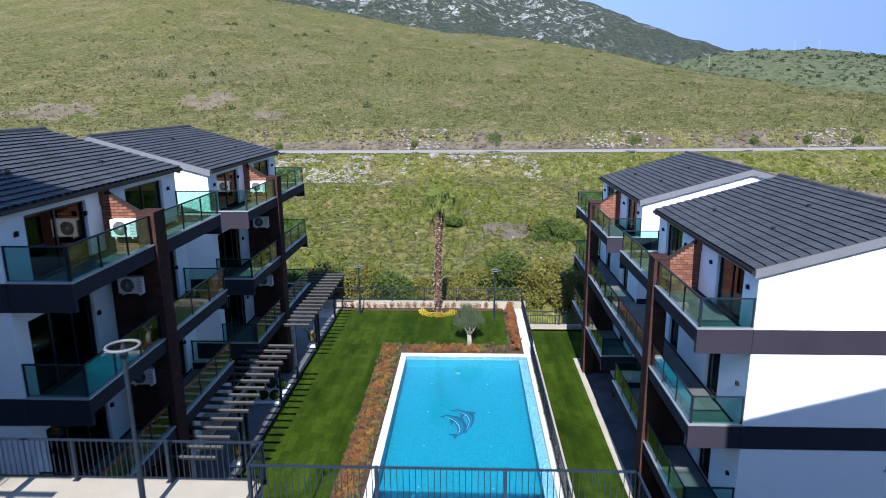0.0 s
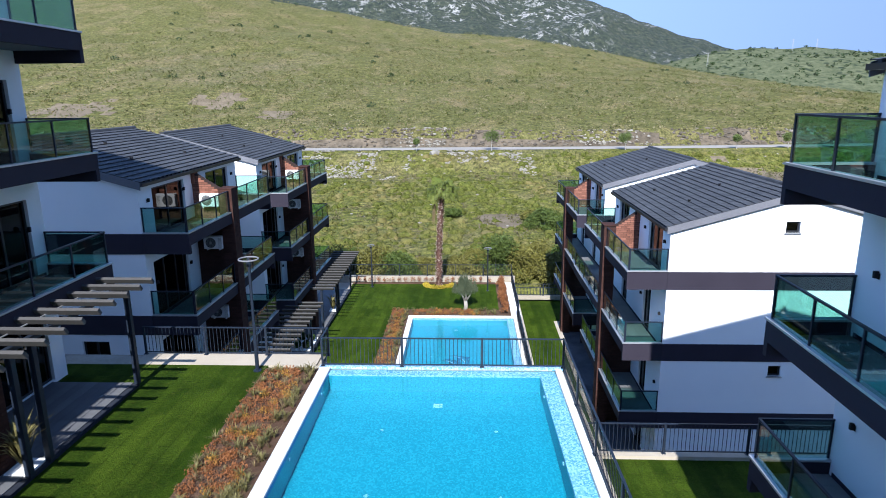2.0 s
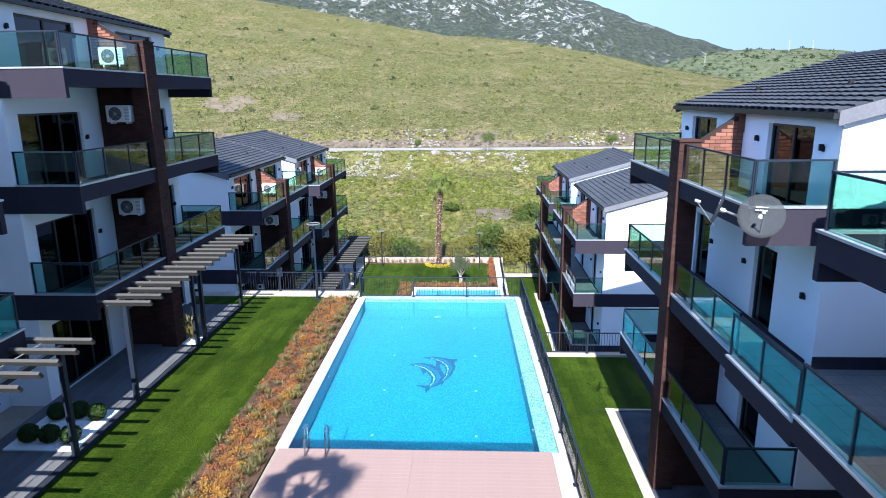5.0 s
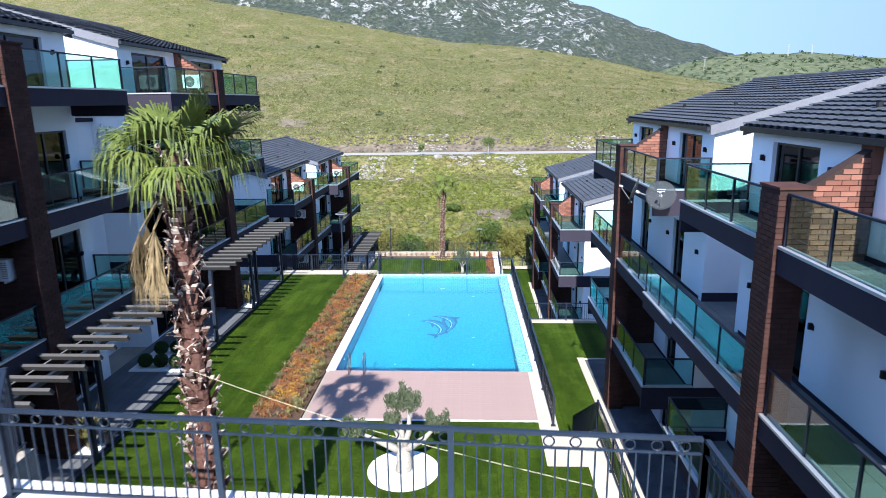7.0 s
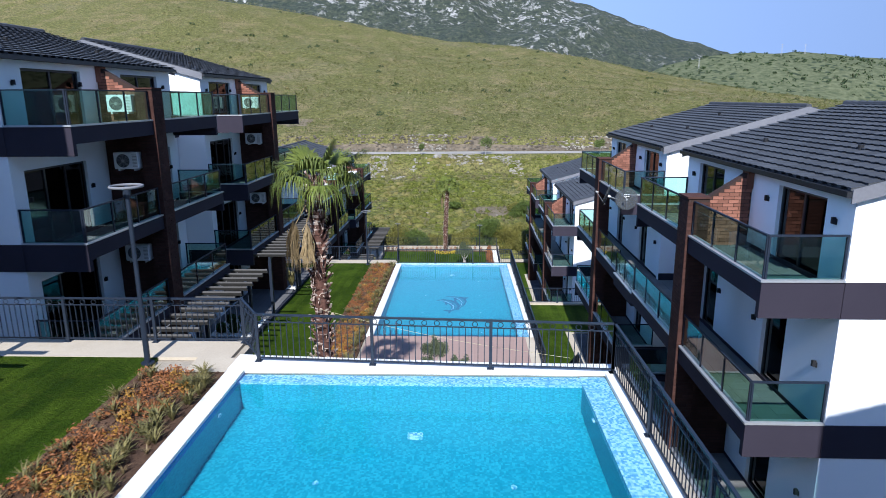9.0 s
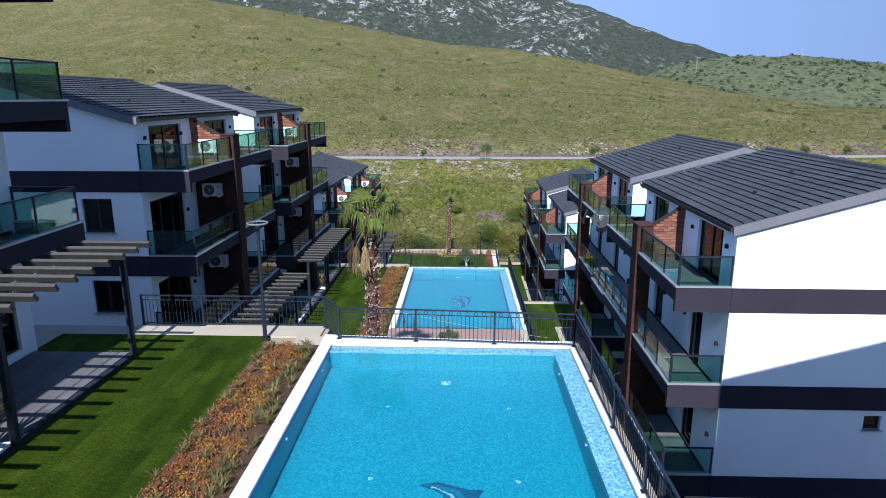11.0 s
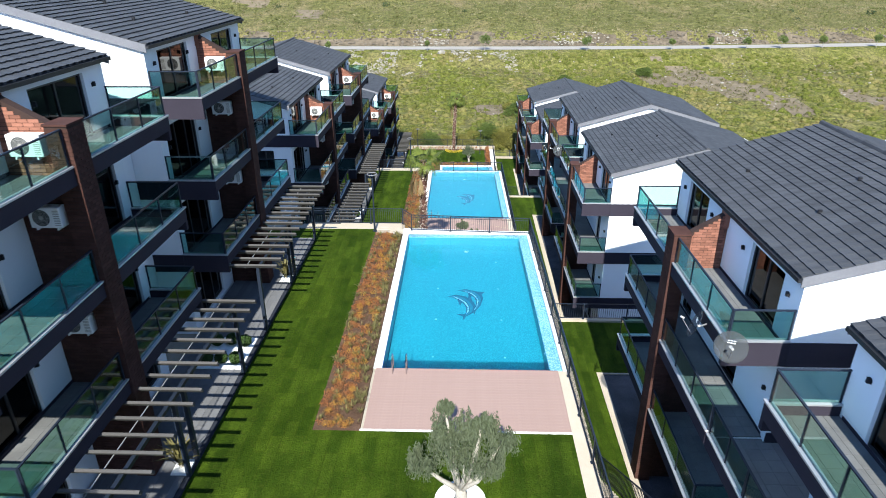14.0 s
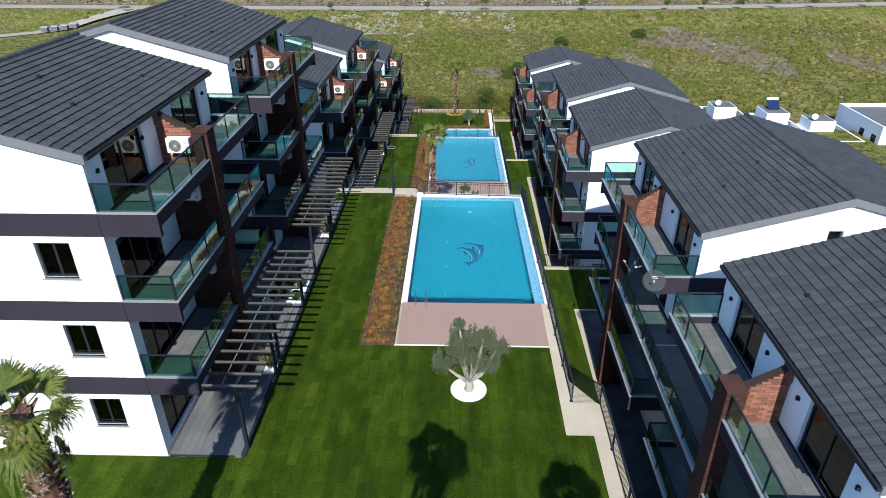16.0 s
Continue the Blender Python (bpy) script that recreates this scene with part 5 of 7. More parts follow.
def ground_z(x, y):
    """Height of the open ground: estate slope, field, road cutting, near hill."""
    side = smooth(18, 60, x)
    est = -15.0 + 8.0 * smooth(8, -2, y) + 3.0 * smooth(-26, -36, y) + 10 * smooth(-62, -90, y)
    est = est * (1 - side) + side * (-10.0 + 3.5 * smooth(20, -60, y))
    n = noise.noise(Vector((x * 0.05, y * 0.05, 0.3)))
    n2 = noise.noise(Vector((x * 0.012, y * 0.012, 4.3)))
    road_y = 121.0 + 0.0006 * x * x * (1 if x > 0 else 0.25)
    d = y - road_y
    field = -10.8 + 2.2 * (1 - smooth(44, 80, y)) * (1 - smooth(20, 34, abs(x))) + 4.2 * smooth(36, 112, y) + 0.5 * n + 3.4 * smooth(-16, -5, d)
    if y < 36:
        z = est + (field - est) * smooth(34, 38, y)
    elif d < -5:
        z = field
    elif d < 5:
        z = -2.75
    else:
        top = 0.9 + 0.8 * n
        cut = -2.75 + (top + 2.75) * smooth(5, 9, d)
        t = min(max((d - 8) / (430 - road_y - 8), 0), 1.6)
        zr = ridge_height(x) + 3 * n2
        if t <= 1:
            hill = (zr - top) * (0.88 * t + 0.12 * t * t)
        else:
            hill = (zr - top) - 60 * (t - 1) ** 2 - 14 * (t - 1)
        z = cut + hill + (1.1 * n + 2.5 * n2) * smooth(8, 60, d)
    return z


def spread(lo, hi, fine_lo, fine_hi, fine, grow):
    v = [fine_lo]
    while v[-1] < fine_hi:
        v.append(v[-1] + fine)
    s_ = fine
    while v[-1] < hi:
        s_ *= grow
        v.append(v[-1] + s_)
    s_ = fine
    w = []
    a = fine_lo
    while a > lo:
        s_ *= grow
        a -= s_
        w.append(a)
    return w[::-1] + v


gx, gy = spread(-900, 900, -130, 150, 3.0, 1.08), spread(-160, 620, 30, 150, 2.0, 1.05)
gv = [(x, y, ground_z(x, y)) for y in gy for x in gx]
nx_ = len(gx)
gf = [(j * nx_ + i, j * nx_ + i + 1, (j + 1) * nx_ + i + 1, (j + 1) * nx_ + i) for j in range(len(gy) - 1) for i in range(nx_ - 1)]
ground = stuff_mesh("ground", gv, gf, M["hill"], None, "open spring hillside with scrub and dry grass", "structure", "ground")
ground.data.materials.append(M["cutting"])
ground.data.materials.append(M["stony"])
ground.data.materials.append(M["meadow"])


def patchy(x, y):
    """Bare stony ground in the field."""
    wob = 0.6 * noise.noise(Vector((x * 0.15, y * 0.15, 2)))
    if y > 128:
        return ((x + 107) / 13) ** 2 + ((y - 152) / 12) ** 2 + 2.2 * wob < 0.6 or ((x + 71) / 10) ** 2 + ((y - 166) / 8) ** 2 + 2.2 * wob < 0.5 or ((x + 50) / 7) ** 2 + ((y - 150) / 6) ** 2 + 1.3 * wob < 0.6
    return ((x - 63 - 0.4 * (90 - y)) / 7.5) ** 2 + ((y - 90) / 24) ** 2 + wob < 0.9 or ((x - 5) / 3.5) ** 2 + ((y - 69) / 6) ** 2 + wob < 0.9 or ((x - 49) / 6) ** 2 + ((y - 97) / 9) ** 2 + wob < 0.7 or ((x - 40) / 5) ** 2 + ((y - 82) / 8) ** 2 + 1.4 * wob < 0.5 or ((x - 92 - 0.3 * (80 - y)) / 6) ** 2 + ((y - 78) / 16) ** 2 + 1.4 * wob < 0.6


for p_ in ground.data.polygons:
    p_.use_smooth = True
    cx_, cy_ = p_.center[0], p_.center[1]
    d_ = cy_ - (121.0 + 0.0006 * cx_ * cx_ * (1 if cx_ > 0 else 0.25))
    if 5.2 < d_ < 7.0 + 3.2 * noise.noise(Vector((cx_ * 0.09, 0, 3))) and abs(cx_) < 330:
        p_.material_index = 1
    elif patchy(cx_, cy_):
        p_.material_index = 2
    elif d_ < -2 and cy_ > 20:
        p_.material_index = 3

# road
rv, rf = [], []
xs = list(np.arange(-300, 401, 5.0))
for x in xs:
    yc = 121.0 + 0.0006 * x * x * (1 if x > 0 else 0.25)
    rv += [(x, yc - 3.2, -2.70), (x, yc + 3.2, -2.66)]
rf = [(2 * i, 2 * i + 2, 2 * i + 3, 2 * i + 1) for i in range(len(xs) - 1)]
stuff_mesh("road", rv, rf, M["asphalt"], None, "pale asphalt country road below the hill", "structure", "road")


def range_mesh(name, label, crest, y0, y1, x0, x1, nx, ny, base, rough, material):
    """A far mountain: a face rising from its foot to a crest line, roughened."""
    v, f = [], []
    for j in range(ny + 1):
        t = j / ny
        for i in range(nx + 1):
            x = x0 + (x1 - x0) * i / nx
            h = crest(x)
            y = y0 + (y1 - y0) * t
            k = noise.fractal(Vector((x * 0.004, y * 0.004, 1.7)), 0.9, 2.0, 6)
            v.append((x, y, base + (h - base) * (t ** 0.85) + rough * k * (0.25 + math.sin(math.pi * min(t, 0.95)))))
    for j in range(ny):
        for i in range(nx):
            f.append((j * (nx + 1) + i, j * (nx + 1) + i + 1, (j + 1) * (nx + 1) + i + 1, (j + 1) * (nx + 1) + i))
    # back side
    b = len(v)
    for i in range(nx + 1):
        v.append((x0 + (x1 - x0) * i / nx, y1 + 400, base))
    for i in range(nx):
        f.append((ny * (nx + 1) + i, ny * (nx + 1) + i + 1, b + i + 1, b + i))
    ob = stuff_mesh(name, v, f, material, None, label, "structure", "mountain")
    for p in ob.data.polygons:
        p.use_smooth = True
    return ob


def crest_line(points):
    px, pz = [p[0] for p in points], [p[1] for p in points]
    return lambda x: float(np.interp(x, px, pz)) + 10 * noise.noise(Vector((x * 0.006, 0, 9.1))) + 5 * noise.noise(Vector((x * 0.02, 3, 9.1)))


D1 = 2400.0
elev = lambda az, el, D: (D * math.tan(radians(az)), 8 + D / math.cos(radians(az)) * math.tan(radians(el)))
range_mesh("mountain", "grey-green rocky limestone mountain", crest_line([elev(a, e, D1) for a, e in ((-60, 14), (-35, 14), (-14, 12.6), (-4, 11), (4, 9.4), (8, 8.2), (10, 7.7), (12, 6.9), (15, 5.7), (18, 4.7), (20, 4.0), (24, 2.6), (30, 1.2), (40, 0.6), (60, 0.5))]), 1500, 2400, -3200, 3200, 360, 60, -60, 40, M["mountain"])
D2 = 1000.0
far_crest = crest_line([elev(a, e, D2) for a, e in ((-10, -3), (8, -2), (14, 0.5), (17, 2.4), (21, 3.65), (24, 3.6), (27.4, 3.4), (31.6, 2.85), (36, 2.4), (45, 2.4), (60, 3))])
range_mesh("far_hill", "low green hill dotted with trees", far_crest, 650, 1000, -250, 1900, 160, 24, -45, 8, M["far_hill"])

# ---------------------------------------------------------------- plants
rng = np.random.default_rng(7)


def leaf_quads(centres, size, up=0.3, aspect=0.5):
    """Small bent leaves as two triangles each round the centres, turned at random."""
    n = len(centres)
    c = np.asarray(centres, float)
    d = rng.normal(size=(n, 3))
    d[:, 2] += up
    d /= np.linalg.norm(d, axis=1)[:, None]
    r = rng.normal(size=(n, 3))
    w = np.cross(d, r)
    w /= np.linalg.norm(w, axis=1)[:, None] + 1e-9
    L = (np.asarray(size) * (0.7 + 0.6 * rng.random(n)))[:, None]
    W = L * aspect
    nrm = np.cross(d, w)
    verts = np.stack([c - d * L * 0.5, c + w * W * 0.5 + nrm * L * 0.1, c + d * L * 0.5, c - w * W * 0.5 + nrm * L * 0.1], 1).reshape(-1, 3)
    faces = np.arange(n * 4).reshape(n, 4)
    return verts, faces


def cloud(centre, radii, n, shell=0.55):
    """Points in a lumpy ball, denser towards its skin."""
    d = rng.normal(size=(n, 3))
    d /= np.linalg.norm(d, axis=1)[:, None]
    r = shell + (1 - shell) * rng.random(n) ** 0.6
    return np.asarray(centre) + d * r[:, None] * np.asarray(radii)


def lumpy(centre, radii, lumps, n, spread=0.6):
    out = []
    for _ in range(lumps):
        d = rng.normal(size=3)
        d /= np.linalg.norm(d)
        d[2] = abs(d[2]) * 0.9 - 0.15
        out.append(cloud(np.asarray(centre) + d * np.asarray(radii) * spread, np.asarray(radii) * rng.uniform(0.35, 0.6), n // lumps, 0.4))
    return np.concatenate(out)


def bush(name, at, radii, material, n, leaf, label, category="bush", group=""):
    b = thing(name, at, label, category, group)
    pts = np.concatenate([lumpy((at[0], at[1], at[2] + radii[2] * 0.8), radii, 9, n), lumpy((at[0], at[1], at[2] + radii[2] * 0.35), (radii[0] * 1.05, radii[1] * 1.05, radii[2] * 0.7), 8, n // 2, 0.7)])
    pts = pts[pts[:, 2] > at[2]]
    stuff_mesh("foliage", *leaf_quads(pts, leaf), M[material], b)
    part("stem", rod(bmesh.new(), (at[0], at[1], at[2] - 0.1), (at[0] + 0.1, at[1], at[2] + radii[2] * 0.8), 0.05, 6, 0.02), M["trunk"], b)
    return b


def limb(bm, pts, r0, r1, sides=7):
    """One bent, tapering tube through the points."""
    pts = [Vector(q) for q in pts]
    n = len(pts) - 1
    rings, across = [], None
    for i, q in enumerate(pts):
        d = (pts[min(i + 1, n)] - pts[max(i - 1, 0)]).normalized()
        if across is None:
            across = d.orthogonal().normalized()
        across = (across - d * across.dot(d)).normalized()
        other = d.cross(across)
        r = r0 + (r1 - r0) * i / n
        rings.append([bm.verts.new(q + (across * math.cos(2 * math.pi * k / sides) + other * math.sin(2 * math.pi * k / sides)) * r) for k in range(sides)])
    for lo, hi in zip(rings, rings[1:]):
        for k in range(sides):
            bm.faces.new((lo[k], lo[(k + 1) % sides], hi[(k + 1) % sides], hi[k]))
    bm.faces.new(rings[0][::-1])
    bm.faces.new(rings[-1])


def palm(x, y, z, height, r0, r1, leaves, leaf_len, dry, label, lean=(0, 0), boots=True, dead_from=2.6, droop=74, reach=(), broad=0.018):
    """A fan palm: trunk clad in leaf boots, a crown of pleated fans, dead fans hanging below it."""
    p = thing("palm_tree", (x, y, z), label, "palm tree", "palm trees")
    bm = bmesh.new()
    pts = [(x + lean[0] * t * t, y + lean[1] * t * t, z + height * t) for t in np.linspace(0, 1, 9)]
    limb(bm, pts, r0, r1, 12)
    part("trunk", bm, M["bark_palm"], p)
    if boots:
        v, f, v2, f2 = [], [], [], []
        n = int(height / 0.16)
        for k in range(n):
            t = k / n
            rr = r0 + (r1 - r0) * t
            cx, cy, cz = x + lean[0] * t * t, y + lean[1] * t * t, z + height * t
            for j in range(7):
                a = 2 * math.pi * (j / 7 + 0.137 * k) + rng.uniform(-0.5, 0.5)
                o, w = np.array((math.cos(a), math.sin(a), 0)), np.array((-math.sin(a), math.cos(a), 0))
                base = np.array((cx, cy, cz + rng.uniform(-0.1, 0.1))) + o * rr * 0.88
                L, ww, out = rng.uniform(0.10, 0.28), rng.uniform(0.04, 0.105), rng.uniform(0.05, 0.19)
                tip = base + np.array((0, 0, L)) + o * out + w * rng.uniform(-0.08, 0.08)
                cutat = rng.uniform(0.62, 0.95)
                for _ in range(2):      # torn fibres at the boot's edge
                    c0 = base + (tip - base) * rng.uniform(0.4, 1.0) + w * rng.uniform(-1, 1) * ww
                    c1 = c0 + o * rng.uniform(0.02, 0.09) + w * rng.uniform(-0.1, 0.1) + np.array((0, 0, rng.uniform(-0.12, 0.07)))
                    c2 = c1 + o * rng.uniform(-0.03, 0.03) + w * rng.uniform(-0.05, 0.05) + np.array((0, 0, rng.uniform(-0.12, 0.02)))
                    e = w * rng.uniform(0.003, 0.012)
                    b = len(v2)
                    v2 += [c0 + e, c0 - e, c1 - e, c1 + e, c2]
                    f2 += [(b, b + 1, b + 2, b + 3), (b + 3, b + 2, b + 4)]
                for vv, ff, lo, hi in ((v, f, 0.0, cutat), (v2, f2, cutat - 0.03, 1.0)):
                    if lo > 0 and rng.random() < 0.08:
                        continue
                    b = len(vv)
                    c0, c1 = base + (tip - base) * lo, base + (tip - base) * hi
                    w0, w1 = ww * (1.25 - 0.55 * lo), ww * (1.25 - 0.55 * hi)
                    vv += [c0 + w * w0, c0 - w * w0, c1 - w * w1 + np.array((0, 0, rng.uniform(-0.04, 0.04))), c1 + w * w1, c0 + o * 0.05, c1 + o * 0.045]
                    ff += [(b + 1, b, b + 4), (b, b + 3, b + 5, b + 4), (b + 4, b + 5, b + 2, b + 1), (b + 3, b + 2, b + 5)]
        stuff_mesh("bark_sheath", v, f, M["bark_palm"], p)
        stuff_mesh("sheath_edging", v2, f2, M["boot_pale"], p)
    top = np.array(pts[-1])

    def fan(a, el, L, dead, limp=1.0):
        """One fan: a long stalk, pleats that spread from its hub, tips that hang."""
        v, f = [], []
        o = np.array((math.cos(a) * math.cos(el), math.sin(a) * math.cos(el), math.sin(el)))
        side = np.array((-math.sin(a), math.cos(a), 0.0))
        flat_o = np.array((math.cos(a), math.sin(a), 0.0))
        root = top + np.array((0, 0, -0.15 if not dead else -0.75))
        if dead:
            mid = root + flat_o * L * 0.28 + np.array((0, 0, 0.05))
            hub = root + flat_o * L * 0.55 + np.array((0, 0, -L * rng.uniform(0.25, 0.5)))
        else:
            mid = root + o * L * 0.26
            hub = root + o * L * 0.48 + np.array((0, 0, -0.05 * L))
        for k, (a_, b_) in enumerate(((root, mid), (mid, hub))):
            b = len(v)
            v += [a_ + side * 0.028, a_ - side * 0.028, b_ - side * 0.02, b_ + side * 0.02, a_ + np.array((0, 0, -0.03)), b_ + np.array((0, 0, -0.02))]
            f += [(b, b + 1, b + 2, b + 3), (b, b + 3, b + 5, b + 4), (b + 1, b + 4, b + 5, b + 2)]
        if dead:
            o = np.array((0, 0, -1.0)) + flat_o * 0.12
            o /= np.linalg.norm(o)
        nrm = np.cross(o, side)
        n = 68 if not dead else 84
        width = 2.9 if not dead else 0.46
        for i in range(n):
            th = (i / (n - 1) - 0.5) * width
            dirn = o * math.cos(th) + side * math.sin(th)
            ln = L * (0.62 if not dead else 0.78) * (1 - 0.12 * abs(th)) * (rng.uniform(0.9, 1.08) if not dead else rng.uniform(0.45, 1.3))
            wide = broad if not dead else rng.uniform(0.006, 0.016)
            across = side * math.cos(th) - o * math.sin(th)
            fold = nrm * ((0.03 if i % 2 else -0.03) if not dead else rng.uniform(-0.12, 0.12)) + (side * rng.uniform(-0.06, 0.06) if dead else 0)
            p1 = hub + dirn * ln * 0.48 + fold + np.array((0, 0, -0.04 * ln))
            hang = ln * (rng.uniform(0.3, 1.2) if not dead else rng.uniform(0.1, 0.3)) * limp * (1.0 if el < 0.9 or dead else 0.45)
            p2 = hub + dirn * ln * 0.82 + np.array((0, 0, -0.32 * hang))
            p3 = hub + dirn * ln * 0.93 + np.array((0, 0, -1.0 * hang)) + rng.normal(size=3) * 0.03
            b = len(v)
            v += [hub, p1 + across * wide, p1 - across * wide, p2 + across * wide * 0.65, p2 - across * wide * 0.65, p3]
            f += [(b, b + 1, b + 2), (b + 1, b + 3, b + 4, b + 2), (b + 3, b + 5, b + 4)]
        return v, f
    for k in range(leaves):
        a = 2.39996 * k
        el = math.radians(66 - droop * (k / leaves) ** 0.8)
        fv, ff = fan(a, el, leaf_len * rng.uniform(0.88, 1.1), False)
        stuff_mesh("fan_leaf", fv, ff, M["palm_green"], p, kind="")
    for a, el, length in reach:
        fv, ff = fan(a, math.radians(el), length, False, 0.3)
        stuff_mesh("fan_leaf", fv, ff, M["palm_green"], p, kind="")
    for k in range(dry):
        fv, ff = fan(dead_from + 0.6 * k, 0.0, leaf_len * rng.uniform(0.85, 1.1), True)
        stuff_mesh("dead_leaf", fv, ff, M["palm_dry"], p, "dry brown hanging palm leaf", kind="")
    return p


palm(-3.03, -26.0, B_Z, 9.15, 0.25, 0.12, 11, 1.3, 4, "tall fan palm with shaggy bark in the lawn", dead_from=2.75, droop=66, reach=((-0.1, 36, 1.7),))
palm(-1.86, 33.5, A_Z, 8.35, 0.22, 0.16, 14, 1.45, 3, "slim fan palm in a ring of yellow flowers", (0.35, 0), broad=0.03)
palm(-10.4, -62.45, C_Z, 9.5, 0.32, 0.29, 11, 1.45, 3, "fan palm beside the white gable", dead_from=1.5, droop=70)
palm(-1.9, -66.7, C_Z, 10.3, 0.28, 0.2, 17, 1.35, 4, "fan palm at the lawn's upper end", broad=0.026)
palm(3.0, -68.3, C_Z, 10.0, 0.28, 0.2, 17, 1.35, 4, "fan palm at the lawn's upper end", broad=0.026)


def olive(x, y, z, clumps, label, disc, trunk_h, r0):
    """A gnarled olive with pruned leaf clumps; clumps are (dx, dy, dz, radius)."""
    t = thing("olive_tree", (x, y, z), label, "olive tree", "olive trees")
    bm = bmesh.new()
    limb(bm, [(x, y, z - 0.05), (x + 0.04, y, z + trunk_h * 0.45), (x - 0.03, y + 0.03, z + trunk_h)], r0 * 1.25, r0 * 0.85, 9)
    for dx, dy, dz, r in clumps:
        mid = (x + dx * 0.55 + 0.06, y + dy * 0.5, z + trunk_h + (dz - trunk_h) * 0.35)
        limb(bm, [(x - 0.02, y, z + trunk_h * 0.8), mid, (x + dx, y + dy, z + dz)], r0 * 0.62, r0 * 0.16, 7)
    part("trunk", bm, M["trunk"], t, "pale gnarled trunk and limbs", smooth=True)
    pts = []
    for dx, dy, dz, r in clumps:
        n = int(1250 * r * r) + 160
        pts.append(lumpy((x + dx, y + dy, z + dz), (r, r, r * 0.85), 7, n, 0.55))
        pts.append(cloud((x + dx, y + dy, z + dz), (r * 0.75, r * 0.75, r * 0.7), n // 3, 0.2))
        for _ in range(5):
            a = rng.uniform(0, 6.283)
            pts.append(cloud((x + dx + 0.6 * r * math.cos(a), y + dy + 0.6 * r * math.sin(a), z + dz + 0.55 * r), (0.13, 0.13, rng.uniform(0.5, 0.9) * r), 130, 0.1))
    stuff_mesh("foliage", *leaf_quads(np.concatenate(pts), 0.13, 1.6, 0.24), M["olive_leaf"], t, "grey-green olive foliage")
    if disc:
        g = thing("gravel_disc", (x, y, z), "round white pebble bed under the olive tree", "gravel")
        part("bed", rod(bmesh.new(), (x, y, z - 0.02), (x, y, z + 0.05), disc, 40), M["white_gravel"], g)


olive(-0.45, -19.95, B_Z, [(-0.15, 0.1, 1.95, 0.42), (0.2, 0.15, 1.9, 0.36), (-1.3, 0.0, 1.2, 0.36), (0.95, 0.1, 1.35, 0.36), (-0.25, -0.1, 1.55, 0.2)], "pruned olive tree with pale limbs in a pebble bed", 0.98, 0.75, 0.2)
olive(-0.45, -50.75, C_Z, [(-0.35, 0, 2.6, 0.7), (0.5, 0.1, 2.6, 0.62), (1.2, 0.1, 2.3, 0.62), (-1.1, -0.1, 1.45, 0.62), (0.1, -0.3, 1.75, 0.75), (0.85, -0.2, 1.55, 0.6), (-0.45, 0.1, 3.4, 0.26), (-0.5, 0.3, 1.9, 0.65), (0.6, -0.1, 3.1, 0.3)], "leafy olive tree in a pebble bed", 0.8, 0.6, 0.18)
olive(0.46, 27.1, A_Z, [(0, 0, 1.75, 0.75), (-0.5, 0, 1.62, 0.55), (0.5, 0.1, 1.62, 0.55), (0, 0.2, 2.1, 0.55), (0, -0.35, 1.6, 0.6)], "round-clipped olive tree on the lawn", 0, 0.9, 0.15)


def blades(centres, height, spread, per, width=0.012):
    """Arching grass blades from each tuft's foot."""
    v, f = [], []
    for c in centres:
        for _ in range(per):
            a, lean = rng.random() * 6.283, rng.uniform(0.3, 1.0) * spread
            h = height * rng.uniform(0.6, 1.15)
            o, w = np.array((math.cos(a), math.sin(a), 0)), np.array((-math.sin(a), math.cos(a), 0)) * width
            c = np.asarray(c, float)
            p1, p2 = c + o * lean * 0.4 + np.array((0, 0, h * 0.75)), c + o * lean + np.array((0, 0, h))
            b = len(v)
            v += [c + w, c - w, p1 - w * 0.8, p1 + w * 0.8, p2]
            f += [(b, b + 1, b + 2, b + 3), (b + 3, b + 2, b + 4)]
    return v, f


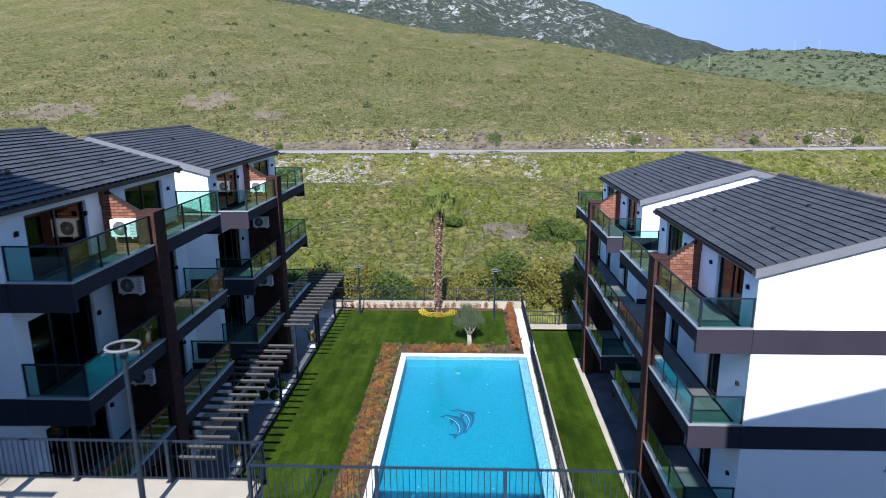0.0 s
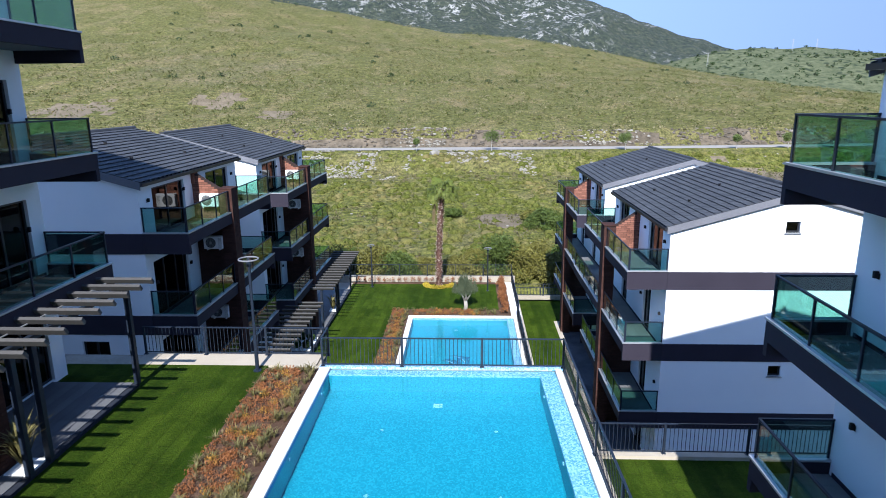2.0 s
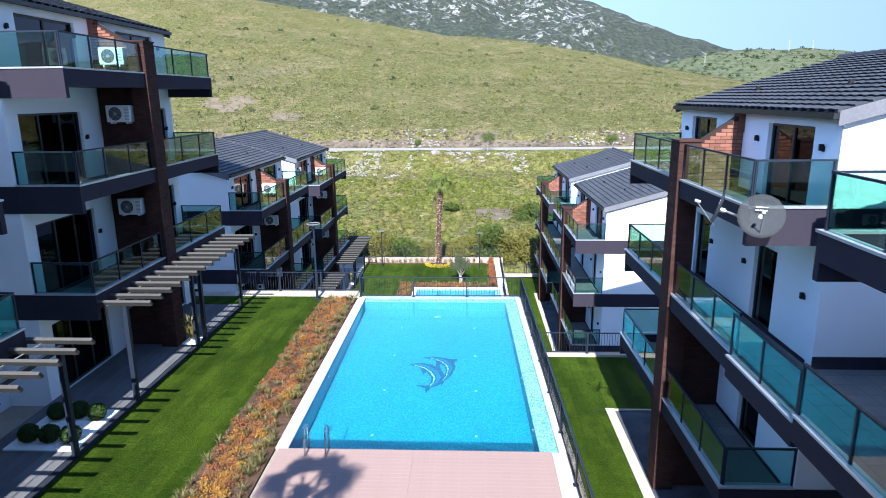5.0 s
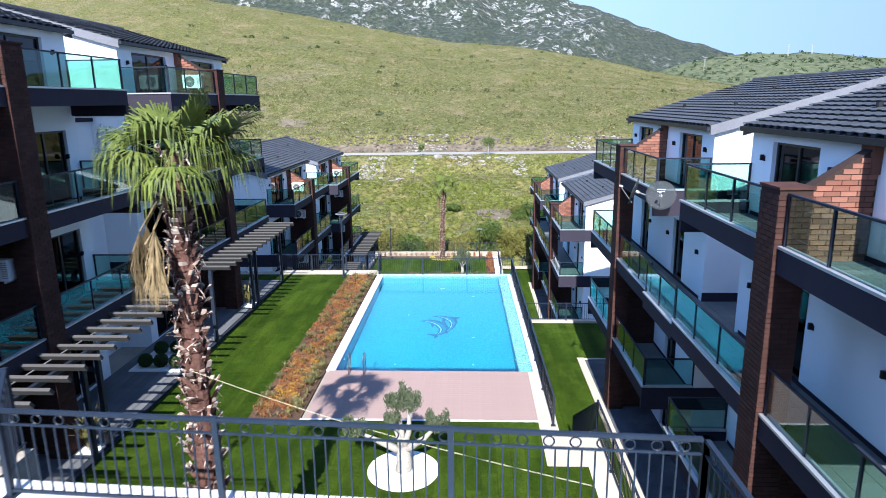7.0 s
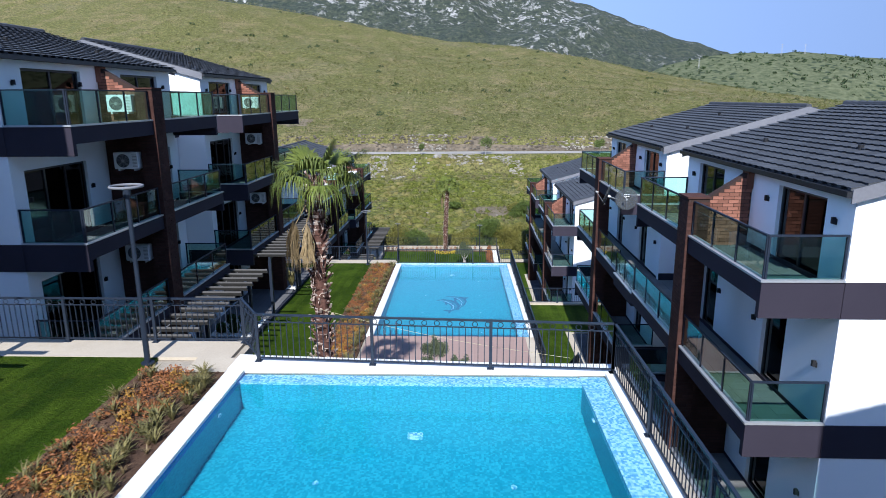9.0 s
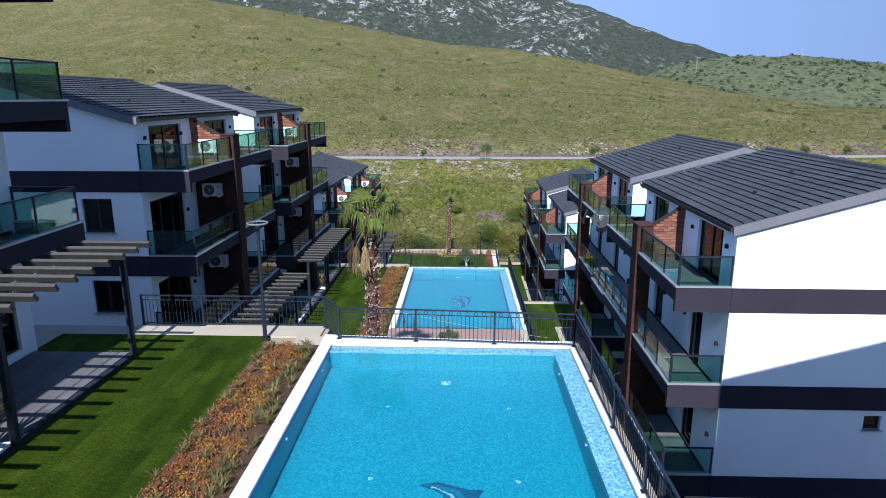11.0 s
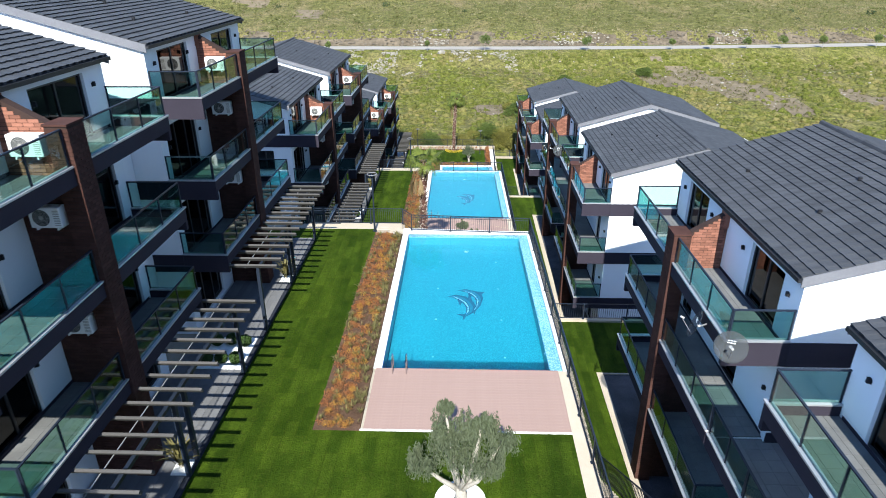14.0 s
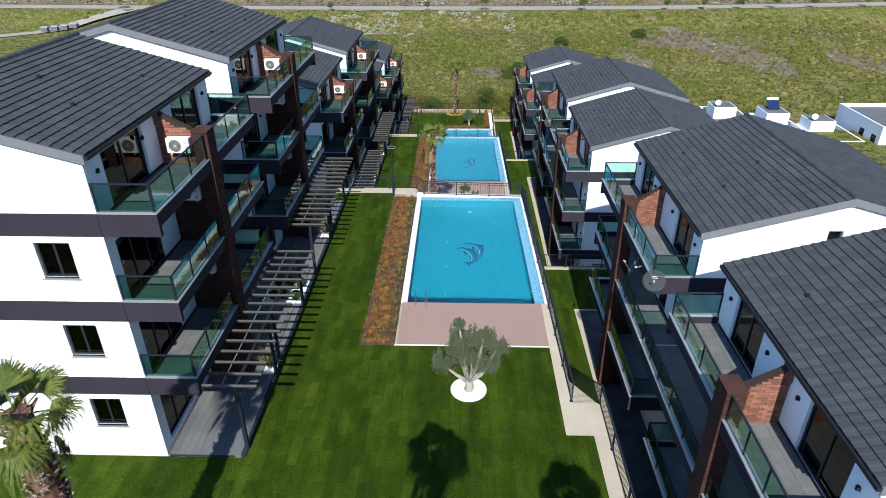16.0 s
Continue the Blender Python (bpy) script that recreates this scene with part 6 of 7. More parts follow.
def bed_planting(x0, x1, y0, y1, z, label):
    """Rows of red and orange bedding plants between tufts of grass."""
    area = (x1 - x0) * (y1 - y0)
    across = lambda f, j, n: [(x0 + (x1 - x0) * min(max(f + rng.uniform(-j, j), 0.03), 0.97), y0 + (y1 - y0) * rng.random(), z) for _ in range(n)]
    n = int(area * 3.4)
    tufts = across(0.85, 0.13, n) + across(0.15, 0.14, n // 3) + across(0.5, 0.3, n // 4)
    stuff_mesh("grass_tufts", *blades(tufts, 0.25, 0.3, 24), M["grassy_plant"], None, "tufts of green and straw ornamental grass " + label, "stuff", "grass")
    red, orange = across(0.4, 0.34, int(area * 8.6)), across(0.5, 0.3, int(area * 2.8))
    pts = np.concatenate([cloud((a, b, c + 0.08), (0.2, 0.2, 0.09), 70, 0.2) for a, b, c in red])
    stuff_mesh("red_bedding", *leaf_quads(pts, 0.06, 0.8, 0.5), M["red_plant"], None, "low red-leaved bedding plants " + label, "stuff", "bedding plants")
    pts = np.concatenate([cloud((a, b, c + 0.1), (0.17, 0.17, 0.12), 70, 0.2) for a, b, c in orange])
    stuff_mesh("orange_bedding", *leaf_quads(pts, 0.06, 0.8, 0.5), M["orange_plant"], None, "low orange bedding plants " + label, "stuff", "bedding plants")
    dry = across(0.5, 0.5, int(area * 11))
    stuff_mesh("straw_tufts", *blades(dry, 0.14, 0.2, 12, 0.009), M["straw"], None, "short dry straw tufts " + label, "stuff", "grass")
    chips = [((x0 + (x1 - x0) * rng.random(), y0 + (y1 - y0) * rng.random(), z + 0.012), (rng.uniform(0.01, 0.04), rng.uniform(0.01, 0.04), 0.01)) for _ in range(int(area * 60))]
    stuff_mesh("bark_chips", *joined_boxes(chips), M["soil"], None, "reddish bark chips " + label, "stuff", "mulch")


bed_planting(-5.72, -4.1, -17.1, -0.15, B_Z + 0.025, "beside the middle pool")
bed_planting(-5.72, -4.1, -47.5, -30.1, C_Z + 0.025, "beside the upper pool")
bed_planting(-5.05, -3.8, 10.5, 27.1, A_Z + 0.025, "beside the lower pool")
bed_planting(-3.7, 2.9, 25.9, 27.1, A_Z + 0.025, "behind the lower pool")
pts = np.concatenate([lumpy((3.42 + rng.uniform(-0.1, 0.1), yy, A_Z + 0.45), (0.36, 0.4, 0.5), 5, 260) for yy in np.arange(26.2, 34, 0.55)])
stuff_mesh("red_hedge", *leaf_quads(pts, 0.11, 0.5), M["red_plant"], None, "red-leaved hedge along the white walk", "stuff", "hedge")
pts = np.concatenate([cloud((-1.86 + math.cos(a) * 1.15, 33.3 + 0.75 * math.sin(a), A_Z + 0.18), (0.3, 0.26, 0.18), 60) for a in np.arange(2.9, 6.5, 0.22)])
stuff_mesh("yellow_flowers", *leaf_quads(pts, 0.08, 0.8, 0.8), M["yellow_flower"], None, "yellow flowers round the palm's foot", "stuff", "flowers")
pts = np.concatenate([lumpy((xx, 34.2, A_Z + 0.3), (0.3, 0.2, 0.4), 4, 90) for xx in np.arange(-9, 2.8, 0.6)])
stuff_mesh("wall_shrubs", *leaf_quads(pts, 0.09, 0.5), M["red_plant"], None, "reddish shrubs along the far garden wall", "stuff", "shrubs")

# ---------------------------------------------------------------- pergolas, patios, lamps


def pergola(z, y0, y1, posts, u0, u1, label):
    """Grey boards on dark posts over the patio."""
    p = thing("pergola", (-9.2, y0, z), label, "pergola", "pergolas")
    n = round((y1 - y0) / 0.66)
    top = z + 3.36
    me = unit_box("pergola_board_mesh", (u1 - u0) / 2, 0.045, 0.1, M["slat"], 0.008)
    for i in range(n + 1):
        piece("board", me, p, (-(u0 + u1) / 2, y0 + (y1 - y0) * i / n, top), (radians(38), 0, 0))
    part("beam", boxes((-9.28, -9.16, y0, y1, top - 0.24, top - 0.115)), M["rail"], p)
    part("tie_rod", rod(bmesh.new(), (-9.75, y0, top - 0.09), (-9.75, y1, top - 0.09), 0.018, 6), M["metal_sill"], p)
    for yy in posts:
        part("post", boxes((-9.29, -9.15, yy - 0.07, yy + 0.07, z + 0.12, top - 0.24)), M["rail"], p)
    return p


def boxwood(x, y, z, r):
    b = thing("boxwood_ball", (x, y, z), "clipped boxwood ball in white gravel", "shrub", "boxwood balls")
    stuff_mesh("foliage", *leaf_quads(cloud((x, y, z + r * 0.9), (r, r, r * 0.95), 1300, 0.8), 0.06, 0.2, 0.6), M["box_leaf"], b)
    bm = bmesh.new()
    bmesh.ops.create_icosphere(bm, subdivisions=2, radius=r * 0.84, matrix=Matrix.Translation((x, y, z + r * 0.88)))
    part("inner_foliage", bm, M["box_leaf"], b, "dark inner twigs and leaves")
    part("stem", rod(bmesh.new(), (x, y, z - 0.02), (x, y, z + r), 0.04, 6), M["trunk"], b)


def yucca(x, y, z):
    b = thing("yucca_plant", (x, y, z), "spiky yucca with striped leaves beside the pergola post", "plant", "yuccas")
    stuff_mesh("leaves", *blades([(x, y, z)], 1.05, 0.85, 54, 0.034), M["grassy_plant"], b)
    part("stem", rod(bmesh.new(), (x, y, z - 0.03), (x, y, z + 0.15), 0.06, 6), M["trunk"], b)


def patio(z, y0, y1, uw, gap, label, boards):
    if boards:
        plank_floor("patio_floor", "grey plank tiles of the " + label, -uw + 0.0, -9.62, y0, y1, z + 0.12, 0.3, M["patio"], "y", length=2.4, category="patio")
    else:
        slab_ob("patio_floor", "grey plank tiles of the " + label, M["patio"], (-uw, -9.62, y0, y1, z - 0.1, z + 0.12), category="patio")
    slab_ob("patio_edge", "pale grey border tiles of the " + label, M["patio"], (-9.62, -9.38, y0, y1, z - 0.1, z + 0.125), category="kerb")
    slab_ob("patio_kerb", "dark kerb of the " + label, M["kerb_dark"], (-9.38, -9.2, y0, y1, z - 0.1, z + 0.10), category="kerb")
    slab_ob("gravel_bed", "white gravel square on the " + label, M["white_gravel"], (-11.4, -9.4, gap[0], gap[1], z + 0.05, z + 0.16), category="gravel")
    for k, (fx, fy) in enumerate(((-9.75, 0.75), (-9.75, 0.2), (-10.35, 0.8), (-10.35, 0.2), (-10.95, 0.75), (-10.95, 0.2))):
        boxwood(fx, gap[0] + fy * (gap[1] - gap[0]), z + 0.15, 0.27)


for z, o, uw, nm, bd in ((B_Z, 0.0, 11.9, "middle patio", True), (C_Z, -30.35, 12.2, "upper patio", True), (A_Z, 32.6, 11.7, "lower patio", False)):
    e = -1.5 if z == B_Z else -0.7
    pergola(z, -10.95 + o, e - 0.05 + o, (-10.9 + o, -6.3 + o, -5.6 + o, e + o), 8.35, 10.55, "grey slatted pergola over the " + nm)
    pergola(z, -24.2 + o, -14.0 + o, (-14.1 + o, -19.0 + o, -19.7 + o, -24.1 + o), 8.35, 10.55, "grey slatted pergola over the " + nm)
    patio(z, -24.5 + o, e + 0.05 + o, uw, (-13.9 + o, -11.6 + o), nm, bd)
    for yy in (-5.95, -19.35):
        slab_ob("plant_bed", "white gravel patch by the pergola posts", M["white_gravel"], (-9.85, -9.3, yy - 0.35 + o, yy + 0.35 + o, z + 0.05, z + 0.155), category="gravel")
        yucca(-9.6, yy + o, z + 0.15)


def garden_lamp(x, y, z, h=3.6):
    l = thing("garden_lamp", (x, y, z), "dark steel garden lamp post with a flat ring head", "lamp post", "garden lamps")
    part("base_plate", rod(bmesh.new(), (x, y, z), (x, y, z + 0.03), 0.13, 16), M["rail"], l)
    part("pole", rod(bmesh.new(), (x, y, z + 0.03), (x, y, z + 1.2), 0.06, 12), M["rail"], l)
    part("upper_pole", rod(bmesh.new(), (x, y, z + 1.2), (x, y, z + h), 0.045, 12), M["rail"], l)
    part("socket", rod(bmesh.new(), (x, y, z + h - 0.15), (x, y, z + h), 0.075, 12), M["rail"], l)
    bm = bmesh.new()
    hoop(bm, (x, y, z + h + 0.06), (0, 0, 1), 0.29, 0.028, 28, 8)
    part("ring_head", bm, M["trim"], l, "grey ring lamp head", smooth=True)
    bm = bmesh.new()
    for a in (0, 2.094, 4.189):
        rod(bm, (x, y, z + h - 0.02), (x + 0.27 * math.cos(a), y + 0.27 * math.sin(a), z + h + 0.05), 0.014, 5)
    part("spokes", bm, M["rail"], l)
    part("bulb_cover", rod(bmesh.new(), (x, y, z + h), (x, y, z + h + 0.08), 0.05, 12, 0.03), M["rail"], l)


garden_lamp(-5.97, -0.3, B_Z + 0.02)
garden_lamp(-5.82, -29.65, C_Z + 0.02)
garden_lamp(-7.56, 33.0, A_Z + 0.02)
garden_lamp(2.28, 32.0, A_Z + 0.02)


def ladder(x, y, z):
    l = thing("pool_ladder", (x, y, z), "polished steel pool ladder at the deck edge", "ladder", "pool ladders")
    for dx in (-0.28, 0.28):
        bm = bmesh.new()
        limb(bm, [(x + dx, y - 0.28, z), (x + dx, y - 0.27, z + 0.55), (x + dx, y - 0.18, z + 0.75), (x + dx, y - 0.02, z + 0.78), (x + dx, y + 0.13, z + 0.66), (x + dx, y + 0.16, z + 0.4), (x + dx, y + 0.16, z - 0.9)], 0.024, 0.024, 8)
        part("rail", bm, M["chrome"], l)
    for k in range(3):
        part("tread", boxes((x - 0.27, x + 0.27, y + 0.12, y + 0.2, z - 0.3 - 0.25 * k, z - 0.275 - 0.25 * k)), M["chrome"], l)


ladder(-2.85, -13.5, B_Z + 0.02)
ladder(-2.95, -43.95, C_Z + 0.02)


def dish(x, y, z, aim, r, foot, mat="dish", label="grey round satellite dish on the balcony edge"):
    """A satellite dish on an arm that is fixed to the balcony."""
    d = thing("satellite_dish", foot, label, "satellite dish", "satellite dishes")
    aim = Vector(aim).normalized()
    s = aim.orthogonal().normalized()
    t = aim.cross(s)
    c = Vector((x, y, z))
    bm = bmesh.new()
    rows = []
    for thick in (0.0, -0.012):
        for k in range(1, 6):
            rr = r * k / 5
            rows.append([bm.verts.new(c + aim * (0.16 * (rr / r) ** 2 * r + thick) + rr * (math.cos(a) * s + math.sin(a) * t)) for a in np.linspace(0, 2 * math.pi, 25)[:-1]])
    for k0 in (0, 5):
        mid = bm.verts.new(c + aim * (0 if k0 == 0 else -0.012))
        for i in range(24):
            bm.faces.new((mid, rows[k0][i], rows[k0][(i + 1) % 24]))
            for k in range(4):
                bm.faces.new((rows[k0 + k][i], rows[k0 + k + 1][i], rows[k0 + k + 1][(i + 1) % 24], rows[k0 + k][(i + 1) % 24]))
    for i in range(24):
        bm.faces.new((rows[4][i], rows[9][i], rows[9][(i + 1) % 24], rows[4][(i + 1) % 24]))
    bmesh.ops.recalc_face_normals(bm, faces=bm.faces)
    part("reflector", bm, M[mat], d, smooth=True)
    bm = bmesh.new()
    focus = c + aim * r * 1.15
    low = c - Vector((0, 0, 1)) * r * 0.9 + aim * 0.1
    rod(bm, low, focus, 0.012, 6)
    part("feed_arm", bm, M["trim"], d)
    part("receiver", rod(bmesh.new(), focus - aim * 0.09, focus + aim * 0.03, 0.035, 8), M["concrete"], d)
    bm = bmesh.new()
    rod(bm, foot, c - aim * 0.1, 0.025, 6)
    rod(bm, c - aim * 0.1, c - aim * 0.005, 0.05, 8)
    part("bracket", bm, M["metal_sill"], d)
    bm = bmesh.new()
    side = aim.cross(Vector((0, 0, 1))).normalized()
    upv = side.cross(aim)
    for k, (w, h) in enumerate(((0.22, 0.03), (0.22, 0.022))):
        for j in range(3):
            o = c + aim * (0.055 + 0.01) + upv * (0.16 + 0.09 * k) * r * 1.6 + side * (j - 1) * w * 0.36
            q = [o - side * w * 0.14 - upv * h * 0.4, o + side * w * 0.14 - upv * h * 0.4, o + side * w * 0.14 + upv * h * 0.4, o - side * w * 0.14 + upv * h * 0.4]
            prism(bm, q, [p_ + aim * 0.006 for p_ in q])
    bmesh.ops.recalc_face_normals(bm, faces=bm.faces)
    part("print_mark", bm, M["mark"], d)


dish(7.2, -15.9, 6.95, (-0.35, -1.0, 0.35), 0.45, (7.12, -15.3, 6.75))
dish(6.55, -15.45, 7.02, (-0.92, 0.38, 0.32), 0.44, (7.1, -15.2, 6.8))
dish(6.95, -50.4, 11.3, (-0.35, -1.0, 0.5), 0.45, (6.98, -49.98, 11.07))
dish(6.53, -48.95, 11.12, (-0.95, 0.3, 0.4), 0.43, (6.9, -48.75, 11.02))

rp = thing("rope", (-3.0, -26.2, 5.7), "pale rope tied from the palm to the railing above", "rope")
for a, b, sag in (((-3.0, -26.25, 5.75), (2.9, -29.22, 5.74), 0.12),):
    bm = bmesh.new()
    a, b = Vector(a), Vector(b)
    pts = [a.lerp(b, t) - Vector((0, 0, sag * math.sin(math.pi * t))) for t in np.linspace(0, 1, 13)]
    limb(bm, pts, 0.004, 0.004, 5)
    part("strand", bm, M["rope"], rp)

# ---------------------------------------------------------------- field, hill and distance
BUSHES = ((-14.6, 38.6, 2.2, 1.5, 0), (-11.6, 38.6, 2.6, 2.0, 0), (-8.6, 39.6, 2.2, 1.9, 0), (-6.0, 38.6, 1.9, 1.7, 1), (-3.7, 40.0, 1.8, 1.1, 0), (-0.4, 39.0, 1.7, 1.3, 0), (3.2, 40.4, 2.5, 2.5, 1), (1.2, 41.5, 1.7, 1.5, 0),
          (6.2, 39.6, 2.4, 2.1, 0), (8.8, 38.4, 2.3, 1.8, 0), (11.2, 40.6, 2.7, 2.3, 1), (7.4, 43.6, 2.2, 1.7, 0), (13.6, 38.6, 2.2, 2.0, 0), (12.4, 44.5, 2.4, 1.8, 1), (16.4, 40.2, 2.4, 2.0, 1), (10.5, 63.0, 2.2, 1.6, 1), (12.2, 60.5, 1.6, 1.2, 1),
          (9.8, 69.0, 1.8, 0.9, 0), (-17.5, 40.0, 2.2, 1.5, 1), (24, 92, 1.7, 1.3, 1), (45, 100, 2.0, 1.5, 1), (-2, 72, 1.4, 0.8, 1))
for bx, by, rx, rz, dark in BUSHES:
    bush("bush", (bx, by, ground_z(bx, by)), (rx * 1.1, rx, rz * (1.05 if bx < 6 else 1.0)), "bush_dark" if dark else "bush_light", 3600, 0.24, ("dense dark green bush" if dark else "yellow-green bush") + " in the scrub field", "bush", "bushes behind the garden")


def scatter(n, x0, x1, y0, y1, keep):
    out = []
    while len(out) < n:
        x, y = rng.uniform(x0, x1), rng.uniform(y0, y1)
        if keep(x, y):
            out.append((x, y, ground_z(x, y)))
    return out


def clumps(name, spots, size, per, leaf, material, label):
    pts, sz = [], []
    for (x, y, z), s_ in zip(spots, size):
        q = cloud((x, y, z + 0.2 * s_), (s_, s_, s_ * 0.75), per, 0.5)
        pts.append(q)
        sz.append(np.full(per, leaf * s_))
    stuff_mesh(name, *leaf_quads(np.concatenate(pts), np.concatenate(sz), 0.5, 0.8), M[material], None, label, "stuff", "scrub")


away = lambda x, y: abs(y - (121.0 + 0.0006 * x * x * (1 if x > 0 else 0.25))) > 6.5


def cushions(name, spots, size, flat, material, label):
    """Low domed cushion shrubs, lumpy, joined into one mesh."""
    n, k = len(spots), 8
    ang = np.linspace(0, 2 * math.pi, k, endpoint=False)
    dome = np.array([(0, 0, 1.0)] + [(0.62 * math.cos(a), 0.62 * math.sin(a), 0.78) for a in ang] + [(math.cos(a + 0.39), math.sin(a + 0.39), 0.25) for a in ang] + [(0.9 * math.cos(a + 0.39), 0.9 * math.sin(a + 0.39), -0.4) for a in ang])
    v = dome[None] * (1 + rng.normal(size=(n, len(dome), 3)) * 0.13)
    s_ = np.asarray(size)[:, None, None] * np.stack([rng.uniform(0.8, 1.35, n), rng.uniform(0.8, 1.2, n), flat * rng.uniform(0.7, 1.2, n)], 1)[:, None, :]
    v = (v * s_ + np.asarray(spots)[:, None, :]).reshape(-1, 3)
    tri_ = [(0, 1 + i, 1 + (i + 1) % k) for i in range(k)]
    quad = [(1 + i, 1 + k + i, 1 + k + (i + 1) % k, 1 + (i + 1) % k) for i in range(k)] + [(1 + k + i, 1 + 2 * k + i, 1 + 2 * k + (i + 1) % k, 1 + k + (i + 1) % k) for i in range(k)]
    faces = [tuple(q + j * len(dome) for q in f_) for j in range(n) for f_ in tri_ + quad]
    ob = stuff_mesh(name, v, faces, M[material], None, label, "stuff", "scrub")
    ob.data.polygons.foreach_set("use_smooth", [True] * len(ob.data.polygons))


bare = lambda x, y: noise.noise(Vector((x * 0.09, y * 0.07, 7))) > 0.26 or patchy(x, y) or (y > 98 and (-32 < x < -9 or -2 < x < 11))
f1 = scatter(9500, -110, 150, 37.5, 117, lambda x, y: away(x, y) and (not bare(x, y) or rng.random() < 0.12))
cushions("field_scrub", f1[:6000], rng.uniform(0.3, 0.75, 6000), 0.85, "cushion", "low green cushion scrub all over the field")
clumps("field_herbs", f1, rng.uniform(0.35, 0.8, len(f1)), 10, 0.4, "cushion", "leafy green herbs and scrub all over the field")
f2 = scatter(1300, -70, 85, 37.5, 117, lambda x, y: away(x, y))
clumps("field_tufts", f2, rng.uniform(0.25, 0.6, len(f2)), 14, 0.5, "shrub", "leafy tufts among the field scrub")
f5 = scatter(1500, -70, 105, 45, 118, lambda x, y: away(x, y) and bare(x, y))
clumps("dry_scrub", f5, rng.uniform(0.25, 0.6, len(f5)), 12, 0.62, "shrub_dry", "dry straw-coloured scrub in the field")
f3 = scatter(19000, -210, 330, 128.5, 445, lambda x, y: y - 0.0006 * x * x * (x > 0) > 128.5 and rng.random() < 1.25 - y / 500 and noise.noise(Vector((x * 0.03, y * 0.03, 5))) < 0.33 and (not patchy(x, y) or rng.random() < 0.6))
clumps("hill_scrub", f3, 0.4 + 0.65 * rng.random(len(f3)) ** 1.5, 9, 0.5, "hill_cushion", "low leafy scrub all over the hill")
f6 = scatter(9000, -150, 230, 129, 300, lambda x, y: y - 0.0006 * x * x * (x > 0) > 129 and rng.random() < 1.5 - y / 250)
clumps("hill_tussocks", f6[:5500], rng.uniform(0.35, 0.8, 5500), 8, 0.6, "shrub", "green tussocks on the lower hill")
clumps("dry_tussocks", f6[5500:], rng.uniform(0.3, 0.7, len(f6) - 5500), 8, 0.6, "hill_straw", "dry pale tussocks on the lower hill")
f4 = scatter(95, -180, 300, 135, 430, lambda x, y: True)
clumps("hill_bushes", f4, rng.uniform(0.7, 1.7, len(f4)), 80, 0.35, "tree_dark", "dark bushes dotted over the hill")


def rocks(name, spots, lo, hi, label, material="rock"):
    v, f = [], []
    ico = [(0, 0, 1), (0.89, 0, 0.45), (0.28, 0.85, 0.45), (-0.72, 0.53, 0.45), (-0.72, -0.53, 0.45), (0.28, -0.85, 0.45), (0.72, 0.53, -0.45), (-0.28, 0.85, -0.45), (-0.89, 0, -0.45), (-0.28, -0.85, -0.45), (0.72, -0.53, -0.45), (0, 0, -1)]
    tri_f = [(0, 1, 2), (0, 2, 3), (0, 3, 4), (0, 4, 5), (0, 5, 1), (1, 6, 2), (2, 7, 3), (3, 8, 4), (4, 9, 5), (5, 10, 1), (2, 6, 7), (3, 7, 8), (4, 8, 9), (5, 9, 10), (1, 10, 6), (6, 11, 7), (7, 11, 8), (8, 11, 9), (9, 11, 10), (10, 11, 6)]
    for x, y, z in spots:
        s_ = rng.uniform(lo, hi) * np.array((rng.uniform(0.7, 1.4), rng.uniform(0.7, 1.4), rng.uniform(0.4, 0.8)))
        b = len(v)
        for p_ in ico:
            v.append(np.array((x, y, z)) + np.array(p_) * s_ * rng.uniform(0.8, 1.2))
        f += [(a + b, c + b, d + b) for a, c, d in tri_f]
    stuff_mesh(name, v, f, M[material], None, label, "stuff", "rocks")


patch = lambda x, y: noise.noise(Vector((x * 0.11, y * 0.11, 1))) + 0.6 * noise.noise(Vector((x * 0.37, y * 0.37, 2)))
bank = scatter(850, -37, -7, 95, 116.5, lambda x, y: patch(x, y) > 0.1 + 0.5 * max(0, abs(x + 21) / 15 - 0.6) + 0.5 * max(0, (104 - y) / 9)) + scatter(330, -4, 14, 104, 116.5, lambda x, y: patch(x, y) > 0.12 + 0.5 * max(0, (109 - y) / 5))
rocks("bank_rocks", bank, 0.07, 0.4, "pale limestone rubble on the road bank")
face = lambda x: 121.0 + 0.0006 * x * x * (1 if x > 0 else 0.25) + rng.uniform(4.9, 9.2)
cut = []
while len(cut) < 3000:
    x = rng.uniform(-150, 210)
    y = face(x)
    if rng.random() < 0.75 + noise.noise(Vector((x * 0.06, 1, 1))):
        y0 = 2 * math.floor(y / 2)
        f_ = (y - y0) / 2
        cut.append((x, y, ground_z(x, y0) * (1 - f_) + ground_z(x, y0 + 2) * f_))
rocks("cutting_rocks", cut, 0.1, 0.5, "brown and grey rock of the road cutting", "cut_rock")
pale = [(x, y, z) for x, y, z in cut if noise.noise(Vector((x * 0.045, 4, 1))) > 0.22]
rocks("cutting_boulders", [(x + 0.4, y + 0.3, z + 0.1) for x, y, z in pale], 0.1, 0.5, "pale limestone in the road cutting")
rocks("field_rocks", scatter(420, -70, 110, 45, 117, lambda x, y: rng.random() < 0.25 or y > 96 or patchy(x, y)), 0.1, 0.38, "scattered stones in the field")
rocks("boulder", [(-6.5, 114.5, ground_z(-6.5, 114.5) + 0.3)], 1.1, 1.15, "pale boulder beside the road")


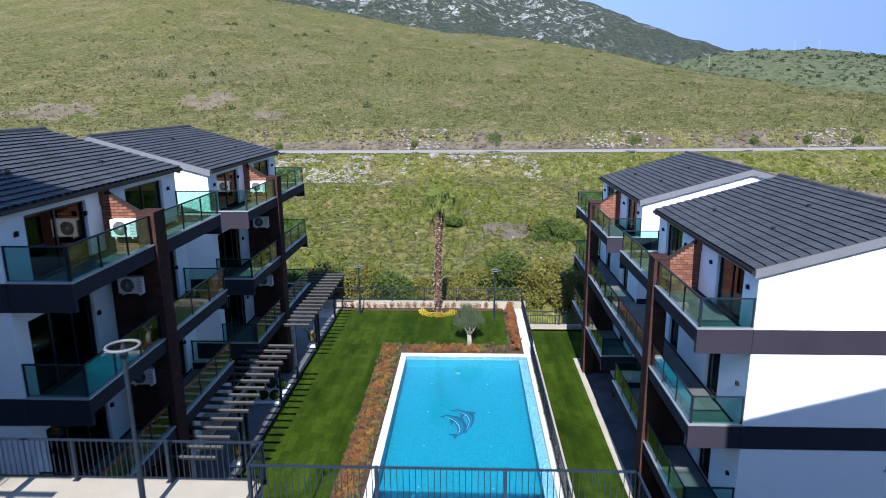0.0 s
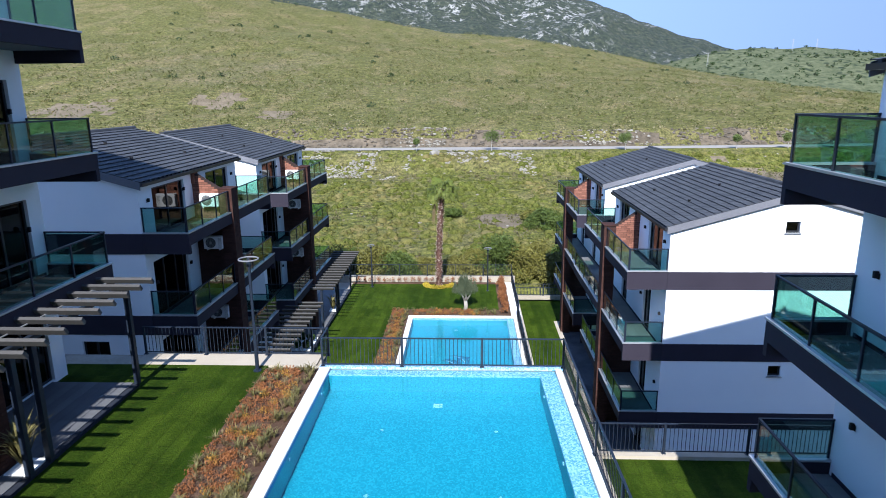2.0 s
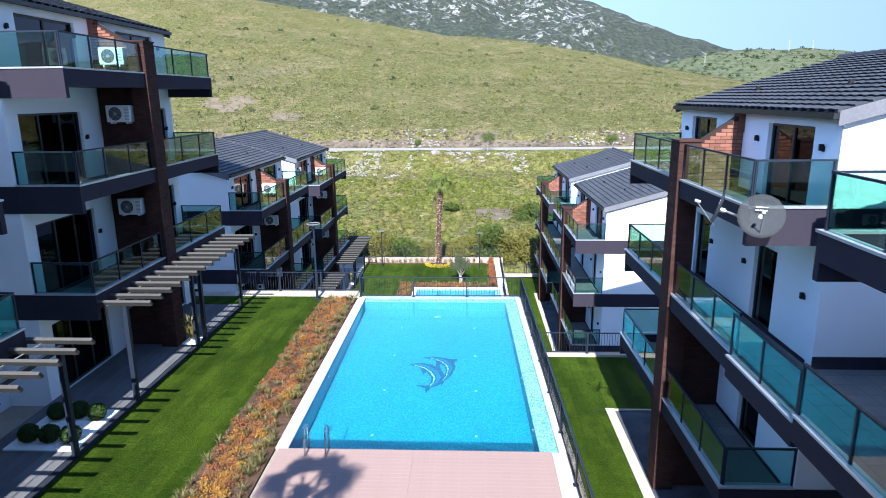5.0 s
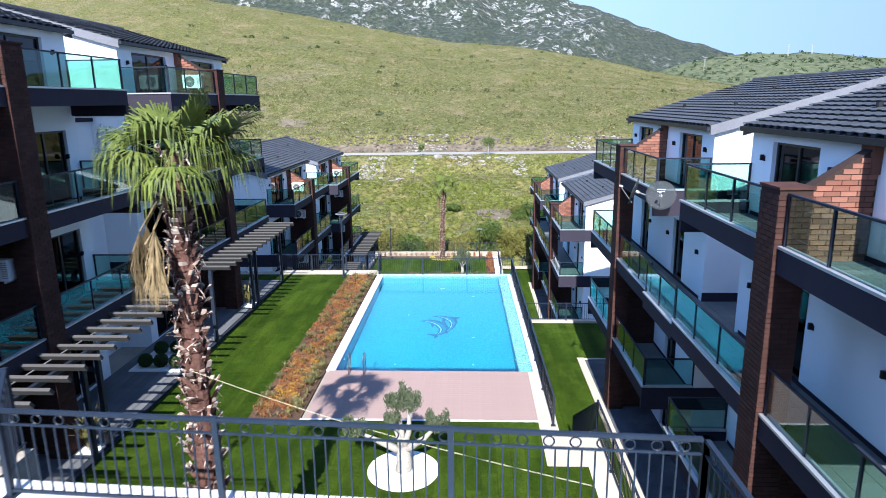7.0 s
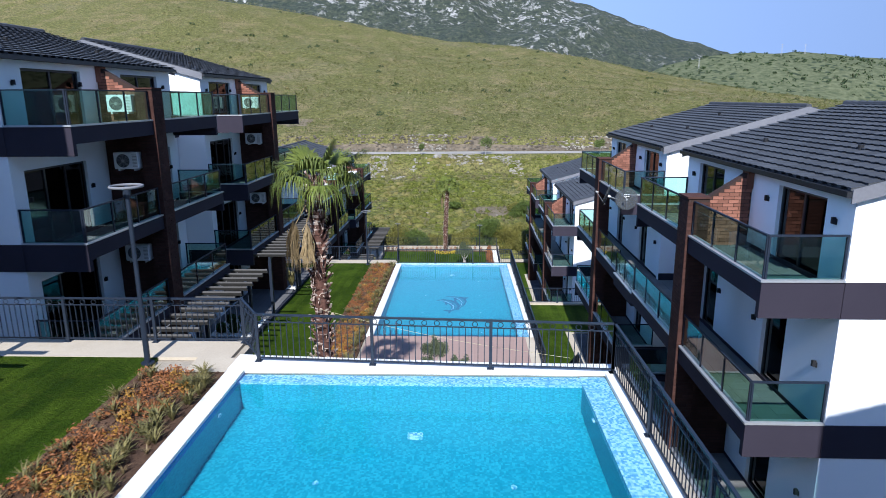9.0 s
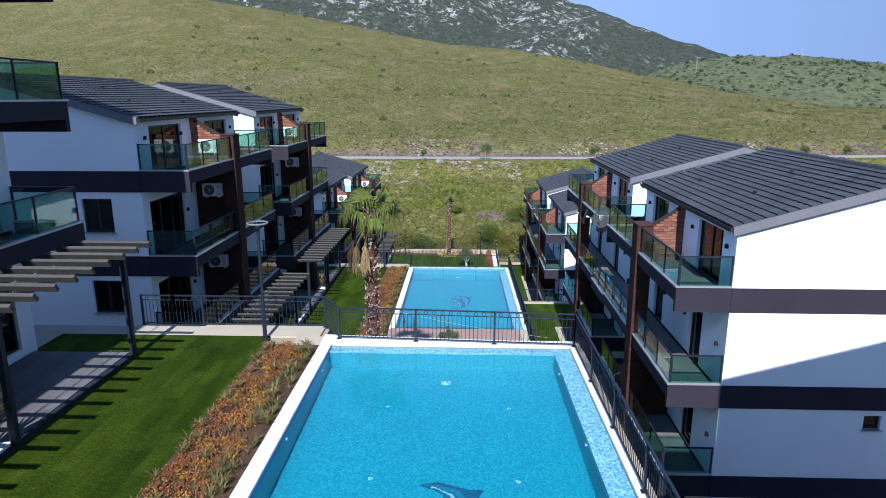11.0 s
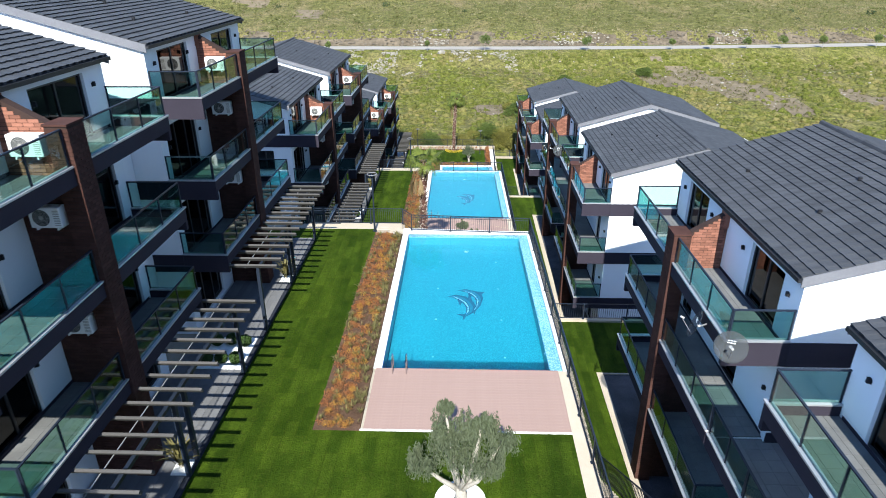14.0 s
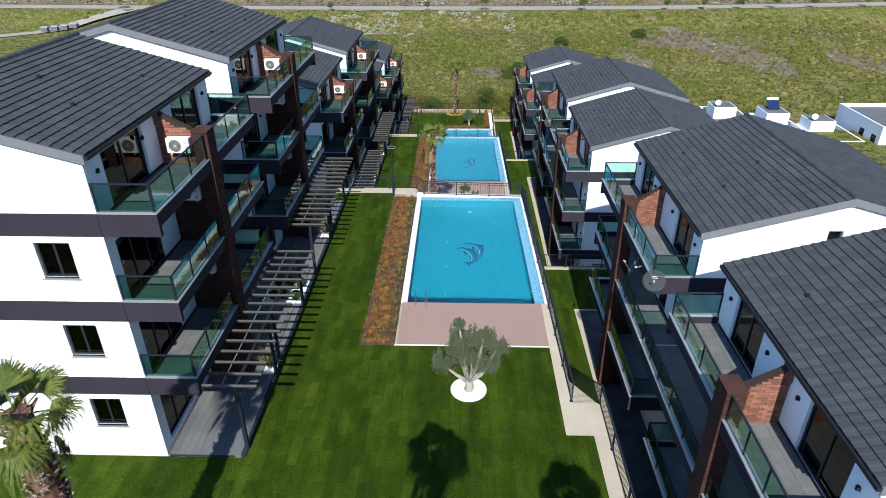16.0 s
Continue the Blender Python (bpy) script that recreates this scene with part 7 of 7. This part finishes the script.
def road_tree(x, y, h):
    z = ground_z(x, y)
    t = thing("roadside_tree", (x, y, z), "young green tree beside the road", "tree", "roadside trees")
    bm = bmesh.new()
    limb(bm, [(x, y, z - 0.1), (x + 0.05, y, z + h * 0.4), (x, y + 0.05, z + h * 0.75)], 0.09, 0.03, 6)
    for a in (0.4, 2.5, 4.6):
        limb(bm, [(x, y, z + h * 0.4), (x + h * 0.2 * math.cos(a), y + h * 0.2 * math.sin(a), z + h * 0.65)], 0.04, 0.015, 5)
    part("trunk", bm, M["trunk"], t)
    pts = lumpy((x, y, z + h * 0.6), (h * 0.38, h * 0.38, h * 0.46), 9, 1500)
    stuff_mesh("crown", *leaf_quads(pts, 0.26, 0.4), M["tree_leaf"], t)


for x, h in ((-10.5, 2.6), (5.4, 4.6), (33.5, 3.8), (57, 3.0), (68, 3.4), (78, 3.2), (88, 3.8), (100, 3.4), (116, 3.6), (-38, 2.4), (-100, 5.0)):
    road_tree(x, 121.0 + 0.0006 * x * x * (1 if x > 0 else 0.25) - 4.6, h)

# far hill's trees
fh = []
while len(fh) < 1700:
    x, t = rng.uniform(120, 1300), 1 - 0.78 * rng.random() ** 1.15
    y = 650 + 350 * t
    k = noise.fractal(Vector((x * 0.004, y * 0.004, 1.7)), 0.9, 2.0, 6)
    fh.append((x, y, -45 + (far_crest(x) + 45) * t ** 0.85 + 8 * k * (0.25 + math.sin(math.pi * min(t, 0.95)))))
clumps("far_hill_trees", fh, rng.uniform(1.6, 3.8, len(fh)), 18, 0.66, "tree_dark", "dark trees dotted over the far hill")


def white_house(x0, x1, y0, y1, z0, z1, boxes_up, windows_):
    """A flat-roofed white house: body, parapet, stair heads, windows."""
    h = thing("white_house", ((x0 + x1) / 2, y0, z0), "white flat-roofed cube house on the slope below", "house", "white houses")
    part("wall", boxes((x0, x1, y0, y1, z0, z1)), M["plaster"], h)
    part("roof", boxes((x0 + 0.25, x1 - 0.25, y0 + 0.25, y1 - 0.25, z1, z1 + 0.02)), M["patio"], h)
    for bx in ((x0, x1, y0, y0 + 0.25), (x0, x1, y1 - 0.25, y1), (x0, x0 + 0.25, y0 + 0.25, y1 - 0.25), (x1 - 0.25, x1, y0 + 0.25, y1 - 0.25)):
        part("parapet", boxes((*bx, z1, z1 + 0.6)), M["plaster"], h)
    for a, b, c, d, e in boxes_up:
        part("stair_head", boxes((a, b, c, d, z1 + 0.02, z1 + e)), M["plaster"], h)
        part("stair_head_roof", boxes((a + 0.15, b - 0.15, c + 0.15, d - 0.15, z1 + e, z1 + e + 0.03)), M["patio"], h)
    for a, b, lo, hi in windows_:
        w = part("window", boxes((x0 - 0.02, x0 + 0.02, a, b, lo, hi)), M["frame"], h)
        part("pane", boxes((x0 - 0.035, x0 - 0.022, a + 0.1, b - 0.1, lo + 0.1, hi - 0.1)), M["pane"], w)
    return h


def solar_heater(x, y, z):
    s_ = thing("solar_water_heater", (x, y, z), "solar water heater with a dark panel on a flat roof", "solar heater", "solar heaters")
    bm = prism(bmesh.new(), [(x - 1.0, y - 1.0, z + 0.15), (x + 1.0, y - 1.0, z + 0.15), (x + 1.0, y + 0.5, z + 1.3), (x - 1.0, y + 0.5, z + 1.3)], [(x - 1.0, y - 1.0, z + 0.25), (x + 1.0, y - 1.0, z + 0.25), (x + 1.0, y + 0.5, z + 1.4), (x - 1.0, y + 0.5, z + 1.4)])
    bmesh.ops.recalc_face_normals(bm, faces=bm.faces)
    part("panel", bm, M["solar"], s_)
    part("tank", rod(bmesh.new(), (x - 1.0, y + 0.7, z + 1.55), (x + 1.0, y + 0.7, z + 1.55), 0.28, 14), M["white_paint"], s_)
    for dx in (-0.9, 0.9):
        part("leg", boxes((x + dx - 0.03, x + dx + 0.03, y + 0.67, y + 0.73, z, z + 1.3)), M["metal_sill"], s_)


white_house(41.0, 51.3, 36.0, 48.0, -14, -10.6, [(45.3, 49.3, 41.9, 45.8, 2.2)], [(38, 39, -13.3, -12)])
white_house(51.5, 57.9, 33.0, 43.6, -14, -10.5, [(53.2, 57.2, 38.3, 43.0, 2.1)], [])
white_house(58.1, 65.0, 28.0, 37.4, -14, -10.5, [(58.4, 62.5, 33.1, 36.9, 2.3)], [(24, 25, -13, -11.6)])
white_house(66.2, 80.0, 26.6, 40.0, -14, -7.6, [], [(27.6, 28.9, -10.4, -8.8), (31.0, 32.3, -10.4, -8.8), (28.4, 29.6, -13.2, -11.6)])
solar_heater(55.2, 41.3, -8.37)
solar_heater(58.0, 20.5, -10.38)
for hx, hy, hz in ((45.8, 42.3, -8.37), (58.8, 33.5, -8.17)):
    dish(hx, hy - 0.2, hz + 0.75, (-0.35, -1.0, 0.5), 0.5, (hx, hy, hz), "white_paint", "white satellite dish on the flat roof")
white_house(53.0, 60.5, 15.0, 22.5, -14, -10.4, [], [])


def waste_container(x, y):
    """A wheeled steel street container with a sloping double lid."""
    z = ground_z(x, y) + 0.12
    w = thing("waste_container", (x, y, z), "grey steel waste container beside the road", "container", "waste containers")
    part("body", prism(bmesh.new(), [(x - 0.8, y - 0.45, z + 0.18), (x + 0.8, y - 0.45, z + 0.18), (x + 0.8, y + 0.45, z + 0.18), (x - 0.8, y + 0.45, z + 0.18)],
                       [(x - 0.9, y - 0.6, z + 1.25), (x + 0.9, y - 0.6, z + 1.25), (x + 0.9, y + 0.6, z + 1.25), (x - 0.9, y + 0.6, z + 1.25)]), M["trim"], w)
    part("lid", prism(bmesh.new(), [(x - 0.93, y - 0.63, z + 1.25), (x + 0.93, y - 0.63, z + 1.25), (x + 0.93, y + 0.63, z + 1.25), (x - 0.93, y + 0.63, z + 1.25)],
                      [(x - 0.85, y - 0.2, z + 1.55), (x + 0.85, y - 0.2, z + 1.55), (x + 0.85, y + 0.5, z + 1.6), (x - 0.85, y + 0.5, z + 1.6)]), M["metal_sill"], w, "pale steel lid")
    for dx in (-0.65, 0.65):
        for dy in (-0.35, 0.35):
            part("wheel", rod(bmesh.new(), (x + dx - 0.04, y + dy, z + 0.1), (x + dx + 0.04, y + dy, z + 0.1), 0.1, 10), M["black_plastic"], w)


for k in range(4):
    waste_container(-114.6 + 2.1 * k, 105.0 + 1.2 * k)
sv = []
for k in range(13):
    x, y = -150 + 4.6 * k, 86.0 + 2.72 * k
    for o in (-1, 1):
        a, b = x - o * 1.1, y + o * 1.8
        sv.append((a, b, max(ground_z(a, b), ground_z(x, y)) + 0.1))
stuff_mesh("side_road", sv, [(2 * i, 2 * i + 2, 2 * i + 3, 2 * i + 1) for i in range(12)], M["asphalt"], None, "pale side road that joins the country road", "structure", "road")


def utility_pole(x, y, z, h):
    p = thing("power_pylon", (x, y, z), "thin steel power pylon on the far hill", "pylon", "power pylons")
    bm = bmesh.new()
    for dx in (-0.9, 0.9):
        rod(bm, (x + dx, y, z - 2), (x + dx * 0.2, y, z + h), 0.2, 5, 0.1)
    for k in range(6):
        a, b = z + h * k / 6, z + h * (k + 1) / 6
        rod(bm, (x - 0.9 + 0.7 * k / 6, y, a), (x + 0.9 - 0.7 * (k + 1) / 6, y, b), 0.08, 4)
    part("mast", bm, M["concrete"], p)
    for k in (0.78, 0.95):
        part("cross_arm", rod(bmesh.new(), (x - 2.2, y, z + h * k), (x + 2.2, y, z + h * k), 0.12, 5), M["concrete"], p)


for x, y, h in ((480, 985, 17), (515, 985, 14), (338, 930, 16)):
    utility_pole(x, y, far_crest(x) - (2 if y > 950 else 14), h)
